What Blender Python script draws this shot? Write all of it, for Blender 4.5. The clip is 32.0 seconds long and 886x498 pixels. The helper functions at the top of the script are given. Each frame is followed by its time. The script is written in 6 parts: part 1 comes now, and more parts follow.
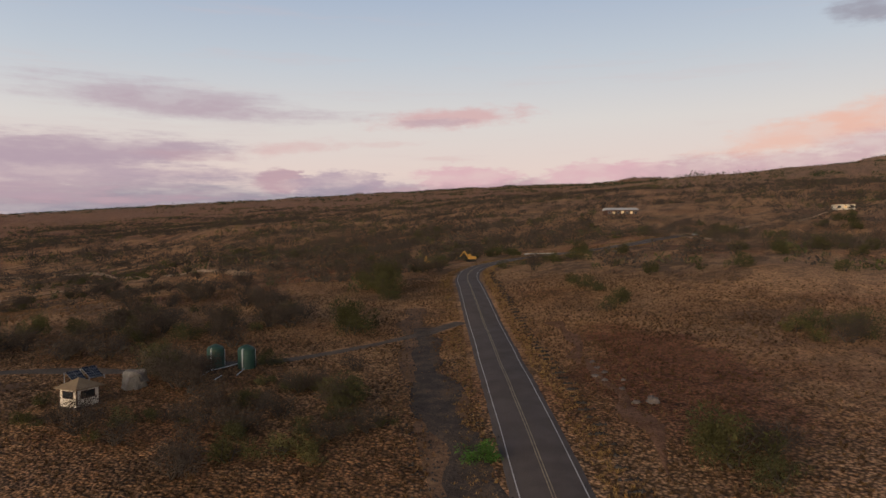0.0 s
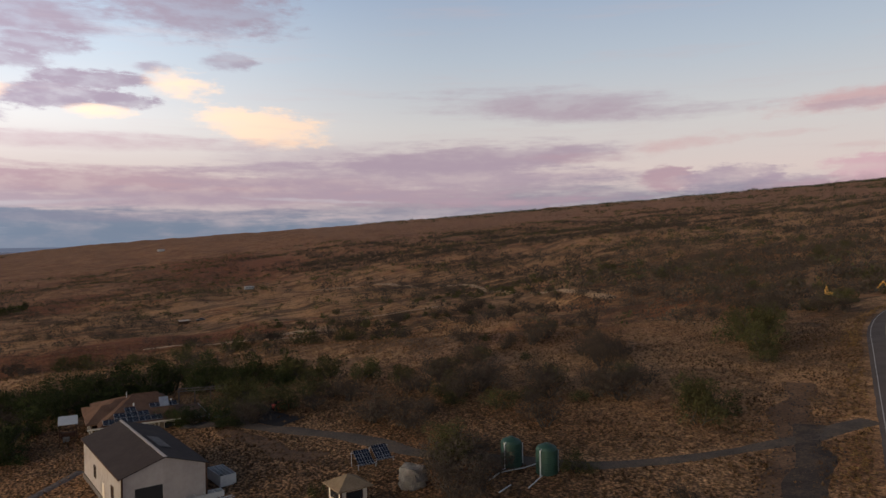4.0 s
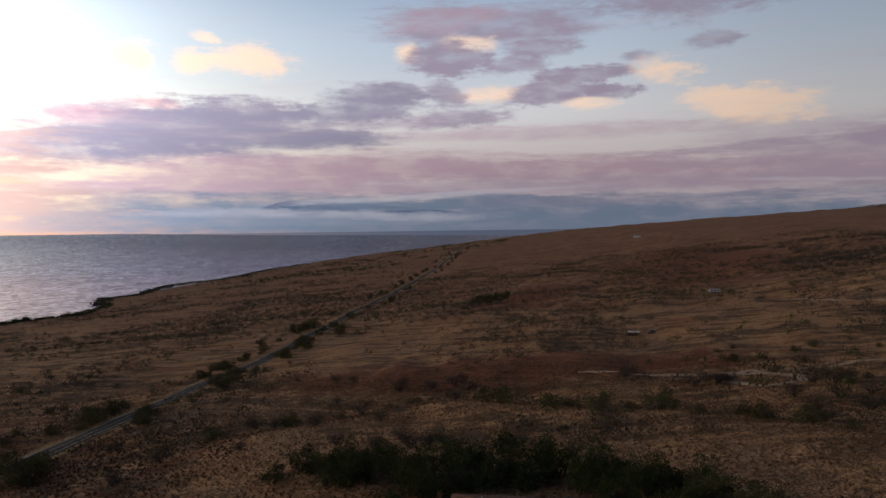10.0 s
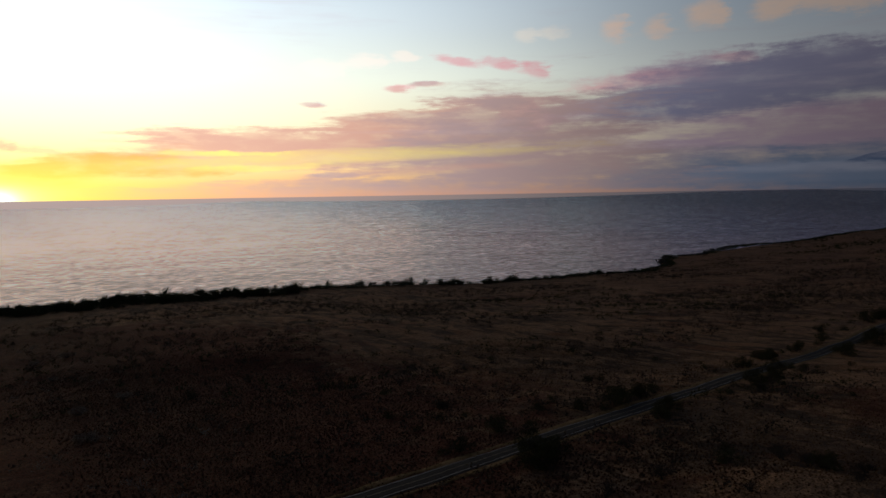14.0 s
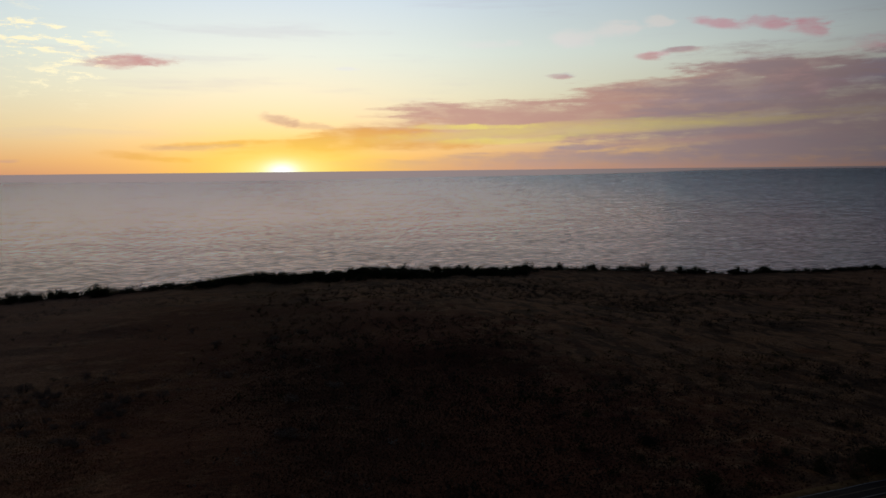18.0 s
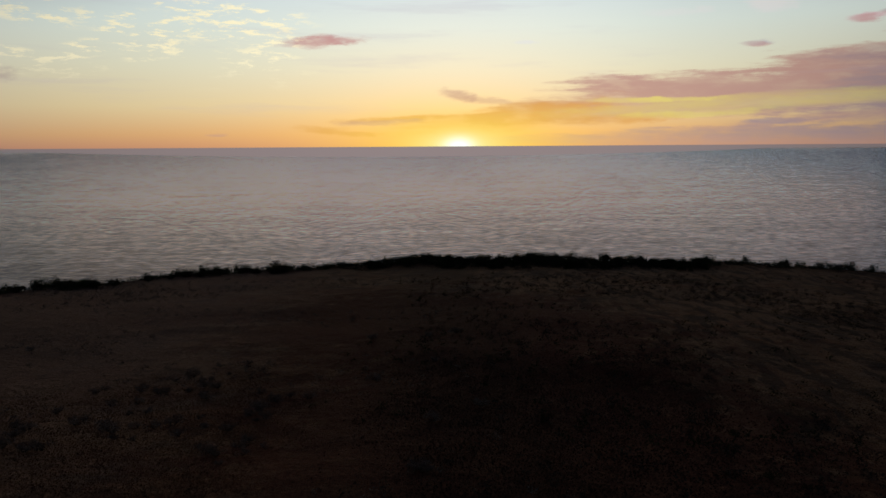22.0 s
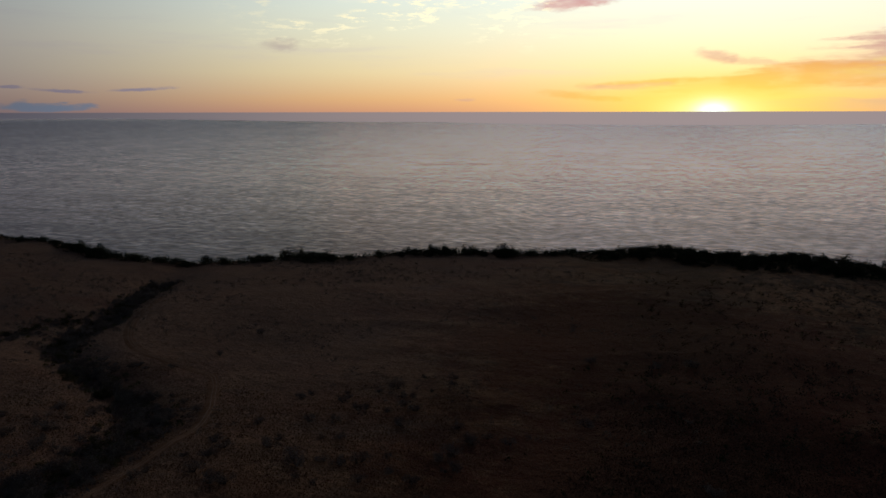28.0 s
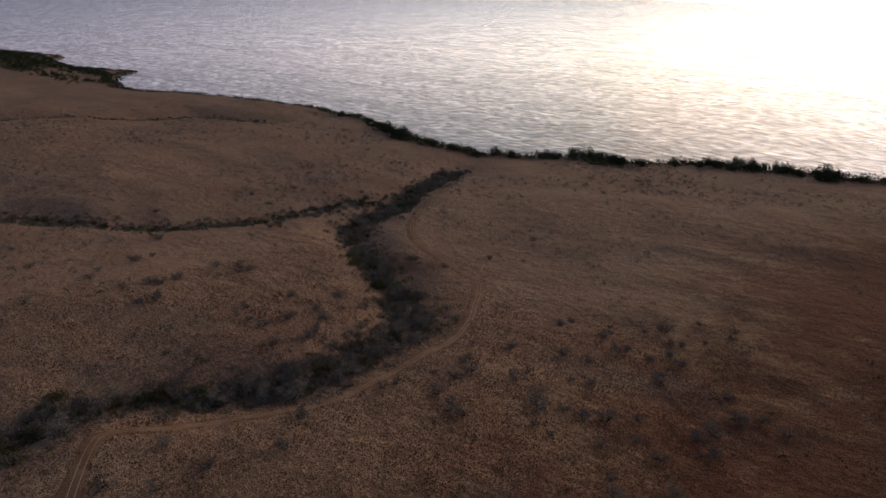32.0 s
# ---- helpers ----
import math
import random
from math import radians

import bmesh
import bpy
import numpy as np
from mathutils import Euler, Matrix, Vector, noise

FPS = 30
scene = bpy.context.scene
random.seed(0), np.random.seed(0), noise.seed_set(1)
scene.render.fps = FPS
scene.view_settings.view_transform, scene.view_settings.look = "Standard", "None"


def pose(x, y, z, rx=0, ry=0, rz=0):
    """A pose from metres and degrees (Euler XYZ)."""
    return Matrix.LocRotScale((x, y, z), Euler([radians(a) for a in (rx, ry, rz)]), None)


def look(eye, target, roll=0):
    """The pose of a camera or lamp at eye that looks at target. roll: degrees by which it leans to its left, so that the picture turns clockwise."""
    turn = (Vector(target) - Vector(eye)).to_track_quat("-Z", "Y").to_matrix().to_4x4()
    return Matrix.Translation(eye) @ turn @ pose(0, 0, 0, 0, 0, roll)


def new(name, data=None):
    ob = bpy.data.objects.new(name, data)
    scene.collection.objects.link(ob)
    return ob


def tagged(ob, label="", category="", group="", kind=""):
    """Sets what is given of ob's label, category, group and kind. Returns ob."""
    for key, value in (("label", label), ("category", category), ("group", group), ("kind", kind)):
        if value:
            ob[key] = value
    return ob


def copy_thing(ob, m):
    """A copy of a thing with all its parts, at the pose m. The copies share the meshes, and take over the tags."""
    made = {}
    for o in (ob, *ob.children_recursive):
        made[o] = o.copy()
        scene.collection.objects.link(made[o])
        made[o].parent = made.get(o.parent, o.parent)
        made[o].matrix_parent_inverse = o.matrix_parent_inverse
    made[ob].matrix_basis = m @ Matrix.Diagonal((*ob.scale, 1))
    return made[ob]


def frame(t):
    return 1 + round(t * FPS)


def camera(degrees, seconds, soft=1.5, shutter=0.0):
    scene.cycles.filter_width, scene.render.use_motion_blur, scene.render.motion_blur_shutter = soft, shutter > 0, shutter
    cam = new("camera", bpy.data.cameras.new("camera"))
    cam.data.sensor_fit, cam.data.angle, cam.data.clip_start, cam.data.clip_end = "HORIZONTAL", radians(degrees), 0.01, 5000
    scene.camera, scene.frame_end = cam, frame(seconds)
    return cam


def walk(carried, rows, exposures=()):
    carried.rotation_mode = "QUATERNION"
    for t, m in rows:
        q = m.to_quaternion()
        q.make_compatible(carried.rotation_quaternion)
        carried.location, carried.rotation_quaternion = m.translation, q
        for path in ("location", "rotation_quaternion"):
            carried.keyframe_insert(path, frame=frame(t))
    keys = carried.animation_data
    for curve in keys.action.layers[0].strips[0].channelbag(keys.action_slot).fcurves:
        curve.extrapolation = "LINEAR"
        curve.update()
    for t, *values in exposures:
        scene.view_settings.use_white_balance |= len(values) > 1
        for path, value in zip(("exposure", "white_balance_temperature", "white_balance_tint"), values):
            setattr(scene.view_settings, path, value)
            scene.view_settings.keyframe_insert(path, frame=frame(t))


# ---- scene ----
cam = camera(63.79, 32.0)
PATH = [
    (0.0, pose(0.01, 0.00, 0.01, 89.02, 0.66, -56.07)),
    (0.5, pose(3.43, 1.35, 1.01, 89.05, 0.73, -53.06)),
    (1.0, pose(6.98, 2.88, 1.97, 89.11, 0.78, -49.65)),
    (1.5, pose(10.22, 4.41, 2.98, 89.15, 0.85, -45.98)),
    (2.0, pose(13.31, 5.74, 4.08, 89.17, 0.83, -41.94)),
    (2.5, pose(16.51, 7.67, 5.12, 89.21, 0.89, -37.89)),
    (3.0, pose(19.62, 9.69, 6.11, 89.25, 0.89, -33.79)),
    (3.5, pose(22.46, 11.86, 7.06, 89.31, 0.93, -29.73)),
    (5.5, pose(32.55, 22.70, 11.11, 89.45, 0.91, -13.65)),
    (6.0, pose(34.71, 25.91, 12.04, 89.50, 0.95, -9.64)),
    (6.5, pose(36.69, 29.20, 12.94, 89.53, 0.89, -6.47)),
    (7.0, pose(38.16, 32.43, 13.89, 89.55, 0.85, -5.08)),
    (7.5, pose(39.52, 35.74, 14.85, 89.57, 0.80, -3.53)),
    (8.0, pose(40.75, 39.28, 15.95, 89.57, 0.77, -1.49)),
    (8.5, pose(41.70, 42.87, 16.92, 89.57, 0.73, 0.72)),
    (9.0, pose(42.65, 46.10, 18.03, 89.45, 0.72, 3.22)),
    (9.5, pose(43.02, 49.46, 19.06, 89.08, 0.68, 6.98)),
    (10.0, pose(43.76, 52.80, 19.82, 88.52, 0.75, 11.56)),
    (10.5, pose(44.42, 56.77, 20.80, 87.82, 0.74, 17.06)),
    (11.0, pose(44.49, 60.60, 21.77, 87.30, 0.77, 22.80)),
    (11.5, pose(44.43, 63.87, 22.76, 86.90, 0.79, 28.58)),
    (12.0, pose(44.13, 67.19, 23.80, 86.46, 0.81, 34.36)),
    (12.5, pose(43.54, 70.55, 24.89, 86.27, 0.84, 40.14)),
    (13.0, pose(42.73, 74.04, 26.01, 86.09, 0.85, 45.88)),
    (13.5, pose(41.71, 77.61, 27.00, 85.88, 0.87, 51.06)),
    (14.0, pose(40.23, 80.72, 27.86, 85.65, 0.91, 55.24)),
    (14.5, pose(38.45, 83.34, 28.82, 85.44, 0.78, 58.90)),
    (15.0, pose(36.76, 86.02, 29.84, 85.20, 0.77, 61.82)),
    (15.5, pose(34.67, 88.53, 30.95, 84.99, 0.79, 64.61)),
    (17.5, pose(28.84, 100.00, 36.92, 83.94, 0.65, 72.28)),
    (18.0, pose(25.99, 102.65, 38.12, 83.70, 0.60, 74.63)),
    (18.5, pose(23.03, 104.93, 39.31, 83.47, 0.54, 76.65)),
    (19.0, pose(20.00, 107.05, 40.48, 83.24, 0.53, 78.67)),
    (19.5, pose(16.85, 108.99, 41.65, 83.00, 0.48, 80.71)),
    (20.0, pose(13.57, 110.61, 42.82, 82.77, 0.45, 82.72)),
    (20.5, pose(10.17, 111.76, 44.10, 82.53, 0.38, 84.39)),
    (21.0, pose(6.79, 112.72, 45.54, 82.28, 0.39, 85.75)),
    (21.5, pose(3.55, 113.56, 47.08, 82.04, 0.34, 87.18)),
    (22.0, pose(0.55, 114.39, 48.80, 81.80, 0.36, 88.58)),
    (22.5, pose(-2.55, 115.14, 50.60, 81.54, 0.36, 90.00)),
    (23.0, pose(-5.88, 115.73, 52.57, 81.30, 0.43, 91.42)),
    (23.5, pose(-9.65, 116.44, 54.37, 81.05, 0.42, 92.98)),
    (24.0, pose(-14.04, 117.33, 56.00, 80.80, 0.42, 94.69)),
    (24.5, pose(-18.72, 118.22, 57.51, 80.59, 0.36, 96.47)),
    (25.0, pose(-23.06, 118.71, 58.84, 80.35, 0.31, 98.15)),
    (25.5, pose(-27.15, 118.91, 60.24, 80.12, 0.31, 99.60)),
    (27.5, pose(-43.49, 117.14, 64.99, 79.30, 0.11, 106.03)),
    (28.0, pose(-47.59, 116.98, 66.16, 79.11, 0.11, 107.76)),
    (28.5, pose(-51.35, 116.45, 67.42, 78.91, 0.06, 109.54)),
    (29.0, pose(-54.96, 115.76, 68.78, 78.69, 0.03, 111.50)),
    (29.5, pose(-58.61, 115.18, 69.98, 78.49, -0.02, 113.84)),
    (30.0, pose(-62.28, 114.59, 71.09, 78.28, 0.00, 116.32)),
    (30.5, pose(-65.97, 113.70, 72.18, 77.16, -0.05, 118.82)),
    (31.0, pose(-69.42, 112.35, 73.35, 74.57, -0.09, 122.22)),
    (31.5, pose(-72.80, 110.89, 74.64, 71.76, -0.31, 126.93)),
    (32.0, pose(-76.14, 109.42, 75.90, 69.91, -0.46, 131.73)),
]
EXPOSURE = [(0.0, 0.0, 6900, 11), (3.0, -0.08, 6750, 10), (6.0, -0.25, 6550, 9), (7.0, -0.35, 6500, 10), (9.0, -0.52, 6450, 10), (10.5, -0.85, 6350, 10), (11.0, -1.0, 6300, 10), (12.0, -1.6, 6150, 10), (13.0, -2.25, 6050, 10), (14.0, -2.72, 5900, 10),
            (15.5, -3.1, 5700, 10), (17.5, -3.3, 5600, 10), (23.0, -3.4, 5550, 9), (27.5, -3.15, 5500, 8), (29.0, -2.95, 5550, 9), (30.3, -2.6, 5650, 10), (31.0, -2.1, 5800, 10), (31.5, -1.35, 5900, 10), (32.0, -0.6, 5950, 10)]
walk(cam, PATH, EXPOSURE)
def srgb(r, g, b):
    """Linear colour from 0 to 255 display values."""
    return tuple((c / 255 / 12.92 if c < 10.3 else ((c / 255 + 0.055) / 1.055) ** 2.4) for c in (r, g, b))


# ---- sky: sunset air, glow at the horizon, bands and clouds by azimuth and elevation ----
SUN_AZ, SUN_EL = -87.3, 0.5
world = bpy.data.worlds.new("sky")
scene.world = world
world.use_nodes = True
W = world.node_tree
W.nodes.clear()


def put(value, socket):
    if isinstance(value, (int, float)):
        socket.default_value = value
    elif isinstance(value, tuple):
        socket.default_value = (*value, 1)[:len(socket.default_value)]
    else:
        W.links.new(value, socket)


def calc(op, a, b=0.0, c=0.0, clamp=False):
    n = W.nodes.new("ShaderNodeMath")
    n.operation, n.use_clamp = op, clamp
    for v, s in zip((a, b, c), n.inputs):
        put(v, s)
    return n.outputs[0]


def ramp_between(v, lo, hi, a=0.0, b=1.0):
    n = W.nodes.new("ShaderNodeMapRange")
    n.interpolation_type = "SMOOTHSTEP"
    for x, s in zip((v, lo, hi, a, b), n.inputs):
        put(x, s)
    return n.outputs[0]


def blend(fac, a, b, mode="MIX"):
    n = W.nodes.new("ShaderNodeMix")
    n.data_type, n.blend_type, n.clamp_factor = "RGBA", mode, False
    put(fac, n.inputs[0])
    put(a, n.inputs[6])
    put(b, n.inputs[7])
    return n.outputs[2]


def steps(v, lo, hi, stops):
    """Colour ramp over v from lo to hi; stops of (value, r, g, b) in display values."""
    share = calc("DIVIDE", calc("SUBTRACT", v, lo), hi - lo, clamp=True)
    n = W.nodes.new("ShaderNodeValToRGB")
    e = n.color_ramp.elements
    while len(e) < len(stops):
        e.new(0.5)
    for p, (x, *rgb) in zip(e, stops):
        p.position = (x - lo) / (hi - lo)
    for p, (x, *rgb) in zip(e, stops):
        p.color = (*srgb(*rgb), 1)
    put(share, n.inputs[0])
    return n.outputs[0]


spot = W.nodes.new("ShaderNodeTexCoord")
xyz = W.nodes.new("ShaderNodeSeparateXYZ")
W.links.new(spot.outputs["Generated"], xyz.inputs[0])
az = calc("MULTIPLY", calc("ARCTAN2", xyz.outputs[0], xyz.outputs[1]), 57.2958)
el = calc("MULTIPLY", calc("ARCSINE", xyz.outputs[2]), 57.2958)


def flow(sx, sy, detail, seed, rough=0.55):
    """Noise stretched along the horizon; mean 0."""
    along, up = calc("MULTIPLY", az, sx), calc("MULTIPLY", el, sy)
    v = W.nodes.new("ShaderNodeCombineXYZ")
    put(along, v.inputs[0])
    put(up, v.inputs[1])
    v.inputs[2].default_value = seed
    n = W.nodes.new("ShaderNodeTexNoise")
    n.inputs["Scale"].default_value, n.inputs["Detail"].default_value = 1.0, detail
    n.inputs["Roughness"].default_value = rough
    W.links.new(v.outputs[0], n.inputs["Vector"])
    return calc("SUBTRACT", n.outputs[0], 0.5)


ragged = flow(0.42, 1.1, 7, 3.0, 0.62)
wisps = flow(0.10, 0.9, 8, 8.0, 0.62)
fine = flow(0.9, 3.2, 6, 5.0, 0.62)
shift_az, shift_el = calc("ADD", az, calc("MULTIPLY", ragged, 2.0)), calc("ADD", el, calc("MULTIPLY", wisps, 0.8))
place = W.nodes.new("ShaderNodeCombineXYZ")
put(shift_az, place.inputs[0])
put(shift_el, place.inputs[1])
shaggy = calc("ADD", calc("MULTIPLY", ragged, 1.7), calc("ADD", calc("MULTIPLY", fine, 0.7), calc("MULTIPLY", wisps, 0.6)))

streaky = calc("ADD", calc("MULTIPLY", wisps, 2.1), calc("MULTIPLY", fine, 0.5))
# thin and thick places inside the clouds
body = ramp_between(flow(0.30, 0.9, 5, 14.0, 0.55), -0.16, 0.10, 0.62, 1.05)
away = calc("ABSOLUTE", calc("SUBTRACT", az, SUN_AZ))
cool = steps(el, 0, 60, [(0, 140, 146, 164), (2, 196, 182, 190), (5, 222, 206, 204), (9, 212, 210, 212), (14, 186, 198, 213), (19, 162, 180, 206), (30, 92, 112, 142), (60, 56, 76, 110)])
warm = steps(el, 0, 60, [(0, 214, 152, 112), (1, 233, 178, 118), (3, 244, 214, 156), (6, 244, 231, 190), (9, 237, 237, 213), (13, 220, 226, 221), (19, 196, 209, 218), (30, 100, 118, 146), (60, 56, 76, 110)])
side = ramp_between(away, 24, 80, 1.0, 0.0)
air = W.nodes.new("ShaderNodeTexSky")
air.sky_type, air.sun_disc = "NISHITA", False
air.sun_elevation, air.sun_rotation = radians(2.0), radians(SUN_AZ)
heaven = blend(side, cool, warm)
heaven = blend(0.012, heaven, air.outputs[0], "ADD")


def near_sun(wide, tall):
    a = calc("POWER", calc("DIVIDE", away, wide), 2.0)
    b = calc("POWER", calc("DIVIDE", calc("ABSOLUTE", el), tall), 2.0)
    return calc("POWER", 2.718, calc("MULTIPLY", calc("ADD", a, b), -1.0))


def island(az0, top, west, east, color, dense):
    """A far mountain on the horizon, in haze: a broad summit with a short west and a long east flank."""
    global heaven
    off = calc("SUBTRACT", az, az0)
    fall = calc("MAXIMUM", calc("DIVIDE", off, east), calc("DIVIDE", off, -west))
    rise = calc("MULTIPLY", calc("SUBTRACT", 1.0, calc("POWER", calc("ABSOLUTE", fall), 1.5), clamp=True), top)
    m = ramp_between(calc("ADD", calc("SUBTRACT", el, rise), calc("MULTIPLY", ragged, 0.12)), -0.04, 0.04, dense, 0.0)
    m = calc("MULTIPLY", m, ramp_between(calc("ADD", el, calc("MULTIPLY", ragged, 1.2)), 1.1, 1.55))
    heaven = blend(m, heaven, srgb(*color))


TINT = {"mauve": (178, 160, 176), "mauvd": (158, 146, 164), "slate": (136, 138, 158), "slated": (146, 141, 161), "grey": (150, 150, 166),
        "rose": (210, 168, 172), "rosem": (188, 160, 172), "rosep": (238, 166, 166), "pink": (216, 180, 190), "pinkm": (202, 172, 182),
        "peach": (232, 186, 172), "peachd": (214, 164, 140), "peacho": (240, 164, 78), "gold": (255, 224, 200), "goldp": (252, 240, 220),
        "goldy": (255, 226, 118), "mauvw": (186, 156, 148), "haze": (122, 136, 158), "white": (206, 200, 208), "redc": (216, 156, 140),
        "bluec": (150, 152, 162), "hazel": (150, 156, 174)}


def cloud(a, e, wide, tall, tilt, tint, dense, soft):
    """One cloud: a ragged, tilted patch of the sky."""
    global heaven
    link = W.nodes.new("ShaderNodeVectorMath")
    link.operation = "MULTIPLY_ADD"
    put(heaven, link.inputs[0])
    link.inputs[1].default_value = (1e-6, 1e-6, 0)
    put(place.outputs[0], link.inputs[2])
    n = W.nodes.new("ShaderNodeMapping")
    n.vector_type = "TEXTURE"
    W.links.new(link.outputs[0], n.inputs[0])
    n.inputs[1].default_value, n.inputs[2].default_value, n.inputs[3].default_value = (a, e, 0), (0, 0, radians(tilt)), (wide * 1.15, tall * 1.15, 1)
    r = W.nodes.new("ShaderNodeVectorMath")
    r.operation = "LENGTH"
    W.links.new(n.outputs[0], r.inputs[0])
    m = ramp_between(calc("ADD", r.outputs["Value"], streaky if wide > 7 else shaggy), *((1.22, 0.72) if soft <= 0.5 else (1.32, 0.94 - 0.66 * soft)), 0.0, dense)
    m = calc("MULTIPLY", m, body)
    heaven = blend(m, heaven, srgb(*TINT[tint]))


cloud(36.4, 10.33, 10.38, 1.07, -3, "mauve", 0.62, 0.9)
cloud(36.4, 9.92, 6.01, 0.62, -3, "mauve", 0.40, 0.9)
cloud(56.9, 9.40, 5.43, 0.71, 3, "rose", 0.70, 0.9)
cloud(55.5, 9.07, 2.72, 0.30, 1, "mauve", 0.50, 0.9)
cloud(36.4, 7.09, 2.41, 0.29, 2, "mauve", 0.50, 0.9)
cloud(44.3, 7.09, 3.70, 0.52, 4, "rose", 0.45, 1.0)
cloud(56.4, 6.21, 1.81, 0.18, -1, "rose", 0.30, 1.0)
cloud(51.9, 7.36, 2.25, 0.22, 2, "rose", 0.30, 1.0)
cloud(29.1, 6.64, 9.35, 0.88, 1, "mauve", 0.75, 0.7)
cloud(28.4, 5.10, 10.65, 1.20, -3, "mauve", 0.75, 0.7)
cloud(26.2, 3.06, 11.27, 1.34, 1, "slate", 0.75, 0.9)
cloud(35.1, 3.39, 10.23, 0.93, 1, "slate", 0.65, 0.9)
cloud(43.4, 4.46, 1.82, 0.88, 0, "rosem", 0.90, 0.5)
cloud(47.8, 4.02, 3.12, 1.07, -0, "mauve", 0.85, 0.5)
cloud(51.9, 3.64, 3.16, 0.72, -0, "mauve", 0.80, 0.5)
cloud(46.0, 3.13, 8.32, 0.71, 2, "slate", 0.70, 0.8)
cloud(58.2, 4.26, 3.54, 1.17, -1, "pink", 0.92, 0.5)
cloud(55.5, 3.39, 5.88, 0.73, 1, "rosem", 0.80, 0.6)
cloud(62.7, 3.86, 2.68, 0.54, -1, "rosem", 0.80, 0.6)
cloud(67.6, 4.73, 3.05, 0.97, 0, "pink", 0.92, 0.5)
cloud(71.9, 4.85, 2.52, 0.69, -2, "pink", 0.90, 0.5)
cloud(76.4, 4.63, 4.38, 0.93, 1, "pinkm", 0.85, 0.6)
cloud(82.9, 4.73, 6.14, 1.05, 2, "pinkm", 0.80, 0.7)
cloud(83.6, 7.20, 5.71, 1.03, 8, "peach", 0.70, 0.8)
cloud(87.0, 7.95, 2.66, 1.29, 11, "peach", 0.60, 0.9)
cloud(87.0, 6.23, 3.00, 0.77, 2, "pinkm", 0.60, 0.9)
cloud(87.2, 15.00, 2.32, 0.79, -5, "grey", 0.80, 0.7)
cloud(12.0, 9.08, 4.29, 1.07, -7, "gold", 0.92, 0.8)
cloud(15.7, 6.91, 8.16, 0.93, 1, "mauve", 0.40, 1.0)
cloud(-7.8, 15.87, 8.01, 1.44, -0, "mauvd", 0.88, 0.6)
cloud(-11.1, 16.34, 4.36, 0.86, 5, "rosem", 0.50, 0.8)
cloud(7.0, 17.39, 5.87, 1.73, -2, "mauvd", 0.85, 0.6)
cloud(-14.2, 13.88, 0.98, 0.70, 5, "gold", 0.92, 0.8)
cloud(-9.1, 14.51, 2.08, 0.57, -2, "gold", 0.92, 0.8)
cloud(-10.9, 13.34, 3.18, 1.12, -0, "mauvd", 0.92, 0.5)
cloud(-3.7, 14.06, 2.57, 0.75, 2, "mauvd", 0.85, 0.6)
cloud(-5.8, 12.93, 2.53, 0.66, 2, "mauvd", 0.80, 0.7)
cloud(9.2, 13.76, 1.63, 0.56, -1, "mauvd", 0.75, 0.6)
cloud(-0.0, 11.93, 3.35, 0.60, 1, "mauvd", 0.92, 0.5)
cloud(-2.9, 10.63, 3.46, 0.77, 3, "mauvd", 0.92, 0.5)
cloud(2.0, 10.58, 2.14, 0.48, 1, "mauvd", 0.90, 0.5)
cloud(3.8, 13.09, 1.08, 0.38, 1, "mauvd", 0.70, 0.6)
cloud(-8.0, 10.68, 2.10, 0.62, 2, "gold", 0.92, 0.8)
cloud(5.6, 11.89, 1.99, 0.87, -8, "gold", 0.92, 0.8)
cloud(0.2, 9.78, 1.85, 0.44, 1, "gold", 0.92, 0.8)
cloud(11.7, 8.88, 3.53, 1.15, -9, "gold", 0.92, 0.8)
cloud(10.1, 9.79, 2.32, 0.53, -5, "gold", 0.92, 0.8)
cloud(-16.0, 10.84, 3.14, 0.79, 0, "mauvd", 0.85, 0.6)
cloud(-11.2, 10.81, 1.58, 0.90, -27, "mauvd", 0.75, 0.7)
cloud(-16.9, 9.36, 2.91, 0.47, 4, "mauvd", 0.70, 0.7)
cloud(-10.4, 8.99, 3.68, 0.75, 4, "mauvd", 0.85, 0.6)
cloud(-20.1, 7.68, 2.40, 0.39, 0, "slated", 0.80, 0.7)
cloud(-16.9, 8.68, 6.53, 0.63, 3, "mauve", 0.50, 0.9)
cloud(35.8, 10.15, 6.58, 1.03, -3, "mauve", 0.10, 0.9)
cloud(-2.9, 7.61, 14.03, 0.56, -0, "rosem", 0.55, 0.9)
cloud(27.2, 6.27, 9.85, 0.94, 0, "mauve", 0.70, 0.8)
cloud(36.5, 6.35, 3.97, 0.32, -1, "rosem", 0.50, 0.9)
cloud(-2.4, 4.66, 35.52, 1.09, -2, "rosem", 0.88, 0.6)
cloud(21.0, 5.03, 13.49, 1.23, -1, "mauve", 0.70, 0.7)
cloud(-11.5, 3.56, 35.15, 0.71, -0, "mauve", 0.80, 0.7)
cloud(-28.0, 3.96, 15.57, 1.39, 1, "rosem", 0.70, 0.8)
cloud(-10.6, 1.75, 35.23, 0.99, -1, "haze", 0.90, 0.7)
cloud(-7.0, 0.54, 41.05, 1.00, -1, "haze", 0.92, 0.7)
island(-23.6, 2.5, 6.0, 24.0, (90, 105, 135), 0.95)
cloud(-26.0, 1.15, 9.0, 0.55, 0, "hazel", 0.85, 0.4)
cloud(-16.0, 1.05, 8.0, 0.45, 1, "hazel", 0.80, 0.4)
cloud(-12.0, 2.15, 9.5, 0.42, 1, "haze", 0.85, 0.3)
cloud(-30.0, 0.9, 12.0, 0.7, 0, "haze", 0.55, 0.5)
cloud(-11.5, 2.84, 11.43, 0.22, 3, "white", 0.60, 0.9)
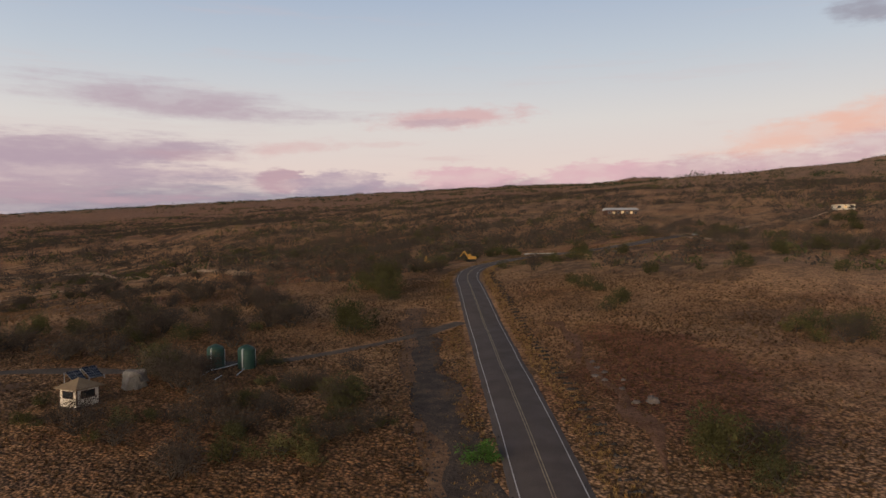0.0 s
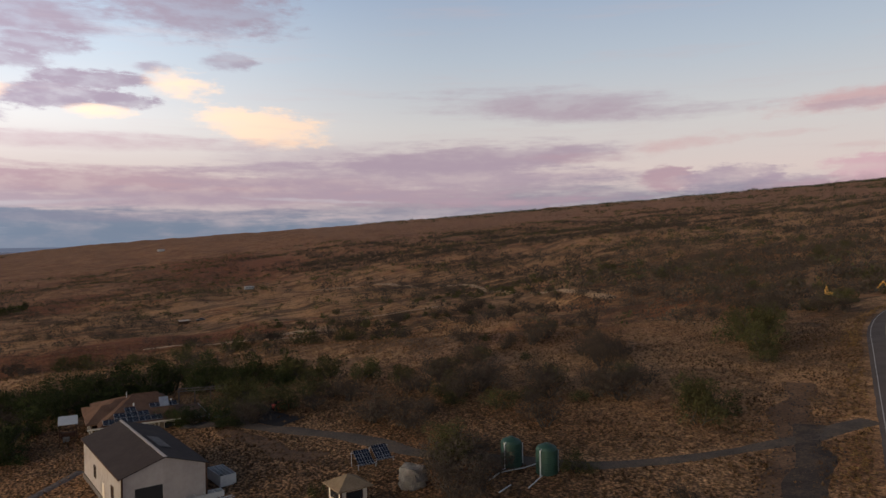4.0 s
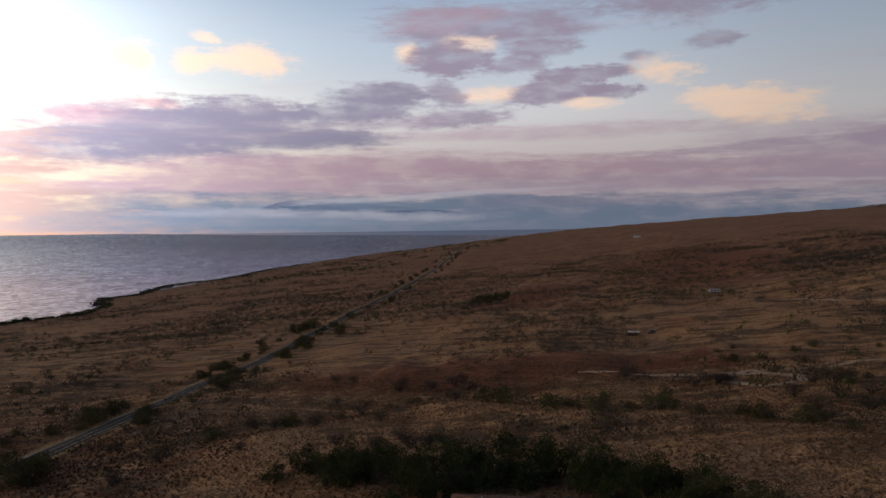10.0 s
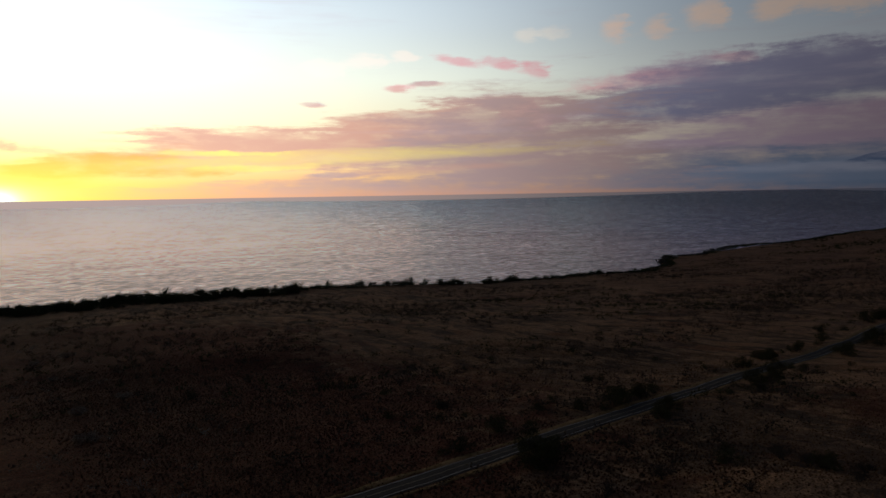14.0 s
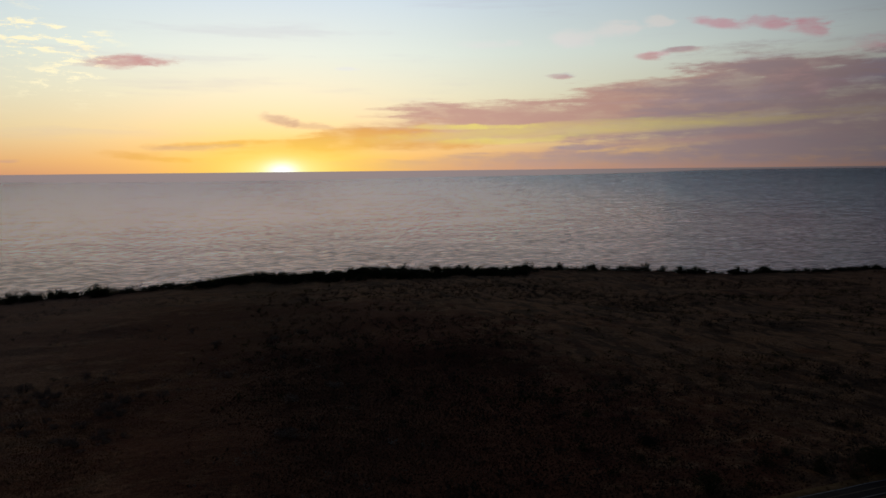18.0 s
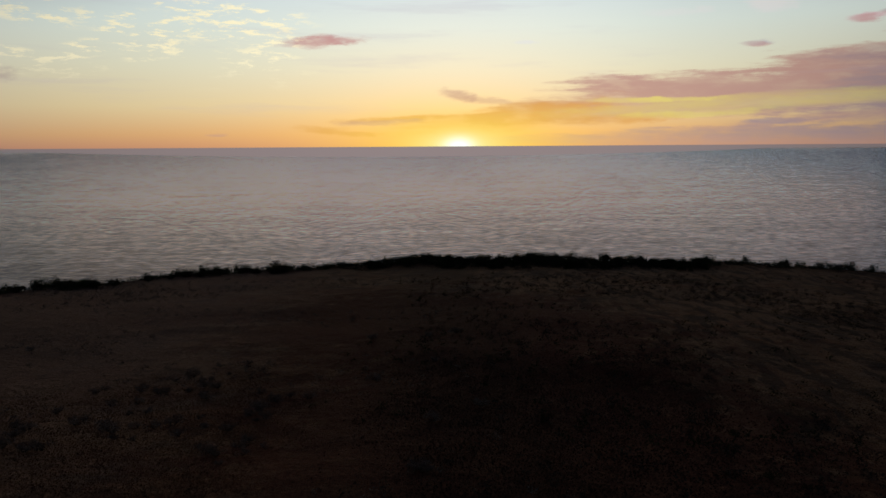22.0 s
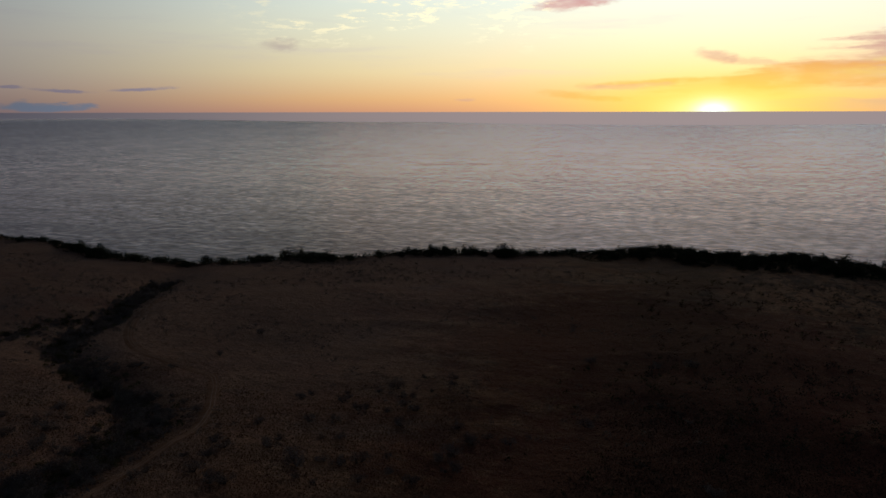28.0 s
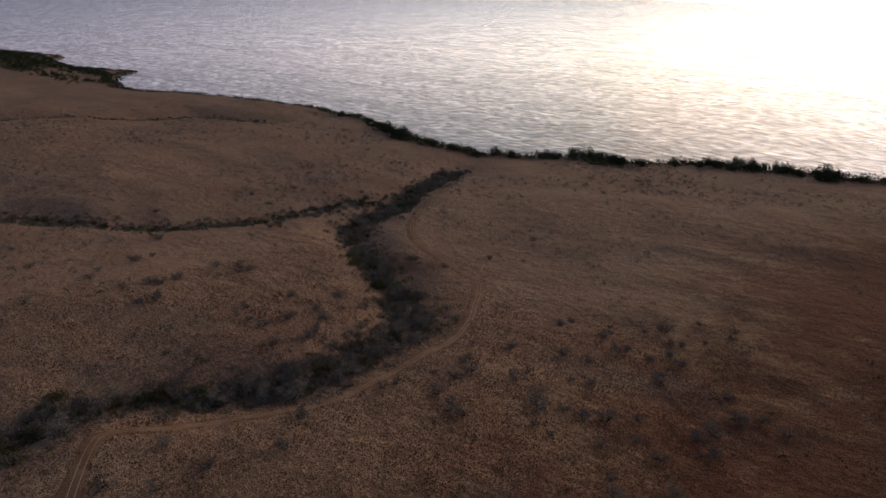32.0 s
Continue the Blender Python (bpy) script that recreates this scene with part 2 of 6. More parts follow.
cloud(2.1, 2.24, 10.70, 0.41, 0, "slated", 0.50, 0.9)
cloud(15.9, 3.36, 4.86, 0.12, -2, "white", 0.50, 0.9)
cloud(-23.0, 1.48, 8.82, 0.30, -0, "white", 0.35, 1.0)
cloud(-14.2, 1.07, 5.25, 0.27, -1, "white", 0.35, 1.0)
cloud(-22.9, 8.26, 9.61, 0.59, 2, "slated", 0.30, 0.9)
cloud(-29.4, 8.28, 9.84, 1.04, 1, "slated", 0.88, 0.6)
cloud(-27.9, 9.25, 4.86, 0.89, 3, "mauvd", 0.80, 0.6)
cloud(-33.0, 7.06, 3.08, 0.62, 3, "slated", 0.80, 0.7)
cloud(-22.5, 7.35, 5.25, 0.59, 2, "slated", 0.75, 0.8)
cloud(-33.0, 9.60, 1.71, 0.34, -5, "rosep", 0.70, 0.8)
cloud(-34.5, 12.97, 0.86, 0.74, 7, "gold", 0.92, 0.8)
cloud(-30.4, 12.89, 1.47, 0.85, 6, "gold", 0.92, 0.8)
cloud(-26.4, 13.26, 2.14, 1.02, 1, "gold", 0.92, 0.8)
cloud(-29.7, 14.64, 0.95, 0.38, -6, "gold", 0.92, 0.8)
cloud(-27.3, 13.00, 3.33, 0.86, -2, "gold", 0.92, 0.8)
cloud(-35.0, 12.87, 1.34, 1.06, -3, "gold", 0.92, 0.8)
cloud(-38.5, 12.09, 0.97, 0.67, -2, "gold", 0.92, 0.8)
cloud(-41.6, 12.24, 0.98, 0.83, -2, "gold", 0.92, 0.8)
cloud(-46.3, 12.25, 1.16, 0.42, -1, "goldp", 0.70, 0.8)
cloud(-48.5, 12.10, 0.81, 0.42, -0, "goldp", 0.70, 0.8)
cloud(-61.2, 10.45, 1.50, 0.54, 2, "goldp", 0.80, 0.7)
cloud(-58.0, 10.91, 0.77, 0.38, 1, "goldp", 0.80, 0.7)
cloud(-64.5, 10.03, 1.45, 0.48, 2, "goldp", 0.50, 0.9)
cloud(-58.7, 8.38, 0.94, 0.25, 1, "rosep", 0.70, 0.7)
cloud(-53.9, 10.48, 1.75, 0.34, -13, "rosep", 0.70, 0.7)
cloud(-50.4, 10.08, 1.52, 0.34, -14, "rosep", 0.80, 0.7)
cloud(-47.6, 9.55, 1.25, 0.47, -15, "rosep", 0.80, 0.7)
cloud(-56.4, 8.71, 1.12, 0.17, 1, "mauvd", 0.60, 0.8)
cloud(-65.4, 7.14, 0.88, 0.17, 2, "rosem", 0.50, 0.8)
cloud(-36.1, 9.25, 4.78, 0.68, 4, "rosem", 0.70, 0.8)
cloud(-39.7, 8.43, 4.87, 0.60, 2, "rosep", 0.70, 0.8)
cloud(-33.5, 8.07, 6.83, 1.19, 1, "slated", 0.80, 0.6)
cloud(-28.5, 8.85, 4.89, 1.08, 0, "slated", 0.85, 0.6)
cloud(-37.9, 6.52, 7.90, 1.04, 2, "slated", 0.95, 0.5)
cloud(-26.5, 7.28, 8.76, 1.07, 2, "slated", 0.90, 0.6)
cloud(-48.2, 5.98, 2.25, 0.97, -1, "rosep", 0.95, 0.5)
cloud(-45.1, 6.24, 2.70, 0.71, 7, "rosem", 0.70, 0.8)
cloud(-19.3, 9.32, 4.66, 0.62, -1, "slated", 0.80, 0.7)
cloud(-16.6, 10.16, 4.08, 1.12, -1, "slated", 0.80, 0.7)
cloud(-62.7, 3.98, 13.46, 1.52, 2, "peachd", 0.90, 0.5)
cloud(-56.7, 5.20, 9.93, 1.69, 8, "peachd", 0.90, 0.5)
cloud(-49.5, 4.44, 8.85, 3.20, 5, "mauvw", 0.92, 0.6)
cloud(-49.4, 2.33, 11.25, 1.62, 1, "mauvw", 0.90, 0.7)
cloud(-73.5, 3.48, 8.83, 1.23, 4, "peachd", 0.85, 0.6)
cloud(-82.9, 2.34, 7.55, 0.89, 6, "peacho", 0.80, 0.7)
cloud(-87.3, 3.97, 1.31, 0.35, -8, "peachd", 0.75, 0.7)
cloud(-85.1, 3.58, 1.77, 0.26, -3, "peachd", 0.50, 0.8)
cloud(-91.6, 2.23, 4.26, 0.26, 3, "peacho", 0.70, 0.8)
cloud(-96.7, 1.17, 2.85, 0.25, -4, "peacho", 0.60, 0.8)
cloud(-75.2, 1.96, 3.58, 0.31, 1, "peacho", 0.70, 0.8)
cloud(-73.5, 3.44, 3.99, 0.22, -1, "goldy", 0.70, 0.8)
cloud(-70.8, 3.44, 2.63, 0.18, -1, "goldy", 0.60, 0.8)
cloud(-62.6, 3.13, 17.01, 0.47, 2, "goldy", 0.55, 0.9)
cloud(-69.5, 2.28, 4.80, 0.22, 1, "goldy", 0.70, 0.9)
cloud(-63.5, 1.70, 2.09, 0.21, -0, "slated", 0.90, 0.6)
cloud(-58.6, 1.98, 10.24, 0.33, 3, "peachd", 0.60, 0.9)
cloud(-66.4, 1.18, 5.15, 0.26, -1, "peachd", 0.70, 0.8)
cloud(-56.6, 0.78, 16.02, 0.70, 0, "mauvw", 0.75, 0.8)
cloud(-64.7, 0.16, 21.25, 0.43, -1, "peachd", 0.60, 0.9)
cloud(-97.8, 7.98, 2.62, 0.32, 4, "redc", 0.85, 0.7)
cloud(-97.6, 8.15, 1.36, 0.32, 4, "redc", 0.70, 0.7)
cloud(-82.3, 7.89, 0.70, 0.12, 0, "goldp", 0.80, 0.7)
cloud(-64.7, 9.85, 1.25, 0.49, -3, "goldp", 0.90, 0.6)
cloud(-61.0, 10.48, 1.29, 0.47, 0, "goldp", 0.90, 0.6)
cloud(-58.1, 10.89, 0.93, 0.31, -5, "goldp", 0.90, 0.6)
cloud(-69.1, 9.76, 0.60, 0.21, -2, "goldp", 0.60, 0.8)
cloud(-71.7, 9.68, 1.57, 0.25, -2, "goldp", 0.50, 0.9)
cloud(-58.8, 8.27, 0.70, 0.20, -4, "redc", 0.60, 0.7)
cloud(-56.1, 8.65, 1.36, 0.20, -1, "redc", 0.60, 0.7)
cloud(-65.5, 7.05, 0.76, 0.17, -2, "redc", 0.50, 0.7)
cloud(-105.9, 0.98, 0.79, 0.12, -0, "peachd", 0.60, 0.8)
cloud(-119.9, 5.06, 1.37, 0.42, 2, "mauvw", 0.50, 0.8)
cloud(-135.3, 1.62, 2.09, 0.11, -2, "mauvd", 0.70, 0.7)
cloud(-130.2, 1.71, 1.89, 0.12, 3, "mauvd", 0.70, 0.7)
cloud(-138.4, 1.76, 0.85, 0.11, 1, "mauvd", 0.70, 0.7)
cloud(-136.8, 0.38, 2.39, 0.23, 0, "bluec", 0.80, 0.5)
cloud(-137.7, 0.53, 0.73, 0.34, 0, "bluec", 0.80, 0.5)
cloud(-135.8, 0.46, 0.62, 0.27, 0, "bluec", 0.80, 0.5)
cloud(-148.0, 0.87, 4.38, 0.82, 1, "bluec", 0.75, 0.7)
cloud(-141.6, 0.46, 1.50, 0.43, 0, "bluec", 0.80, 0.5)
cloud(-144.2, 0.91, 0.94, 0.62, 21, "bluec", 0.80, 0.5)
cloud(-136.6, 0.48, 2.41, 0.29, 0, "bluec", 0.80, 0.5)
cloud(-148.3, 1.39, 3.67, 0.23, 1, "mauvd", 0.60, 0.8)
cloud(-149.1, 2.70, 1.18, 0.15, 2, "mauvd", 0.70, 0.7)
cloud(-93.5, 1.92, 2.88, 0.23, 2, "peachd", 0.70, 0.7)

# small ripples of high cloud over the sunset
flock = calc("MULTIPLY", ramp_between(flow(0.50, 2.0, 4, 21.0, 0.7), -0.01, 0.12), ramp_between(flow(0.11, 0.30, 2, 33.0), -0.06, 0.04))
flock = calc("MULTIPLY", flock, calc("MULTIPLY", ramp_between(az, -97, -102), calc("MULTIPLY", ramp_between(az, -126, -116), ramp_between(el, 4.0, 7.0))))
heaven = blend(calc("MULTIPLY", flock, 0.95), heaven, (1.3, 1.06, 0.60))
# thin veils everywhere
veil = calc("MULTIPLY", ramp_between(flow(0.05, 0.55, 5, 40.0, 0.65), 0.02, 0.22), ramp_between(el, 0.5, 4, 0.0, 0.22))
heaven = blend(veil, heaven, srgb(206, 186, 190))
# the glow of the sun on the horizon
heaven = blend(calc("MULTIPLY", near_sun(15, 3.2), 0.42), heaven, (1.2, 0.68, 0.08))
heaven = blend(calc("MULTIPLY", near_sun(7.5, 2.3), 0.66), heaven, (1.3, 0.84, 0.04))
heaven = blend(near_sun(3.2, 1.15), heaven, (1.15, 1.0, 0.32))
heaven = blend(near_sun(1.1, 0.65), heaven, (1.5, 1.42, 1.1))
# the open sea beyond the far edge of the water
heaven = blend(ramp_between(el, 0.02, -0.02), heaven, blend(side, srgb(100, 108, 128), srgb(158, 137, 127)))
# the western sky is far brighter than the eastern
spread = ramp_between(calc("ADD", el, calc("MULTIPLY", calc("LESS_THAN", az, SUN_AZ), -9.0)), 3, 13, 53.0, 45.0)
south = ramp_between(az, SUN_AZ - 2, SUN_AZ - 34)
spread = calc("ADD", spread, calc("MULTIPLY", south, 13.0))
peak = calc("POWER", 2.718, calc("MULTIPLY", calc("POWER", calc("DIVIDE", away, spread), 2.8), -1.0))
north = calc("MULTIPLY", ramp_between(az, -72, -44), calc("MULTIPLY", ramp_between(az, 28, -8), ramp_between(el, 4, 10)))
lift = calc("POWER", 2.0, calc("MULTIPLY", calc("ADD", calc("MULTIPLY", peak, 3.25), calc("MULTIPLY", north, 0.62)), ramp_between(calc("ADD", el, calc("MULTIPLY", south, 6.5)), 14, 29, 1.0, 0.0)))
bg = W.nodes.new("ShaderNodeBackground")
W.links.new(heaven, bg.inputs[0])
put(calc("MULTIPLY", lift, 1.0), bg.inputs[1])
W.links.new(bg.outputs[0], W.nodes.new("ShaderNodeOutputWorld").inputs[0])

lamp = new("sun", bpy.data.lights.new("sun", "SUN"))
lamp.data.energy, lamp.data.angle, lamp.data.color = 0.7, radians(60), (1, 0.56, 0.34)
lamp.matrix_world = look((-1000, 47, 105), (0, 0, 0))
SEA = -107.0


def lattice(ix, iy, seed):
    """Repeatable random value for each node of a grid, 0 to 1."""
    n = np.sin(ix * 127.1 + iy * 311.7 + seed * 74.7) * 43758.5453
    return n - np.floor(n)


def value_noise(x, y, scale, seed):
    """Smooth noise, -1 to 1, with cells of the given size in metres."""
    u, v = np.asarray(x, float) / scale, np.asarray(y, float) / scale
    iu, iv = np.floor(u), np.floor(v)
    fu, fv = u - iu, v - iv
    fu, fv = fu * fu * (3 - 2 * fu), fv * fv * (3 - 2 * fv)
    low = lattice(iu, iv, seed) * (1 - fu) + lattice(iu + 1, iv, seed) * fu
    high = lattice(iu, iv + 1, seed) * (1 - fu) + lattice(iu + 1, iv + 1, seed) * fu
    return 2 * (low * (1 - fv) + high * fv) - 1


COAST_Y = [-4900, -2900, -2280, -1976, -1880, -1673, -1516, -1440, -1324, -1225, -1070, -861, -780, -650, -535, -450, -400, -347, -315, -299, -225, -197, -160, -50, 5, 43, 120, 210, 300, 360, 436, 500, 600, 650, 710, 830, 910, 978, 1095, 1219, 1310, 1400, 1640, 1891, 2300, 2650, 3700, 4900]
COAST_X = [-500, -700, -830, -885, -820, -780, -845, -775, -715, -700, -692, -762, -790, -762, -722, -696, -692, -711, -736, -786, -794, -838, -864, -882, -912, -906, -978, -940, -930, -900, -880, -915, -866, -826, -784, -764, -765, -736, -762, -852, -918, -890, -985, -950, -1020, -1015, -1190, -1500]
FLANK_Y = [-4900, -2900, -2280, -1976, -1880, -1673, -1516, -1440, -1324, -1100, -935, -752, -525, -400, -180, 20, 200, 420, 660, 930, 1150, 1330, 1700, 2800, 4900]
FLANK_X = [-500, -700, -830, -885, -820, -780, -845, -775, -715, -722, -808, -808, -748, -745, -900, -950, -1010, -985, -880, -790, -850, -900, -960, -1130, -1500]


def shore_x(y):
    """How far west the shore lies at each northing."""
    y = np.asarray(y, float)
    return np.interp(y, COAST_Y, COAST_X) + 7 * value_noise(y, y * 0, 60, 3) + 5 * value_noise(y, y * 0, 23, 4)


def inland(x, y):
    smooth_x = (np.interp(y - 90, FLANK_Y, FLANK_X) + np.interp(y, FLANK_Y, FLANK_X) + np.interp(y + 90, FLANK_Y, FLANK_X)) / 3
    return x - smooth_x


SWELLS = [(50, 90, 80, 5.0), (30, 140, 60, 0.9), (150, 110, 110, 2.3), (230, 130, 120, -0.7), (80, 350, 150, -5.4), (230, 340, 140, -4.8), (130, 600, 160, -4.9), (-60, 250, 90, 0.1), (-80, 520, 160, -1.7), (-160, 360, 110, -3.7), (-300, 300, 120, -2.0), (-360, 540, 180, -4.9), (-160, -90, 90, 8.4), (-260, -220, 90, 3.2), (-370, -60, 90, -8.8), (-570, -540, 200, 9.3), (-300, 1800, 500, -10.1), (440, 160, 150, -5.6), (452, 30, 110, -2.2), (-640, 560, 150, -4.5), (-420, 200, 100, 5.4), (186, 22, 30, 2.6), (-620, -960, 120, 9.0), (4066, 1400, 110, 22), (2470, 3520, 70, 12), (4330, 150, 120, 40)]


GULLIES = [(6.5, 20, [(-60, -90), (-100, -88), (-142, -96), (-178, -75), (-198, -66), (-226, -69), (-268, -82), (-308, -128), (-345, -195), (-366, -226), (-440, -262), (-495, -290), (-590, -330), (-740, -400)]),
           (5.0, 24, [(-60, -720), (-150, -560), (-221, -417), (-250, -355), (-282, -306), (-320, -288), (-365, -281), (-408, -289), (-440, -268)]),
           (9.0, 30, [(-200, -900), (-394, -844), (-477, -813), (-588, -800), (-632, -704), (-720, -690)])]


RIDGE = [(-40, 222), (-22, 246), (-6, 255), (15, 248), (32, 238), (48, 234), (69, 219), (84, 203), (99, 177), (116, 166), (150, 152)]
HOLLOW = [(x + 9, y + 25) for x, y in RIDGE]
HIGHWAY_PLAN = [(-34, -260), (-60, -80), (-81, 60), (-95.4, 153), (-110.5, 250), (-135.5, 415), (-151.5, 518), (-172, 650), (-209, 884), (-252, 1288), (-340, 1946), (-440, 2700), (-520, 3400)]
BEND = [(20, 1), (108, 63), (150, 92), (188, 116), (217, 125), (243, 120), (290, 97)]


def from_line(x, y, line):
    """Distance of each spot from a line of plan points."""
    best = np.full(np.shape(x), 1e9)
    for (ax, ay), (bx, by) in zip(line[:-1], line[1:]):
        dx, dy = bx - ax, by - ay
        u = np.clip(((x - ax) * dx + (y - ay) * dy) / (dx * dx + dy * dy), 0, 1)
        best = np.minimum(best, np.hypot(x - ax - u * dx, y - ay - u * dy))
    return best


def ground_z(x, y):
    """Height of the ground: a volcano's flank that falls to the sea in the west."""
    x, y = np.asarray(x, float), np.asarray(y, float)
    d = inland(x, y)
    e = np.clip(d, 0, 1400)
    h = 3 + 0.058 * e + 1.9e-5 * e * e
    far = np.clip(d - 1400, 0, None)
    steep = np.clip(0.098 - 6.5e-6 * y, 0.03, 0.13) - 0.009 * np.clip((2600 - y) / 1000, 0, 1) - 0.003 * np.clip((y - 2600) / 800, 0, 1)
    h = h + far * steep
    for cx, cy, wide, tall in SWELLS:
        h = h + tall * np.exp(-((x - cx) ** 2 + (y - cy) ** 2) / (2 * wide * wide))
    for deep, wide, line in GULLIES:
        h = h - deep * np.exp(-(from_line(x, y, line) / wide) ** 2) * np.clip(d / 200, 0, 1)
    near = np.clip(d / 60, 0, 1)
    h = h + near * (1.6 * value_noise(x, y, 90, 11) + 0.5 * value_noise(x, y, 28, 12) + 0.16 * value_noise(x, y, 9, 13))
    h = h + np.clip(d / 1500, 0, 1) * np.clip((np.abs(d) - 900) / 900, 0, 1) * (6 * value_noise(x, y, 330, 14) + 7 * np.clip((d - 1700) / 900, 0, 1) * value_noise(x, y, 140, 17))
    rough = np.clip((np.hypot(x - 20, y - 60) - 130) / 130, 0, 1) * np.clip((d - 60) / 200, 0, 1) * np.where(x < -40, 0.55, 1.0)
    rough = rough * np.clip((from_line(x, y, BEND) - 14) / 60, 0, 1)
    rough = rough * np.clip((from_line(x, y, HIGHWAY_PLAN) - 10) / 50, 0.12, 1)
    crest = 1 - 2 * np.abs(value_noise(x, y, 58, 19))
    shelf = 1 - 2 * np.abs(value_noise(x + 0.4 * y, y, 24, 20))
    h = h + rough * (3.0 * value_noise(x, y, 84, 15) + 1.2 * value_noise(x, y * 0.8, 35, 16) + 1.7 * crest + 0.7 * shelf)
    h = h + np.clip((-330 - y) / 150, 0, 1) * np.clip((d - 40) / 150, 0, 1) * np.clip((2600 - np.abs(y)) / 600, 0, 1) * 4.0 * value_noise(x, y * 0.8, 105, 18)
    h = h + 2.2 * np.exp(-(from_line(x, y, RIDGE) / 15) ** 2) - 1.9 * np.exp(-(from_line(x, y, HOLLOW) / 15) ** 2)
    edge = x - shore_x(y)
    h = np.where(edge < 8, np.minimum(h, 3.5 * np.clip(edge / 8, -2, 1)), h)
    return SEA + np.maximum(h, -6)
def surface(name, colors, size=1.0, rough=0.9, bump=0.3, metal=0.0, per="position", spread=0.0, fine=6.0):
    """A node material: colours mixed by noise of a given size in metres, finer grain over it, and relief.
    spread: how far single pieces differ in brightness."""
    m = bpy.data.materials.new(name)
    m.use_nodes = True
    t = m.node_tree
    b = t.nodes["Principled BSDF"]
    if per == "position":
        where = t.nodes.new("ShaderNodeNewGeometry").outputs["Position"]
    else:
        where = t.nodes.new("ShaderNodeTexCoord").outputs["Object"]
    big, small = t.nodes.new("ShaderNodeTexNoise"), t.nodes.new("ShaderNodeTexNoise")
    for n, s in ((big, 1 / size), (small, fine / size)):
        n.inputs["Scale"].default_value, n.inputs["Detail"].default_value = s, 4
        t.links.new(where, n.inputs["Vector"])
    mix = t.nodes.new("ShaderNodeMath")
    mix.operation = "MULTIPLY_ADD"
    mix.inputs[1].default_value = 0.45
    t.links.new(small.outputs[0], mix.inputs[0])
    half = t.nodes.new("ShaderNodeMath")
    half.operation, half.inputs[1].default_value = "MULTIPLY", 0.55
    t.links.new(big.outputs[0], half.inputs[0])
    t.links.new(half.outputs[0], mix.inputs[2])
    r = t.nodes.new("ShaderNodeValToRGB")
    while len(r.color_ramp.elements) < len(colors):
        r.color_ramp.elements.new(0.5)
    for i, (e, c) in enumerate(zip(r.color_ramp.elements, colors)):
        e.position, e.color = 0.36 + 0.28 * i / max(1, len(colors) - 1), (*c, 1)
    t.links.new(mix.outputs[0], r.inputs[0])
    col = r.outputs[0]
    if spread:
        hue = t.nodes.new("ShaderNodeHueSaturation")
        g = t.nodes.new("ShaderNodeNewGeometry")
        ob = t.nodes.new("ShaderNodeObjectInfo")
        add = t.nodes.new("ShaderNodeMath")
        add.operation = "ADD"
        t.links.new(g.outputs["Random Per Island"], add.inputs[0])
        t.links.new(ob.outputs["Random"], add.inputs[1])
        rng = t.nodes.new("ShaderNodeMapRange")
        rng.inputs[2].default_value, rng.inputs[3].default_value, rng.inputs[4].default_value = 2, 1 - spread, 1 + spread
        t.links.new(add.outputs[0], rng.inputs[0])
        t.links.new(rng.outputs[0], hue.inputs["Value"])
        t.links.new(col, hue.inputs["Color"])
        col = hue.outputs[0]
    t.links.new(col, b.inputs["Base Color"])
    b.inputs["Roughness"].default_value, b.inputs["Metallic"].default_value = rough, metal
    b.inputs["Specular IOR Level"].default_value = 0.5 if rough < 0.7 else 0.08
    if bump:
        n = t.nodes.new("ShaderNodeBump")
        n.inputs["Strength"].default_value, n.inputs["Distance"].default_value = bump, size * 0.08
        t.links.new(small.outputs[0], n.inputs["Height"])
        t.links.new(n.outputs[0], b.inputs["Normal"])
    return m


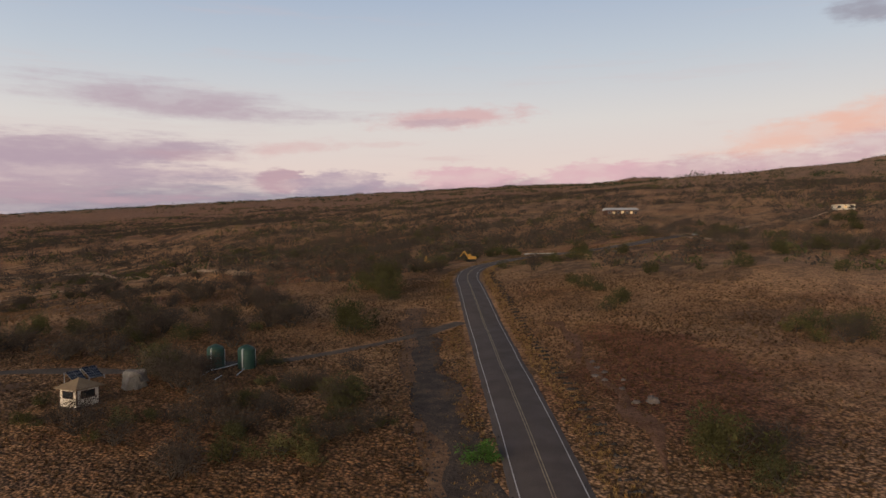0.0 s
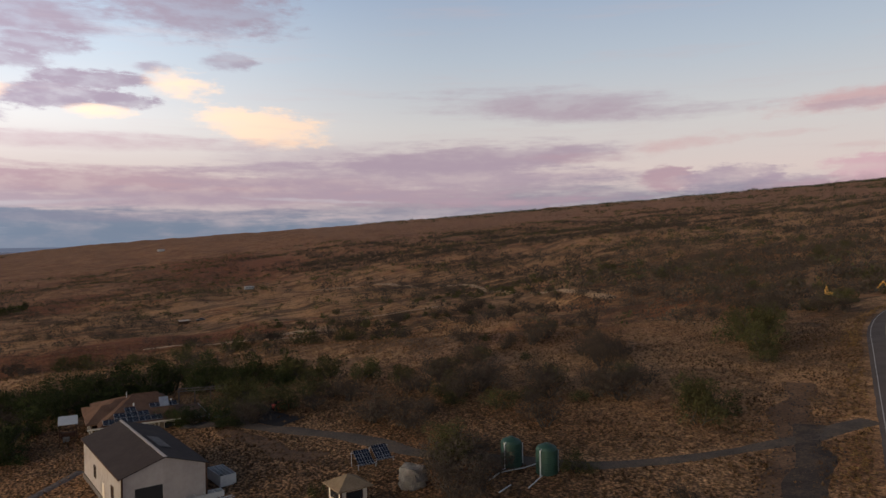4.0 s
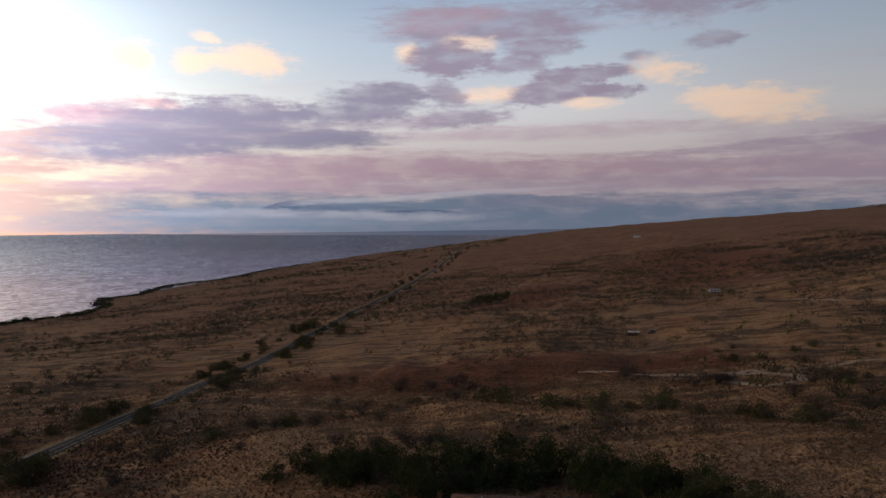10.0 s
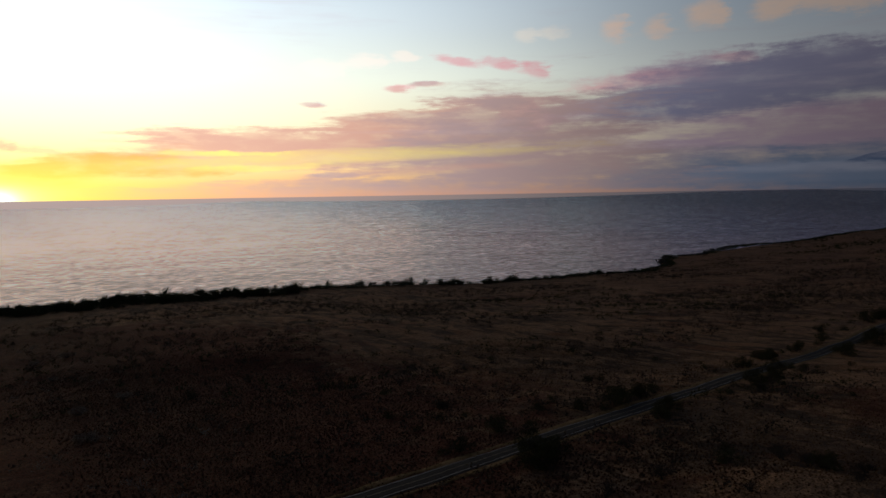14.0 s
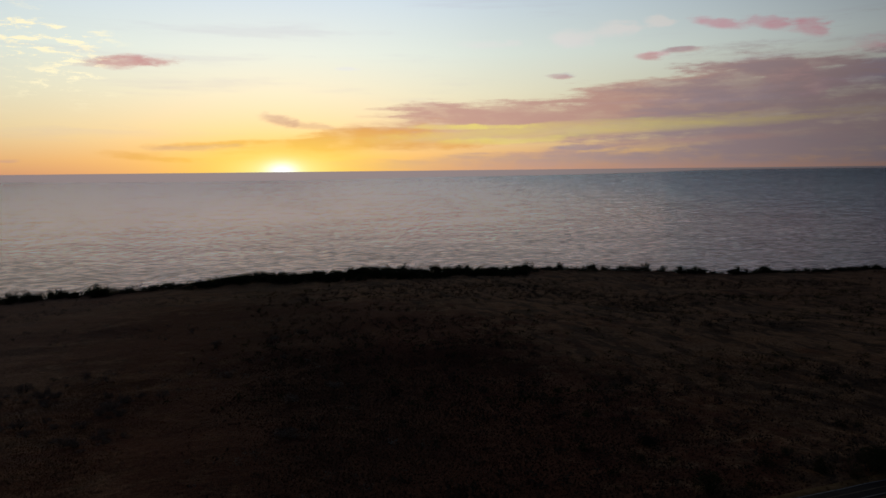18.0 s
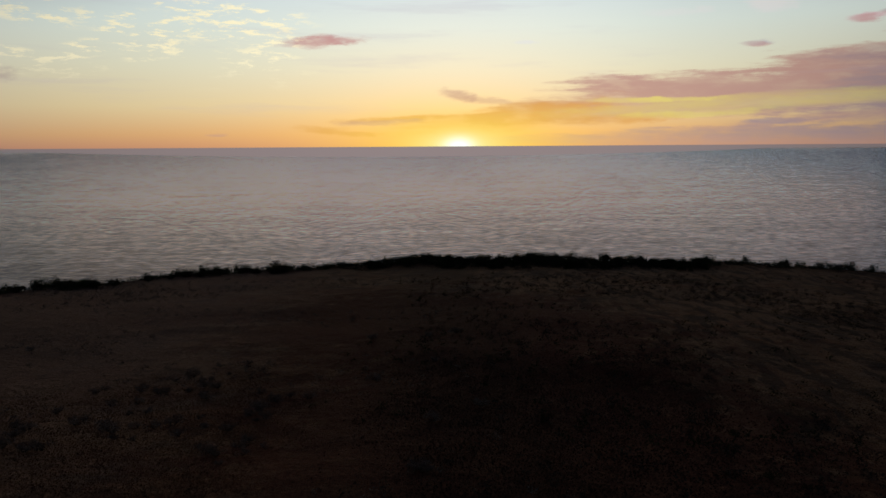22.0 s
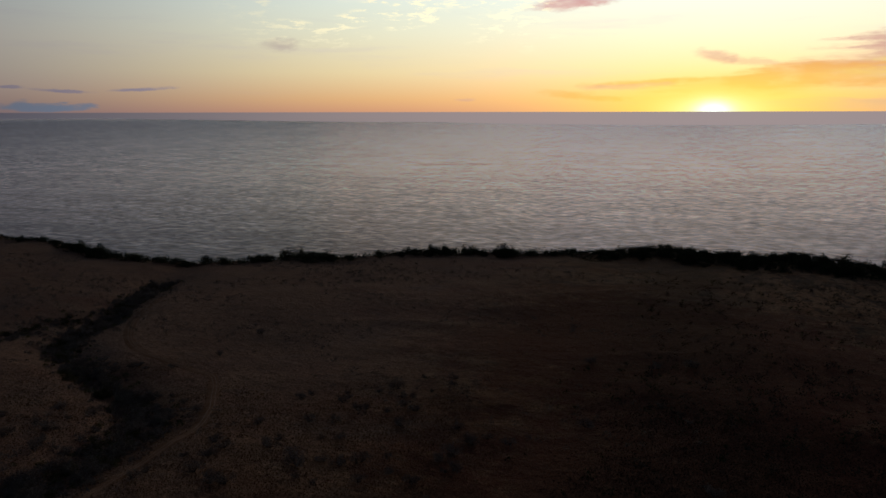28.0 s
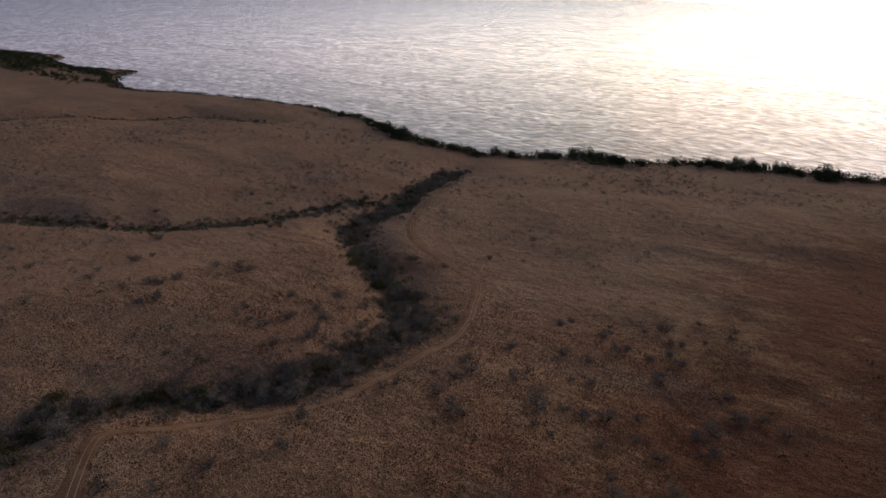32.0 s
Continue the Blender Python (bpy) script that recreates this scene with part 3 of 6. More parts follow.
def earth_material():
    m = bpy.data.materials.new("dry_grassland")
    m.use_nodes = True
    t = m.node_tree
    b = t.nodes["Principled BSDF"]
    pos = t.nodes.new("ShaderNodeNewGeometry").outputs["Position"]

    def noise_at(sx, sy, detail, rough=0.6, seed=0.0):
        mp = t.nodes.new("ShaderNodeMapping")
        mp.inputs[1].default_value, mp.inputs[3].default_value = (seed, seed * 0.7, 0), (1 / sx, 1 / sy, 1 / sx)
        t.links.new(pos, mp.inputs[0])
        n = t.nodes.new("ShaderNodeTexNoise")
        n.inputs["Scale"].default_value, n.inputs["Detail"].default_value, n.inputs["Roughness"].default_value = 1, detail, rough
        t.links.new(mp.outputs[0], n.inputs["Vector"])
        return n.outputs[0]

    def between(v, lo, hi, a=0.0, b2=1.0):
        n = t.nodes.new("ShaderNodeMapRange")
        for k, x in zip((1, 2, 3, 4), (lo, hi, a, b2)):
            n.inputs[k].default_value = x
        t.links.new(v, n.inputs[0])
        return n.outputs[0]

    def over(fac, a, c, mode="MIX"):
        n = t.nodes.new("ShaderNodeMix")
        n.data_type, n.blend_type = "RGBA", mode
        t.links.new(fac, n.inputs[0])
        for k, v in ((6, a), (7, c)):
            if isinstance(v, tuple):
                n.inputs[k].default_value = (*v, 1)
            else:
                t.links.new(v, n.inputs[k])
        return n.outputs[2]

    grass, straw, soil, scrub, ash = (0.275, 0.132, 0.060), (0.42, 0.232, 0.118), (0.245, 0.092, 0.043), (0.082, 0.056, 0.038), (0.215, 0.148, 0.112)
    col = over(between(noise_at(34, 60, 5), 0.35, 0.62), grass, straw)
    col = over(between(noise_at(90, 140, 4, seed=40), 0.52, 0.66, 0, 0.8), col, soil)
    col = over(between(noise_at(20, 27, 6, 0.68, seed=9), 0.56, 0.66, 0, 0.5), col, scrub)
    col = over(between(noise_at(55, 70, 4, seed=77), 0.55, 0.7, 0, 0.55), col, ash)
    # pale grassy ledges and belts of dark growth along the contours of the upper slope
    parts = t.nodes.new("ShaderNodeSeparateXYZ")
    t.links.new(pos, parts.inputs[0])
    upper = t.nodes.new("ShaderNodeMath")
    upper.operation = "MAXIMUM"
    t.links.new(between(parts.outputs[1], 120, 230), upper.inputs[0])
    t.links.new(between(parts.outputs[0], 110, 220), upper.inputs[1])

    def on_upper(v):
        n = t.nodes.new("ShaderNodeMath")
        n.operation = "MULTIPLY"
        t.links.new(v, n.inputs[0])
        t.links.new(upper.outputs[0], n.inputs[1])
        return n.outputs[0]

    for wide, deep, seed, lo, hi, share, tint in ((150, 62, 21, 0.53, 0.57, 0.5, scrub), (120, 48, 47, 0.54, 0.58, 0.5, straw), (64, 24, 63, 0.55, 0.59, 0.7, scrub),
                                                  (58, 20, 88, 0.555, 0.575, 0.7, straw), (30, 10, 141, 0.555, 0.575, 0.7, scrub), (26, 9, 163, 0.565, 0.585, 0.75, straw)):
        col = over(on_upper(between(noise_at(wide, deep, 5, 0.55, seed=seed), lo, hi, 0, share)), col, tint)
    col = over(between(noise_at(8, 11, 5, 0.65, seed=21), 0.55, 0.60, 0, 0.45), col, straw)
    col = over(between(noise_at(7, 9, 5, 0.65, seed=33), 0.57, 0.62, 0, 0.4), col, scrub)
    col = over(between(noise_at(26, 38, 6, 0.66, seed=81), 0.57, 0.62, 0, 0.5), col, scrub)
    # bare red fields
    for cx, cy, rx, ry, turn in ((12, 330, 105, 42, 8), (-15, 760, 60, 150, -8), (190, 1100, 120, 420, -6), (95, 28, 34, 12, 34), (-240, 150, 190, 130, 12), (-470, 120, 210, 150, 30), (-130, 140, 90, 55, 20)):
        mp = t.nodes.new("ShaderNodeMapping")
        mp.vector_type = "TEXTURE"
        mp.inputs[1].default_value, mp.inputs[2].default_value, mp.inputs[3].default_value = (cx, cy, 0), (0, 0, radians(turn)), (rx, ry, 1e6)
        t.links.new(pos, mp.inputs[0])
        far = t.nodes.new("ShaderNodeVectorMath")
        far.operation = "LENGTH"
        t.links.new(mp.outputs[0], far.inputs[0])
        worn = t.nodes.new("ShaderNodeMath")
        worn.operation = "MULTIPLY_ADD"
        worn.inputs[1].default_value = 2.2
        t.links.new(noise_at(14, 17, 6, 0.7, seed=cx), worn.inputs[0])
        t.links.new(far.outputs["Value"], worn.inputs[2])
        col = over(between(worn.outputs[0], 2.15, 1.75, 0, 0.8), col, (0.16, 0.052, 0.028))
    # greyer growth higher up the slope, with distance haze mixed into the colour
    col = over(between(parts.outputs[0], 200, 1100, 0, 0.6), col, (0.33, 0.196, 0.134))
    # paler, bare-grazed grass on the southern hillsides
    col = over(between(parts.outputs[1], 40, -60, 0, 0.5), col, (0.44, 0.26, 0.175))
    # redder soil showing through far to the north
    col = over(between(parts.outputs[1], 420, 1100, 0, 0.42), col, (0.25, 0.110, 0.070))
    # tussocks, with the shade in the gaps between them painted dark
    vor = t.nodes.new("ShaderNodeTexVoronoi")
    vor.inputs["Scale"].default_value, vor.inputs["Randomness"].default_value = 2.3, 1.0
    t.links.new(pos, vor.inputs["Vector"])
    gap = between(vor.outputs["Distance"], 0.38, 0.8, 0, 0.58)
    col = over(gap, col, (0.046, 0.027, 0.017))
    # deeper painted shade in the gaps round the road and on the western plain
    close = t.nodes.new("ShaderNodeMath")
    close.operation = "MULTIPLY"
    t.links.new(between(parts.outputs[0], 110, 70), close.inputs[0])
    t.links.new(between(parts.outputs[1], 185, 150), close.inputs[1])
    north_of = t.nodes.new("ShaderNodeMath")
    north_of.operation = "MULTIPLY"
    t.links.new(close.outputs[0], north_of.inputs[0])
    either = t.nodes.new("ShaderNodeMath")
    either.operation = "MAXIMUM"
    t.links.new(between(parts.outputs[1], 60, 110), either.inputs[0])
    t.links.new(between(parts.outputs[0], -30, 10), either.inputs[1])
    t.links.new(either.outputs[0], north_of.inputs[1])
    deep_gap_shade = t.nodes.new("ShaderNodeMath")
    deep_gap_shade.operation = "MULTIPLY"
    t.links.new(north_of.outputs[0], deep_gap_shade.inputs[0])
    t.links.new(between(vor.outputs["Distance"], 0.28, 0.64, 0, 0.68), deep_gap_shade.inputs[1])
    col = over(deep_gap_shade.outputs[0], col, (0.042, 0.026, 0.014))
    tone = between(noise_at(1.6, 1.6, 4, 0.7), 0.3, 0.7, 0.62, 1.38)
    hue = t.nodes.new("ShaderNodeHueSaturation")
    t.links.new(tone, hue.inputs["Value"])
    t.links.new(col, hue.inputs["Color"])
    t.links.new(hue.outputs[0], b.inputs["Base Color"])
    b.inputs["Roughness"].default_value, b.inputs["Specular IOR Level"].default_value = 1.0, 0.05
    bump = t.nodes.new("ShaderNodeBump")
    bump.invert = True
    bump.inputs["Strength"].default_value, bump.inputs["Distance"].default_value = 0.9, 0.35
    t.links.new(vor.outputs["Distance"], bump.inputs["Height"])
    swell = t.nodes.new("ShaderNodeBump")
    swell.inputs["Strength"].default_value, swell.inputs["Distance"].default_value = 1.0, 2.4
    t.links.new(noise_at(8, 10, 5, seed=5), swell.inputs["Height"])
    t.links.new(bump.outputs[0], swell.inputs["Normal"])
    t.links.new(swell.outputs[0], b.inputs["Normal"])
    return m


def water_material():
    m = bpy.data.materials.new("sea_water")
    m.use_nodes = True
    t = m.node_tree
    t.nodes.remove(t.nodes["Principled BSDF"])
    body, gloss, mix, fres = (t.nodes.new("ShaderNode" + k) for k in ("BsdfDiffuse", "BsdfGlossy", "MixShader", "Fresnel"))
    body.inputs[0].default_value = (0.016, 0.026, 0.040, 1)
    gloss.inputs[0].default_value, gloss.inputs["Roughness"].default_value = (0.75, 0.72, 0.77, 1), 0.25
    fres.inputs[0].default_value = 1.22
    t.links.new(body.outputs[0], mix.inputs[1])
    t.links.new(gloss.outputs[0], mix.inputs[2])
    t.links.new(mix.outputs[0], t.nodes["Material Output"].inputs[0])
    pos = t.nodes.new("ShaderNodeNewGeometry").outputs["Position"]
    normal = None
    for sx, sy, deep, strong in ((30, 60, 1.6, 0.5), (10, 18, 1.8, 0.6)):
        mp = t.nodes.new("ShaderNodeMapping")
        mp.inputs[2].default_value, mp.inputs[3].default_value = (0, 0, radians(14)), (1 / sx, 1 / sy, 1)
        t.links.new(pos, mp.inputs[0])
        n = t.nodes.new("ShaderNodeTexNoise")
        n.inputs["Scale"].default_value, n.inputs["Detail"].default_value = 1, 3
        t.links.new(mp.outputs[0], n.inputs["Vector"])
        bp = t.nodes.new("ShaderNodeBump")
        bp.inputs["Strength"].default_value, bp.inputs["Distance"].default_value = strong, deep
        t.links.new(n.outputs[0], bp.inputs["Height"])
        if normal:
            t.links.new(normal, bp.inputs["Normal"])
        normal = bp.outputs[0]
    # ruffled and smooth lanes of water
    share = fres.outputs[0]
    for sx, sy, lo, hi in ((10, 17, 0.70, 1.30), (24, 60, 0.84, 1.16), (90, 420, 0.9, 1.08)):
        mp = t.nodes.new("ShaderNodeMapping")
        mp.inputs[2].default_value, mp.inputs[3].default_value = (0, 0, radians(14)), (1 / sx, 1 / sy, 1)
        t.links.new(pos, mp.inputs[0])
        n = t.nodes.new("ShaderNodeTexNoise")
        n.inputs["Scale"].default_value, n.inputs["Detail"].default_value = 1, 4
        t.links.new(mp.outputs[0], n.inputs["Vector"])
        r = t.nodes.new("ShaderNodeMapRange")
        for k, v in zip((1, 2, 3, 4), (0.34, 0.66, lo, hi)):
            r.inputs[k].default_value = v
        t.links.new(n.outputs[0], r.inputs[0])
        times = t.nodes.new("ShaderNodeMath")
        times.operation = "MULTIPLY"
        t.links.new(share, times.inputs[0])
        t.links.new(r.outputs[0], times.inputs[1])
        share = times.outputs[0]
    # sky reflection toned by northing: dimmer, bluer north, stronger south; gloss glassier northward
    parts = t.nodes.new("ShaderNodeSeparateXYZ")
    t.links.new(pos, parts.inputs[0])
    calm, north_dim = t.nodes.new("ShaderNodeMapRange"), t.nodes.new("ShaderNodeMapRange")
    for n, row in ((calm, (300, 1500, 0.25, 0.13)), (north_dim, (1300, 3800, 1.0, 0.5))):
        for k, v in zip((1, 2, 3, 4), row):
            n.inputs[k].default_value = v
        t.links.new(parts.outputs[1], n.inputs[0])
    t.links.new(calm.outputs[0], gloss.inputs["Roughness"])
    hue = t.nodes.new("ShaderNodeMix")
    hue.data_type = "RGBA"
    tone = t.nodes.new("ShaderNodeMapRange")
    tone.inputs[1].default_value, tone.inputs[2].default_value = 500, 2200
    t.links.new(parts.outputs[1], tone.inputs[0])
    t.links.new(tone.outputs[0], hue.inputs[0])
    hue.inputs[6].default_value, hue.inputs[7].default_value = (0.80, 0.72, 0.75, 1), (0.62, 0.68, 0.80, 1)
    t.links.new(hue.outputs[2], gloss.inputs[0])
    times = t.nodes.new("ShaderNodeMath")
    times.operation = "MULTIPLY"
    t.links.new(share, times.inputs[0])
    t.links.new(north_dim.outputs[0], times.inputs[1])
    south_boost = t.nodes.new("ShaderNodeMapRange")
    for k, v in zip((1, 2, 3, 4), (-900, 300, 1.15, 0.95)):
        south_boost.inputs[k].default_value = v
    t.links.new(parts.outputs[1], south_boost.inputs[0])
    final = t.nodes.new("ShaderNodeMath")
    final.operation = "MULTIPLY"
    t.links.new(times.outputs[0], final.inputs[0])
    t.links.new(south_boost.outputs[0], final.inputs[1])
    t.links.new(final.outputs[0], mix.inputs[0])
    for n in (body, gloss):
        t.links.new(normal, n.inputs["Normal"])
    return m


EARTH = earth_material()
WATER = water_material()
ASPHALT = surface("asphalt", [(0.074, 0.058, 0.052), (0.093, 0.074, 0.066), (0.112, 0.090, 0.081)], 3.0, 0.9, 0.3, fine=30)
FOAM = surface("sea_foam", [(0.34, 0.33, 0.33), (0.62, 0.61, 0.60)], 3.0, 0.9, 0.0, fine=5)
WHITE_PAINT = surface("road_paint_white", [(0.26, 0.24, 0.23), (0.50, 0.47, 0.45)], 1.5, 0.7, 0.0)
YELLOW_PAINT = surface("road_paint_yellow", [(0.18, 0.14, 0.09), (0.34, 0.27, 0.18)], 1.5, 0.7, 0.0)
ASPHALT_DARK = surface("dark_asphalt", [(0.022, 0.019, 0.018), (0.030, 0.026, 0.025), (0.040, 0.034, 0.032)], 3.0, 0.9, 0.3, fine=30)
GRAVEL = surface("dark_gravel", [(0.040, 0.030, 0.025), (0.066, 0.050, 0.041), (0.12, 0.080, 0.055)], 2.5, 1.0, 0.8, fine=9)
DRIVE = surface("grey_driveway_gravel", [(0.066, 0.052, 0.044), (0.095, 0.074, 0.060), (0.15, 0.105, 0.072)], 4.0, 1.0, 0.5, fine=12)
DIRT = surface("red_dirt", [(0.17, 0.074, 0.034), (0.23, 0.112, 0.056), (0.30, 0.165, 0.092)], 5.0, 1.0, 0.6, fine=10)
CUT_EARTH = surface("cut_earth", [(0.10, 0.050, 0.030), (0.15, 0.076, 0.046), (0.21, 0.115, 0.072)], 3.0, 1.0, 0.8, fine=8)
BROWN_EARTH = surface("brown_earth", [(0.085, 0.050, 0.032), (0.14, 0.080, 0.048), (0.20, 0.115, 0.066)], 4.0, 1.0, 0.8, fine=8)
PALE_DIRT = surface("pale_dirt_track", [(0.28, 0.18, 0.115), (0.40, 0.275, 0.185)], 6.0, 1.0, 0.5, fine=10)
BARK = surface("grey_bark", [(0.04, 0.03, 0.024), (0.075, 0.06, 0.05)], 0.5, 1.0, 0.4)
LEAF = surface("kiawe_leaves", [(0.030, 0.030, 0.012), (0.054, 0.051, 0.020), (0.082, 0.072, 0.031)], 1.6, 0.9, 0.0, spread=0.5)
LEAF_GREEN = surface("green_leaves", [(0.015, 0.020, 0.007), (0.029, 0.036, 0.012), (0.052, 0.058, 0.021)], 1.6, 0.9, 0.0, spread=0.5)
LEAF_FRESH = surface("fresh_green_leaves", [(0.022, 0.052, 0.010), (0.040, 0.085, 0.018), (0.062, 0.115, 0.030)], 1.0, 0.9, 0.0, spread=0.4)
PLAIN_TWIGS = surface("brown_grey_twigs", [(0.055, 0.040, 0.028), (0.09, 0.066, 0.046), (0.135, 0.098, 0.068)], 2.0, 1.0, 0.0, spread=0.4)
LEAF_DRY = surface("dry_grey_twigs", [(0.036, 0.027, 0.021), (0.058, 0.044, 0.035), (0.086, 0.066, 0.053)], 1.2, 1.0, 0.0, spread=0.35)
GULLY_TWIGS = surface("pale_grey_twigs", [(0.13, 0.10, 0.078), (0.20, 0.158, 0.125), (0.27, 0.215, 0.172)], 3.0, 1.0, 0.0, spread=0.4)
LEAF_OLIVE = surface("olive_leaves", [(0.046, 0.042, 0.015), (0.076, 0.066, 0.024), (0.112, 0.094, 0.037)], 1.2, 0.9, 0.0, spread=0.4)
GULLY_LEAF = surface("dusty_green_leaves", [(0.070, 0.066, 0.026), (0.112, 0.102, 0.042), (0.155, 0.138, 0.060)], 2.0, 0.9, 0.0, spread=0.4)
LEAF_COAST = surface("coast_leaves", [(0.020, 0.025, 0.011), (0.038, 0.044, 0.018), (0.058, 0.062, 0.028)], 2.0, 0.9, 0.0, spread=0.45)
TUFT = surface("straw_tufts", [(0.105, 0.055, 0.026), (0.178, 0.096, 0.046), (0.265, 0.154, 0.076)], 14.0, 1.0, 0.0, spread=0.45, fine=4)
TUFT_BROWN = surface("russet_tufts", [(0.060, 0.032, 0.018), (0.098, 0.050, 0.028), (0.15, 0.080, 0.045)], 14.0, 1.0, 0.0, spread=0.45, fine=4)
TUFT_NEAR = surface("umber_straw_tufts", [(0.072, 0.039, 0.018), (0.125, 0.068, 0.032), (0.20, 0.114, 0.055)], 9.0, 1.0, 0.0, spread=0.5, fine=4)
TUFT_GOLD = surface("golden_roadside_grass", [(0.15, 0.085, 0.030), (0.23, 0.135, 0.052), (0.32, 0.195, 0.085)], 6.0, 1.0, 0.0, spread=0.4, fine=4)
ROCK = surface("lava_rock", [(0.018, 0.015, 0.014), (0.04, 0.034, 0.031), (0.07, 0.058, 0.05)], 1.0, 1.0, 0.6)
PALE_ROCK = surface("pale_rock", [(0.07, 0.055, 0.05), (0.15, 0.125, 0.115)], 0.8, 1.0, 0.5)
WALL_WHITE = surface("cream_painted_wall", [(0.50, 0.44, 0.37), (0.60, 0.54, 0.46)], 2.0, 0.8, 0.1, per="object")
# tan house wall, its colour darkened for the shade under the overhang
WALL_TAN = surface("eave_shaded_tan_wall", [(0.15, 0.115, 0.085), (0.21, 0.165, 0.125)], 2.0, 0.9, 0.2, per="object")
METAL_WALL = surface("pale_ribbed_metal", [(0.34, 0.295, 0.27), (0.41, 0.36, 0.33)], 3.0, 0.75, 0.05, per="object")
METAL_ROOF = surface("brown_metal_roof", [(0.034, 0.025, 0.023), (0.048, 0.036, 0.033)], 4.0, 0.8, 0.05, per="object")
SHINGLE = surface("brown_shingle_roof", [(0.075, 0.040, 0.026), (0.12, 0.065, 0.042), (0.15, 0.085, 0.055)], 3.0, 0.95, 0.5, per="object", fine=14)
THATCH = surface("tan_hut_roof", [(0.15, 0.105, 0.066), (0.22, 0.158, 0.102)], 1.5, 0.95, 0.3, per="object")
TRIM = surface("dark_brown_trim", [(0.055, 0.028, 0.02), (0.085, 0.045, 0.03)], 1.0, 0.8, 0.1, per="object")
DARK = surface("dark_opening", [(0.008, 0.008, 0.009), (0.014, 0.013, 0.013)], 1.0, 0.6, 0.0, per="object")
WINDOW = surface("dark_window_glass", [(0.012, 0.014, 0.018), (0.02, 0.024, 0.03)], 1.0, 0.12, 0.0, per="object")
TANK_GREEN = surface("green_plastic", [(0.006, 0.032, 0.020), (0.011, 0.046, 0.030)], 2.0, 0.6, 0.05, per="object")
PIPE = surface("white_plastic_pipe", [(0.42, 0.42, 0.42), (0.55, 0.55, 0.54)], 1.0, 0.5, 0.0, per="object")
SOLAR = surface("blue_solar_cells", [(0.008, 0.011, 0.020), (0.014, 0.018, 0.030)], 0.6, 0.72, 0.0, per="object")
ALLOY = surface("aluminium", [(0.30, 0.30, 0.31), (0.42, 0.42, 0.43)], 1.0, 0.45, 0.0, metal=0.6, per="object")
TARP = surface("weathered_grey_plastic", [(0.10, 0.088, 0.080), (0.18, 0.16, 0.148)], 1.2, 0.8, 0.3, per="object")
WHITE = surface("white_sheet_metal", [(0.36, 0.35, 0.34), (0.46, 0.45, 0.44)], 2.0, 0.7, 0.05, per="object")
DIGGER_YELLOW = surface("machine_yellow", [(0.30, 0.15, 0.02), (0.40, 0.21, 0.035)], 1.0, 0.6, 0.1, per="object")
RED = surface("red_machine_paint", [(0.34, 0.03, 0.02), (0.45, 0.05, 0.03)], 1.0, 0.6, 0.05, per="object")
RUBBER = surface("black_rubber", [(0.012, 0.012, 0.012), (0.022, 0.022, 0.022)], 0.5, 0.9, 0.1, per="object")
LIT = bpy.data.materials.new("lit_window")
LIT.use_nodes = True
LIT.node_tree.nodes["Principled BSDF"].inputs["Base Color"].default_value = (0.5, 0.36, 0.18, 1)
LIT.node_tree.nodes["Principled BSDF"].inputs["Emission Color"].default_value = (1, 0.7, 0.35, 1)
LIT.node_tree.nodes["Principled BSDF"].inputs["Emission Strength"].default_value = 0.35
def grid_lines(lo, hi, dense, step, grow):
    """Coordinates that lie close together in the span dense and spread out beyond it."""
    a, b = dense
    mid = list(np.arange(a, b + step / 2, step))
    up, w = [], step
    while (up or mid)[-1] < hi:
        w *= grow
        up.append(min((up or mid)[-1] + w, hi))
    down, w = [], step
    while (down or [mid[0]])[-1] > lo:
        w *= grow
        down.append(max((down or [mid[0]])[-1] - w, lo))
    return np.array(down[::-1] + mid + up)


def sheet(name, xs, ys, zs, material):
    nx, ny = len(xs), len(ys)
    gx, gy = np.meshgrid(xs, ys)
    verts = np.stack([gx.ravel(), gy.ravel(), zs.ravel()], 1)
    k = (np.arange(ny - 1)[:, None] * nx + np.arange(nx - 1)[None, :]).ravel()
    faces = np.stack([k, k + 1, k + nx + 1, k + nx], 1)
    me = bpy.data.meshes.new(name)
    me.vertices.add(len(verts))
    me.vertices.foreach_set("co", verts.ravel())
    me.loops.add(faces.size)
    me.loops.foreach_set("vertex_index", faces.ravel())
    me.polygons.add(len(faces))
    me.polygons.foreach_set("loop_start", np.arange(0, faces.size, 4))
    me.polygons.foreach_set("use_smooth", np.ones(len(faces), bool))
    me.update()
    me.validate()
    me.materials.append(material)
    return new(name, me)


gx = grid_lines(-1250, 4800, (-430, 300), 3.0, 1.014)
gy = grid_lines(-4800, 4850, (-240, 520), 3.0, 1.014)
mx, my = np.meshgrid(gx, gy)
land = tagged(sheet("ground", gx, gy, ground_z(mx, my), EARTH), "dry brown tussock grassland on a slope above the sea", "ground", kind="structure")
sx = grid_lines(-4850, -200, (-1100, -700), 20.0, 1.06)
sy = grid_lines(-4850, 4850, (-600, 1000), 20.0, 1.06)
mx, my = np.meshgrid(sx, sy)
far = np.sqrt(mx ** 2 + my ** 2)
rim = np.clip((far - 2200) / 2700, 0, 1.2)
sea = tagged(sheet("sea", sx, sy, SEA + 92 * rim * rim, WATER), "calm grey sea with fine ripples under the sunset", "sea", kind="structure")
def gz(x, y):
    return float(ground_z(x, y))


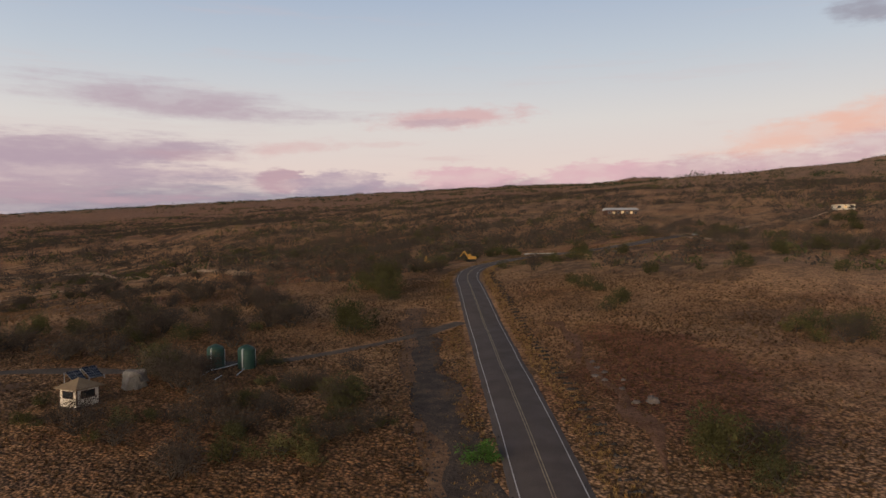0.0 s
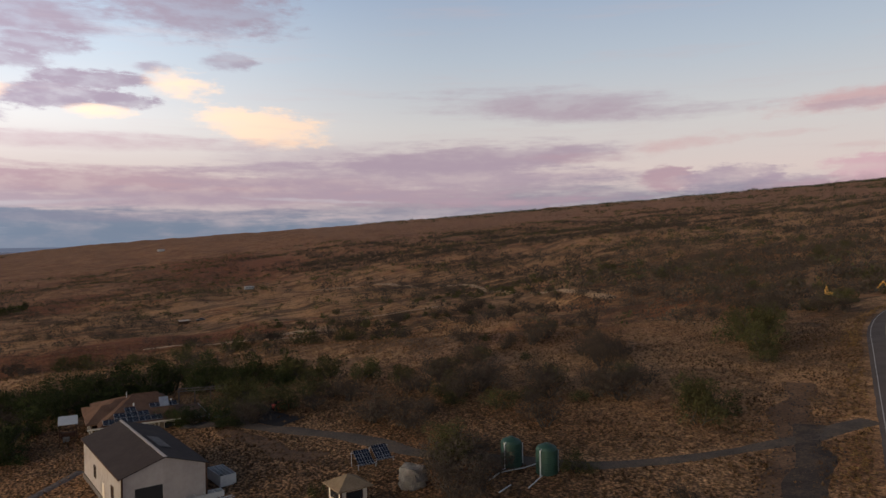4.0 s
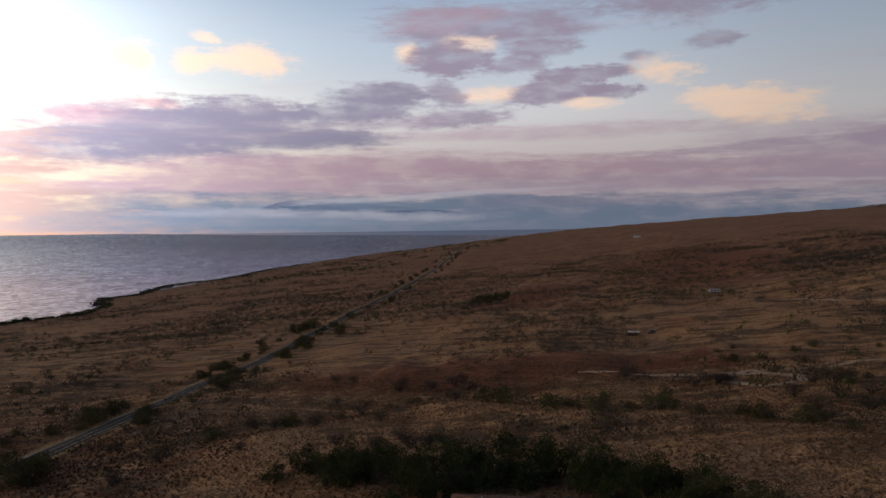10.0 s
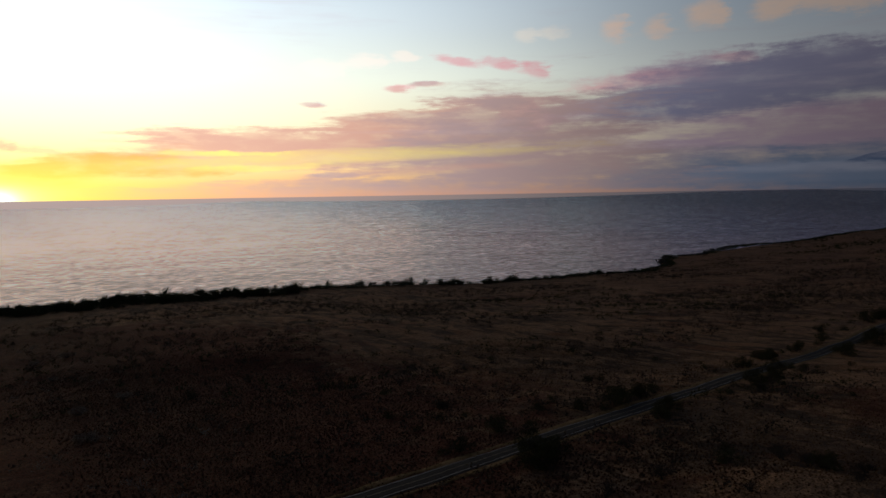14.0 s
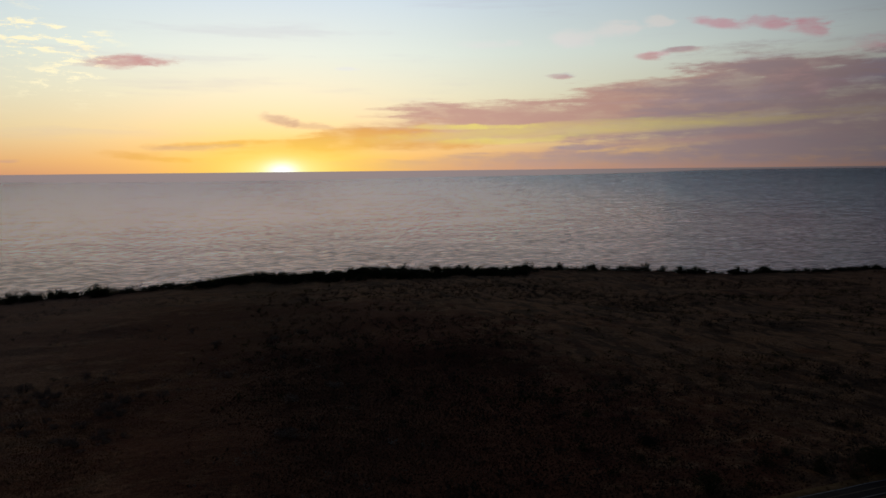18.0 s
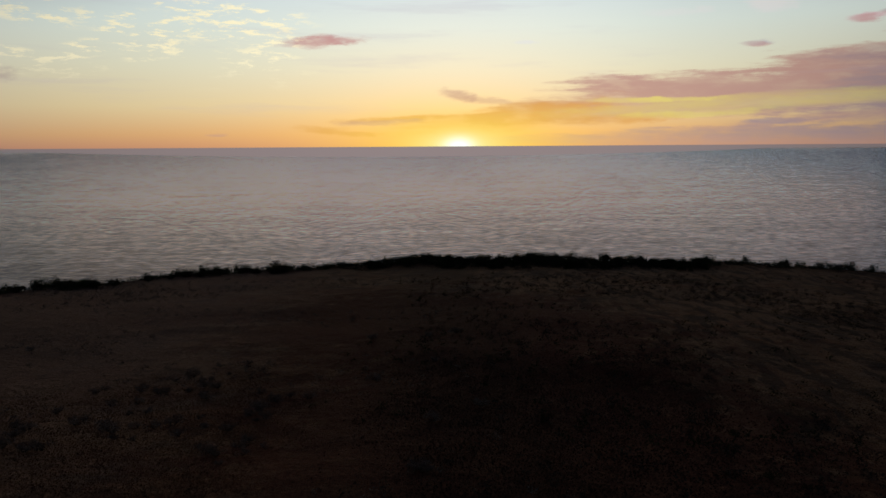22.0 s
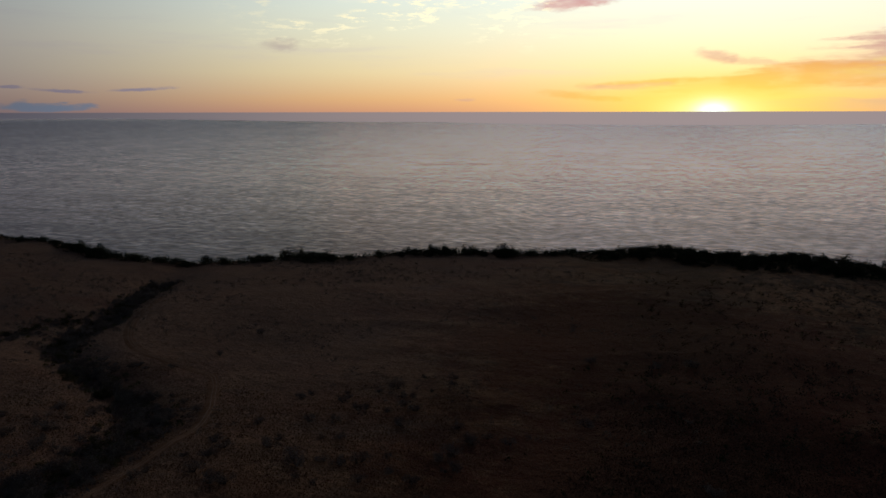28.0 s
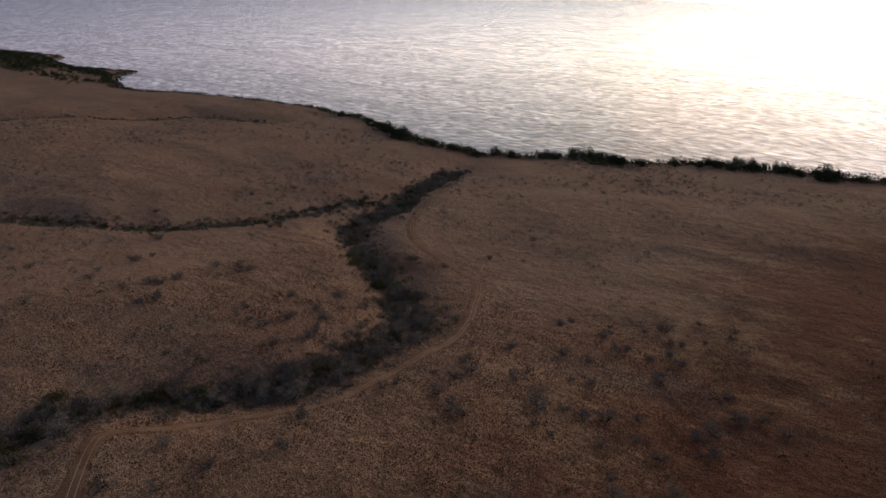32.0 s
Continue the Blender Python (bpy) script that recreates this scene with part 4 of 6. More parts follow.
def along(points, step):
    """A smooth line through plan points, at even steps: array of x, y."""
    p = np.array([points[0], *points, points[-1]], float)
    p[0], p[-1] = 2 * p[1] - p[2], 2 * p[-2] - p[-3]
    line = []
    for a, b, c, d in zip(p[:-3], p[1:-2], p[2:-1], p[3:]):
        for u in np.linspace(0, 1, max(2, int(np.hypot(*(c - b)) / step)), endpoint=False):
            line.append(0.5 * (2 * b + (c - a) * u + (2 * a - 5 * b + 4 * c - d) * u * u + (3 * b - a - 3 * c + d) * u ** 3))
    line.append(p[-2])
    return np.array(line)


def mesh_of(name, verts, faces, material, smooth=False):
    me = bpy.data.meshes.new(name)
    me.from_pydata([tuple(v) for v in verts], [], [tuple(f) for f in faces])
    me.materials.append(material)
    if smooth:
        me.polygons.foreach_set("use_smooth", np.ones(len(me.polygons), bool))
    me.update()
    return me


def strip(name, line, left, right, lift, material, wobble=0.0, seed=1, deep=0.25):
    """A band of ground cover that follows a line, from offset left to offset right (metres to the right), with a skirt."""
    d = np.gradient(line, axis=0)
    d /= np.linalg.norm(d, axis=1)[:, None]
    n = np.stack([d[:, 1], -d[:, 0]], 1)
    k = np.arange(len(line)) * 1.0
    el, er = left + wobble * value_noise(k, k * 0, 3.3, seed), right + wobble * value_noise(k, k * 0, 2.7, seed + 1)
    cols = 5
    verts, faces = [], []
    for j in range(cols):
        w = (el + (er - el) * j / (cols - 1))[:, None]
        q = line + n * w
        z = ground_z(q[:, 0], q[:, 1]) + lift
        drop = deep if j in (0, cols - 1) else 0.0
        verts.append(np.c_[q, z - drop])
    m = len(line)
    verts = np.concatenate(verts)
    for j in range(cols - 1):
        for i in range(m - 1):
            faces.append((j * m + i, j * m + i + 1, (j + 1) * m + i + 1, (j + 1) * m + i))
    return mesh_of(name, verts, faces, material, True)


def child(name, me, parent, label=""):
    ob = new(name, me)
    ob.parent = parent
    if label:
        ob["label"] = label
    return ob


ROAD = along([(20, 1), (38, 14), (53.5, 25.3), (72.1, 38.4), (88.5, 49.8), (108.6, 63.6), (132, 80), (150, 92.5), (172, 107.5), (188, 116.5), (203, 122.5), (217, 125.5), (231, 125.5), (243, 120.5), (254, 113), (268, 104), (290, 97), (330, 90)], 2.5)
road = tagged(new("road", strip("road", ROAD, -3.7, 3.7, 0.22, ASPHALT)), "two-lane grey asphalt road with pale painted lines", "road", kind="structure")
for off, wide, paint, what in ((-2.8, 0.11, WHITE_PAINT, "edge_line"), (2.8, 0.11, WHITE_PAINT, "edge_line"), (-0.13, 0.10, YELLOW_PAINT, "centre_line"), (0.13, 0.10, YELLOW_PAINT, "centre_line")):
    child(what, strip(what, ROAD, off - wide / 2, off + wide / 2, 0.235, paint, deep=0.0), road)
HIGHWAY = along(HIGHWAY_PLAN, 4.0)
highway = tagged(new("road", strip("road", HIGHWAY, -4.2, 4.2, 0.30, ASPHALT_DARK)), "straight dark asphalt highway across dry grassland", "road", kind="structure")
for off, wide, paint, what in ((-3.3, 0.26, WHITE_PAINT, "edge_line"), (3.3, 0.26, WHITE_PAINT, "edge_line"), (0, 0.2, YELLOW_PAINT, "centre_line")):
    child(what, strip(what, HIGHWAY, off - wide / 2, off + wide / 2, 0.33, paint, deep=0.0), highway)
VERGE_W, VERGE_E = strip("verge", HIGHWAY, -7.6, -4.2, 0.2, TUFT_GOLD, 0.9, 5), strip("verge", HIGHWAY, 4.2, 6.4, 0.2, TUFT_GOLD, 0.9, 8)
for me in (VERGE_W, VERGE_E):
    tagged(new("verge", me), "strip of dry golden grass beside the highway", "verge", kind="structure")
OLD_LANE = along([(36, 20), (50, 32.5), (62, 42), (74, 52), (86, 62), (97, 71), (107, 79), (116, 86), (126, 92)], 2.0)
tagged(new("bare_earth", strip("bare_earth", OLD_LANE, -3.6, 4.2, 0.05, BROWN_EARTH, 2.0, 23)), "worn brown earth beside the gravel lane", "earth", kind="structure")
tagged(new("gravel_lane", strip("gravel_lane", OLD_LANE[:-9], -2.6, 3.6, 0.12, GRAVEL, 2.2, 21)), "broad lane of dark loose gravel beside the road", "gravel", kind="structure")
DRIVEWAY = along([(117, 75.5), (105, 75.5), (93.4, 77.3), (82, 81), (74, 87), (66, 96), (61, 104), (57, 113), (50.5, 124), (44, 133), (37, 139)], 2.0)
tagged(new("driveway", strip("driveway", DRIVEWAY, -1.9, 1.9, 0.12, DRIVE, 0.9, 31)), "narrow grey gravel driveway to the house", "driveway", kind="structure")
YARD = along([(51, 108), (48, 116), (44, 124), (42, 131)], 2.0)
tagged(new("yard", strip("yard", YARD, -2.4, 2.8, 0.07, BROWN_EARTH, 2.0, 33)), "bare grey yard beside the metal building", "yard", kind="structure")
COURT = along([(51, 160), (48.5, 151), (47.5, 143), (49, 134), (52, 127)], 2.0)
tagged(new("driveway_court", strip("driveway_court", COURT, -3.4, 3.2, 0.14, ASPHALT_DARK, 1.2, 37)), "dark paved court beside the house", "driveway", kind="structure")
CONCRETE_WALK = along([(12, 114), (17, 120), (22, 126.5)], 1.5)
tagged(new("path", strip("path", CONCRETE_WALK, -1.1, 1.1, 0.12, PALE_ROCK, 0.1, 35)), "pale concrete path along the metal building", "path", kind="structure")
TRAIL = along([(-113, -30), (-120.5, -46), (-130, -60), (-138, -69), (-146, -66), (-153, -61), (-172, -54.5), (-192, -46), (-208, -46), (-226, -50), (-250, -55), (-275, -61), (-300, -73), (-320, -86), (-342, -101), (-353, -113), (-360, -137), (-385, -190), (-440, -235), (-520, -280)], 2.5)
tagged(new("dirt_track", strip("dirt_track", TRAIL, -4.4, 3.6, 0.12, DIRT, 1.2, 41)), "rutted red dirt track beside a bushy gully", "track", kind="structure")
for side in (-0.85, 0.85):
    tagged(new("wheel_rut", strip("wheel_rut", TRAIL, side - 0.3, side + 0.3, 0.15, PALE_DIRT, 0.15, 43)), "pale wheel rut worn into the dirt track", "rut", kind="structure")
for k, pts in enumerate((
        [(180, 570), (190, 530), (201, 498), (206, 450), (214, 420), (221, 390), (217, 347), (211, 309), (204, 276), (201, 230)],
        [(72, 311), (84, 305), (100, 306), (118, 306), (133, 308), (160, 300)],
        [(84, 292), (88, 284), (93, 272), (103, 279), (108, 290), (99, 302), (88, 300), (84, 292)],
        [(40, 320), (60, 312), (72, 311)],
        [(300, 62), (318, 84), (330, 92), (352, 88), (380, 70), (420, 52), (450, 40)])):
    tagged(new("dirt_track", strip("dirt_track", along(pts, 3.0), -1.9, 1.9, 0.32, PALE_DIRT, 0.7, 51 + k)), "pale dirt track winding over the dry slope", "track", kind="structure")
# ---- plants ----
def joined(name, verts, faces, material, smooth=False):
    """One mesh from arrays of corners and triangles."""
    me = bpy.data.meshes.new(name)
    me.vertices.add(len(verts))
    me.vertices.foreach_set("co", np.asarray(verts, np.float32).ravel())
    me.loops.add(faces.size)
    me.loops.foreach_set("vertex_index", faces.astype(np.int32).ravel())
    me.polygons.add(len(faces))
    me.polygons.foreach_set("loop_start", np.arange(0, faces.size, faces.shape[1], dtype=np.int32))
    if smooth:
        me.polygons.foreach_set("use_smooth", np.ones(len(faces), bool))
    me.update()
    me.materials.append(material)
    return me


def limb(a, b, ra, rb, sides=5):
    """Corners and faces of a tapered limb from a to b."""
    a, b = np.array(a), np.array(b)
    d = (b - a) / np.linalg.norm(b - a)
    u = np.cross(d, (0.3, 0.9, 0.2))
    u /= np.linalg.norm(u)
    v = np.cross(d, u)
    ang = np.arange(sides) * 2 * np.pi / sides
    ring = np.cos(ang)[:, None] * u + np.sin(ang)[:, None] * v
    verts = np.concatenate([a + ring * ra, b + ring * rb])
    i = np.arange(sides)
    j = (i + 1) % sides
    return verts, np.concatenate([np.stack([i, j, j + sides], 1), np.stack([i, j + sides, i + sides], 1)])


def plant_meshes(seed, height, spread, leaves, size, leaf, lean=0.2, low=0.25, stems=3, slim=0.6, skirt=0.0):
    """Trunk and crown meshes of a spreading dry-country tree or bush. Limbs fork upwards; leaf clumps hang round their ends."""
    rng = np.random.default_rng(seed)
    vs, fs, n, ends = [], [], 0, []
    for s in range(stems):
        ang = rng.uniform(0, 2 * np.pi)
        foot = np.array([rng.normal(0, 0.08 * spread), rng.normal(0, 0.08 * spread), -0.3])
        fork = foot + np.array([np.cos(ang) * spread * lean, np.sin(ang) * spread * lean, height * rng.uniform(low, low + 0.2) + 0.3])
        r = 0.035 * height * rng.uniform(0.7, 1.2)
        for a, b, ra, rb in [(foot, fork, r, r * 0.65)]:
            v, f = limb(a, b, ra, rb)
            vs.append(v), fs.append(f + n)
            n += len(v)
        for k in range(rng.integers(3, 6)):
            an = ang + rng.normal(0, 1.3)
            out = spread * rng.uniform(0.3, 1.0)
            tip = np.array([np.cos(an) * out, np.sin(an) * out, height * rng.uniform(0.5, 1.0) * (1 - 0.3 * (out / spread) ** 2)])
            mid = fork * 0.45 + tip * 0.55 + np.array([0, 0, -0.06 * height])
            for a, b, ra, rb in [(fork, mid, r * 0.55, r * 0.35), (mid, tip, r * 0.35, r * 0.1)]:
                v, f = limb(a, b, ra, rb, 4)
                vs.append(v), fs.append(f + n)
                n += len(v)
            ends += [tip, tip, mid * 0.4 + tip * 0.6]
    trunk = joined("trunk", np.concatenate(vs), np.concatenate(fs), BARK, True)
    ends = np.array(ends)
    hub = ends[rng.integers(0, len(ends), 26)] + rng.normal(0, 1, (26, 3)) * np.array([0.14 * spread, 0.14 * spread, 0.07 * height])
    drop = rng.uniform(0, 1, 26) < skirt
    hub[drop, 2] *= rng.uniform(0.3, 0.65, drop.sum())
    which = rng.integers(0, 26, leaves)
    way = rng.normal(0, 1, (leaves, 3))
    way /= np.linalg.norm(way, axis=1)[:, None]
    reach = rng.uniform(0.25, 1, leaves) ** 0.5 * rng.uniform(0.7, 1.3, 26)[which]
    at = hub[which] + way * reach[:, None] * np.array([0.34 * spread, 0.34 * spread, 0.2 * height])
    at[:, 2] = np.clip(at[:, 2], 0.06 * height, None)
    turn = rng.normal(0, 1, (leaves, 3, 3))
    turn /= np.linalg.norm(turn, axis=2, keepdims=True)
    turn[:, 0] = way * 1.5 + 0.6 * turn[:, 0]
    turn[:, 1:] *= slim
    tri = at[:, None, :] + turn * (size * rng.uniform(0.6, 1.4, (leaves, 1, 1)))
    crown = joined("crown", tri.reshape(-1, 3), np.arange(leaves * 3).reshape(-1, 3), leaf)
    return trunk, crown


def plant(name, meshes, label, category, group):
    base = tagged(new(name), label, category, group)
    for part_name, me in zip(("trunk", "crown"), meshes):
        child(part_name, me, base)
    return base


def stand(ob, x, y, turn, size, sink=0.05):
    return copy_thing(ob, Matrix.LocRotScale((x, y, gz(x, y) - sink), Euler((0, 0, turn)), (size, size, size * random.uniform(0.85, 1.15))))


KINDS = {}


def kind_of(key, name, label, category, group, count, *args, **kw):
    KINDS[key] = [plant(name, plant_meshes(100 + 17 * len(KINDS) + i, *args, **kw), label, category, group) for i in range(count)]
    for i, ob in enumerate(KINDS[key]):
        ob.location = (-40 - 9 * i, 700 + 14 * len(KINDS), gz(-40 - 9 * i, 700 + 14 * len(KINDS)))


kind_of("kiawe", "kiawe_tree", "spreading green kiawe tree on the dry grass slope", "tree", "kiawe trees", 4, 4.2, 3.4, 4200, 0.16, LEAF, lean=0.25, low=0.15, stems=4, skirt=0.45)
kind_of("bush", "bush", "low dull-green bush in dry grass", "bush", "green bushes", 4, 2.2, 2.0, 1600, 0.125, LEAF, lean=0.25, low=0.1, stems=4, skirt=0.5)
kind_of("grey", "dry_shrub", "leafless grey-brown thorny shrub", "shrub", "dry shrubs", 5, 2.6, 2.1, 1500, 0.26, LEAF_DRY, lean=0.3, low=0.1, stems=7, slim=0.13)
kind_of("garden", "shade_tree", "dense dark-green tree round the house", "tree", "trees round the house", 4, 6.2, 4.4, 6500, 0.20, LEAF_GREEN, lean=0.22, low=0.12, stems=4, skirt=0.55)
kind_of("olive", "olive_shrub", "yellow-green bush on the dry slope", "bush", "yellow-green bushes", 3, 1.9, 1.8, 1400, 0.125, LEAF_OLIVE, lean=0.25, low=0.1, stems=4, skirt=0.5)
kind_of("coast", "shore_tree", "dark wind-shaped tree on the shore", "tree", "shore trees", 4, 5.2, 4.6, 1300, 0.42, LEAF_COAST, lean=0.3, low=0.15, stems=4, skirt=0.5)
kind_of("fresh", "fresh_bush", "bright green bush at the edge of the road", "bush", "green bushes", 1, 2.0, 1.8, 2200, 0.13, LEAF_FRESH, lean=0.25, low=0.1, stems=4, skirt=0.6)
kind_of("pale", "pale_shrub", "pale grey leafless shrub on the bare hillside", "shrub", "pale shrubs", 3, 2.3, 2.3, 1500, 0.24, GULLY_TWIGS, lean=0.3, low=0.1, stems=7, slim=0.2)


def put_plant(key, x, y, size, jitter=0.0):
    x, y = x + random.uniform(-jitter, jitter), y + random.uniform(-jitter, jitter)
    return stand(random.choice(KINDS[key]), x, y, random.uniform(0, 6.28), size)


random.seed(7)
# by the road and the tanks
for key, x, y, s in [("kiawe", 147.5, 119.5, 1.7), ("kiawe", 151, 124, 1.5), ("kiawe", 142, 113, 1.2), ("kiawe", 155, 129, 1.0), ("kiawe", 137, 109, 0.8), ("bush", 133, 105, 1.1),
                     ("kiawe", 103, 90, 1.35), ("bush", 99, 87, 1.5), ("bush", 106, 94, 1.1), ("kiawe", 63, 57, 1.0), ("bush", 59, 54, 1.1), ("olive", 65, 60, 0.9), ("grey", 56, 60, 1.0),
                     ("olive", 45, 55.5, 1.35), ("olive", 48.3, 52.2, 1.3), ("grey", 40, 57.5, 1.3), ("grey", 42.5, 60, 1.15), ("bush", 49.5, 60, 0.85), ("grey", 52, 64, 0.9), ("grey", 54, 67, 0.9), ("olive", 51, 50, 0.8), ("grey", 58, 66, 0.9),
                     ("fresh", 57.0, 34.5, 1.05), ("kiawe", 66.5, 13.5, 1.15), ("olive", 69, 16, 1.3), ("grey", 69.5, 10.5, 1.2), ("grey", 71.5, 12, 1.0), ("bush", 64, 10, 1.2),
                     ("bush", 150, 54, 1.0), ("bush", 159, 66, 1.3), ("bush", 155, 62.5, 1.1), ("bush", 163, 70, 1.1), ("kiawe", 143, 52, 0.7), ("bush", 134.5, 51.5, 1.1), ("bush", 167, 73.5, 0.9),
                     ("grey", 61, 88, 1.6), ("kiawe", 63.5, 90.5, 0.95), ("grey", 60, 84, 1.4), ("grey", 63, 83, 1.5), ("bush", 64.5, 95, 1.2), ("grey", 66.5, 86.5, 1.0), ("grey", 58, 80, 1.1), ("kiawe", 74.5, 82, 0.55),
                     ("grey", 44.5, 84.5, 0.8), ("olive", 43.0, 91, 0.6), ("grey", 45, 82, 1.2), ("grey", 43, 79, 1.3), ("bush", 47.5, 94.5, 0.7),
                     ("kiawe", 241, 87, 0.9), ("kiawe", 255, 108, 1.1), ("bush", 249, 103, 1.2), ("kiawe", 220, 101.5, 0.8), ("bush", 224, 106, 1.2), ("kiawe", 243, 141, 0.85), ("bush", 212, 112, 1.1), ("bush", 197, 109, 1.2),
                     ("bush", 193, 48, 0.8), ("olive", 127, 17.5, 1.3), ("bush", 131, 14, 1.4), ("olive", 135, 11, 1.2), ("bush", 128, 7, 1.5), ("grey", 124, 9, 1.4), ("bush", 140, 8, 1.3), ("olive", 121, 13, 1.0),
                     ("kiawe", 53.5, 135, 0.75), ("kiawe", 47, 136, 0.9), ("kiawe", 44, 144, 1.1), ("grey", 57.5, 131, 1.2), ("kiawe", 50, 143, 1.0)]:
    put_plant(key, x, y, s, 0.4)
# round the house
for x, y, s in [(-14, 190, 0.8), (-9, 186, 0.85), (-4, 188, 0.95), (1, 184, 1.0), (6, 182, 1.05), (11, 178, 1.0), (15, 174, 1.1), (20, 178, 1.15), (25, 174, 1.2), (30, 178, 1.15), (35, 173, 1.2), (39, 177, 1.1),
                (44, 170, 1.0), (48, 173, 1.0), (52, 166, 0.95), (56, 168, 0.9), (60, 163, 0.8), (9, 148, 0.85), (6, 142, 0.9), (12, 140, 0.7), (3, 150, 0.8), (13, 155, 0.8), (-2, 178, 0.8), (17, 166, 0.9), (48, 160, 0.8), (56, 158, 0.75), (-18, 183, 0.6)]:
    put_plant("garden", x, y, s, 1.0)
for key, x, y, z in [("garden", 38.5, 137.6, 0.62), ("garden", 43.5, 132.5, 0.58), ("garden", 36.5, 141.5, 0.6), ("grey", 47, 130.5, 1.7), ("garden", 10.5, 143.5, 1.05), ("kiawe", 66.2, 97.8, 1.0), ("grey", 65.5, 93, 1.5),
                     ("kiawe", 84, 136, 0.9), ("grey", 81, 133, 1.8), ("kiawe", 76, 139, 0.8), ("grey", 83.5, 121.5, 2.0), ("grey", 86, 124, 1.8), ("kiawe", 80, 123, 0.8), ("kiawe", 67, 156, 1.1), ("kiawe", 71, 147, 1.0), ("kiawe", 62, 160, 1.1),
                     ("grey", 90, 111, 1.9), ("olive", 87, 112, 1.2), ("grey", 93, 116, 1.7), ("kiawe", 96, 118, 0.8), ("grey", 76, 128, 1.6), ("kiawe", 58, 140, 1.1), ("bush", 55, 148, 1.2), ("grey", 98, 103, 1.8), ("grey", 101, 107, 1.6), ("kiawe", 107, 112, 0.9)]:
    put_plant(key, x, y, z, 0.5)
# along the highway
for x, y, s, key in [(-88, 196, 1.5, "kiawe"), (-91, 205, 1.2, "kiawe"), (-122, 262, 1.6, "kiawe"), (-126, 270, 1.2, "kiawe"), (-119, 256, 1.1, "bush"), (-101, 262, 1.0, "kiawe"), (-103, 318, 1.1, "kiawe"), (-107, 330, 1.2, "kiawe"), (-118, 352, 1.3, "kiawe"), (-114, 346, 1.2, "bush"),
                     (-141, 360, 1.0, "kiawe"), (-147, 395, 1.1, "kiawe"), (-120, 372, 1.2, "bush"), (-165, 300, 1.2, "bush"), (-118, 225, 1.1, "bush"), (-122, 214, 1.2, "kiawe"), (-132, 238, 1.1, "bush"), (-139, 252, 1.1, "bush"), (-112, 185, 1.0, "bush"), (-160, 218, 1.1, "grey"), (-149, 206, 1.3, "bush"), (-84, 225, 1.0, "grey")]:
    put_plant(key, x, y, s, 1.5)
for i in range(46):
    y = 430 + 30 * i ** 1.12 + random.uniform(-9, 9)
    x = float(np.interp(y, HIGHWAY[:, 1], HIGHWAY[:, 0])) + random.choice((-1, 1)) * random.uniform(8, 26)
    put_plant("kiawe", x, y, random.uniform(0.9, 1.7))
for i in range(40):
    y = random.uniform(190, 620)
    x = float(np.interp(y, HIGHWAY[:, 1], HIGHWAY[:, 0])) + random.choice((-1, 1)) * random.uniform(7, 17)
    put_plant(random.choice(("kiawe", "bush", "kiawe")), x, y, random.uniform(0.8, 1.6))
# the gullies south-west
GULLY = along([(-100, -86), (-118, -86), (-142, -97), (-156, -85), (-178, -74), (-198, -66), (-226, -69), (-250, -77), (-268, -82), (-288, -100), (-308, -128), (-325, -160), (-345, -195), (-366, -226), (-400, -243), (-440, -262), (-495, -290), (-540, -308), (-590, -330)], 3.0)
for i in range(170):
    p = GULLY[random.randrange(len(GULLY))]
    put_plant(random.choice(("olive", "pale", "pale", "pale", "olive", "pale")), p[0], p[1], random.uniform(1.2, 2.2), 9.0)
for p in GULLY[::2]:
    put_plant(random.choice(("bush", "pale", "olive", "pale")), p[0], p[1], random.uniform(1.2, 1.9), 6.0)
SIDE_GULLY = along([(-150, -560), (-185, -490), (-221, -417), (-250, -355), (-282, -306), (-320, -288), (-365, -281), (-408, -289), (-450, -282)], 3.0)
for p in SIDE_GULLY[::2]:
    put_plant(random.choice(("olive", "bush", "olive")), p[0], p[1], random.uniform(1.0, 1.7), 8.0)
# along the shore
def belt_depth(y):
    """How far the thicket reaches inland at each northing."""
    return np.interp(y, [-2400, -620, -480, -300, 0, 70, 150, 290, 370, 520, 620, 1400, 2600], [18, 18, 34, 42, 48, 78, 125, 110, 62, 44, 24, 20, 16])


for i in range(286):
    y = random.uniform(40, 420) if i % 3 == 0 else random.uniform(-700, 1050)
    x = float(shore_x(y)) + 12 + random.uniform(0, 1) ** 1.5 * float(belt_depth(y))
    put_plant("coast", x, y, random.uniform(1.1, 1.9) if -560 < y < 760 else random.uniform(0.6, 1.2))
# the row behind the ridge
for x, y in ((-10, 272), (-4, 269), (3, 262), (16, 252), (22, 249), (33, 240), (38, 238), (45, 231), (52, 230), (60, 231), (67, 221), (74, 217), (80, 214), (-39, 242), (-32, 244), (-26, 246), (-38, 212), (-58, 230), (88, 209), (96, 204), (-18, 262)):
    put_plant(random.choice(("kiawe", "bush", "grey")), x, y, random.uniform(0.8, 1.25), 2.0)
# dry slopes seen from above
def clear(x, y, margin):
    """Whether a spot is off the roads, tracks and buildings."""
    for line, w in ((ROAD, 5), (HIGHWAY, 6), (DRIVEWAY, 3), (TRAIL, 3), (OLD_LANE, 4)):
        if np.min((line[:, 0] - x) ** 2 + (line[:, 1] - y) ** 2) < (w + margin) ** 2:
            return False
    if ((x - 105) / 95) ** 2 + ((y - 300) / 70) ** 2 < 1 and random.random() < 0.65:
        return False
    return not (14 < x < 60 and 96 < y < 165) and not (44 < x < 78 and 78 < y < 108)


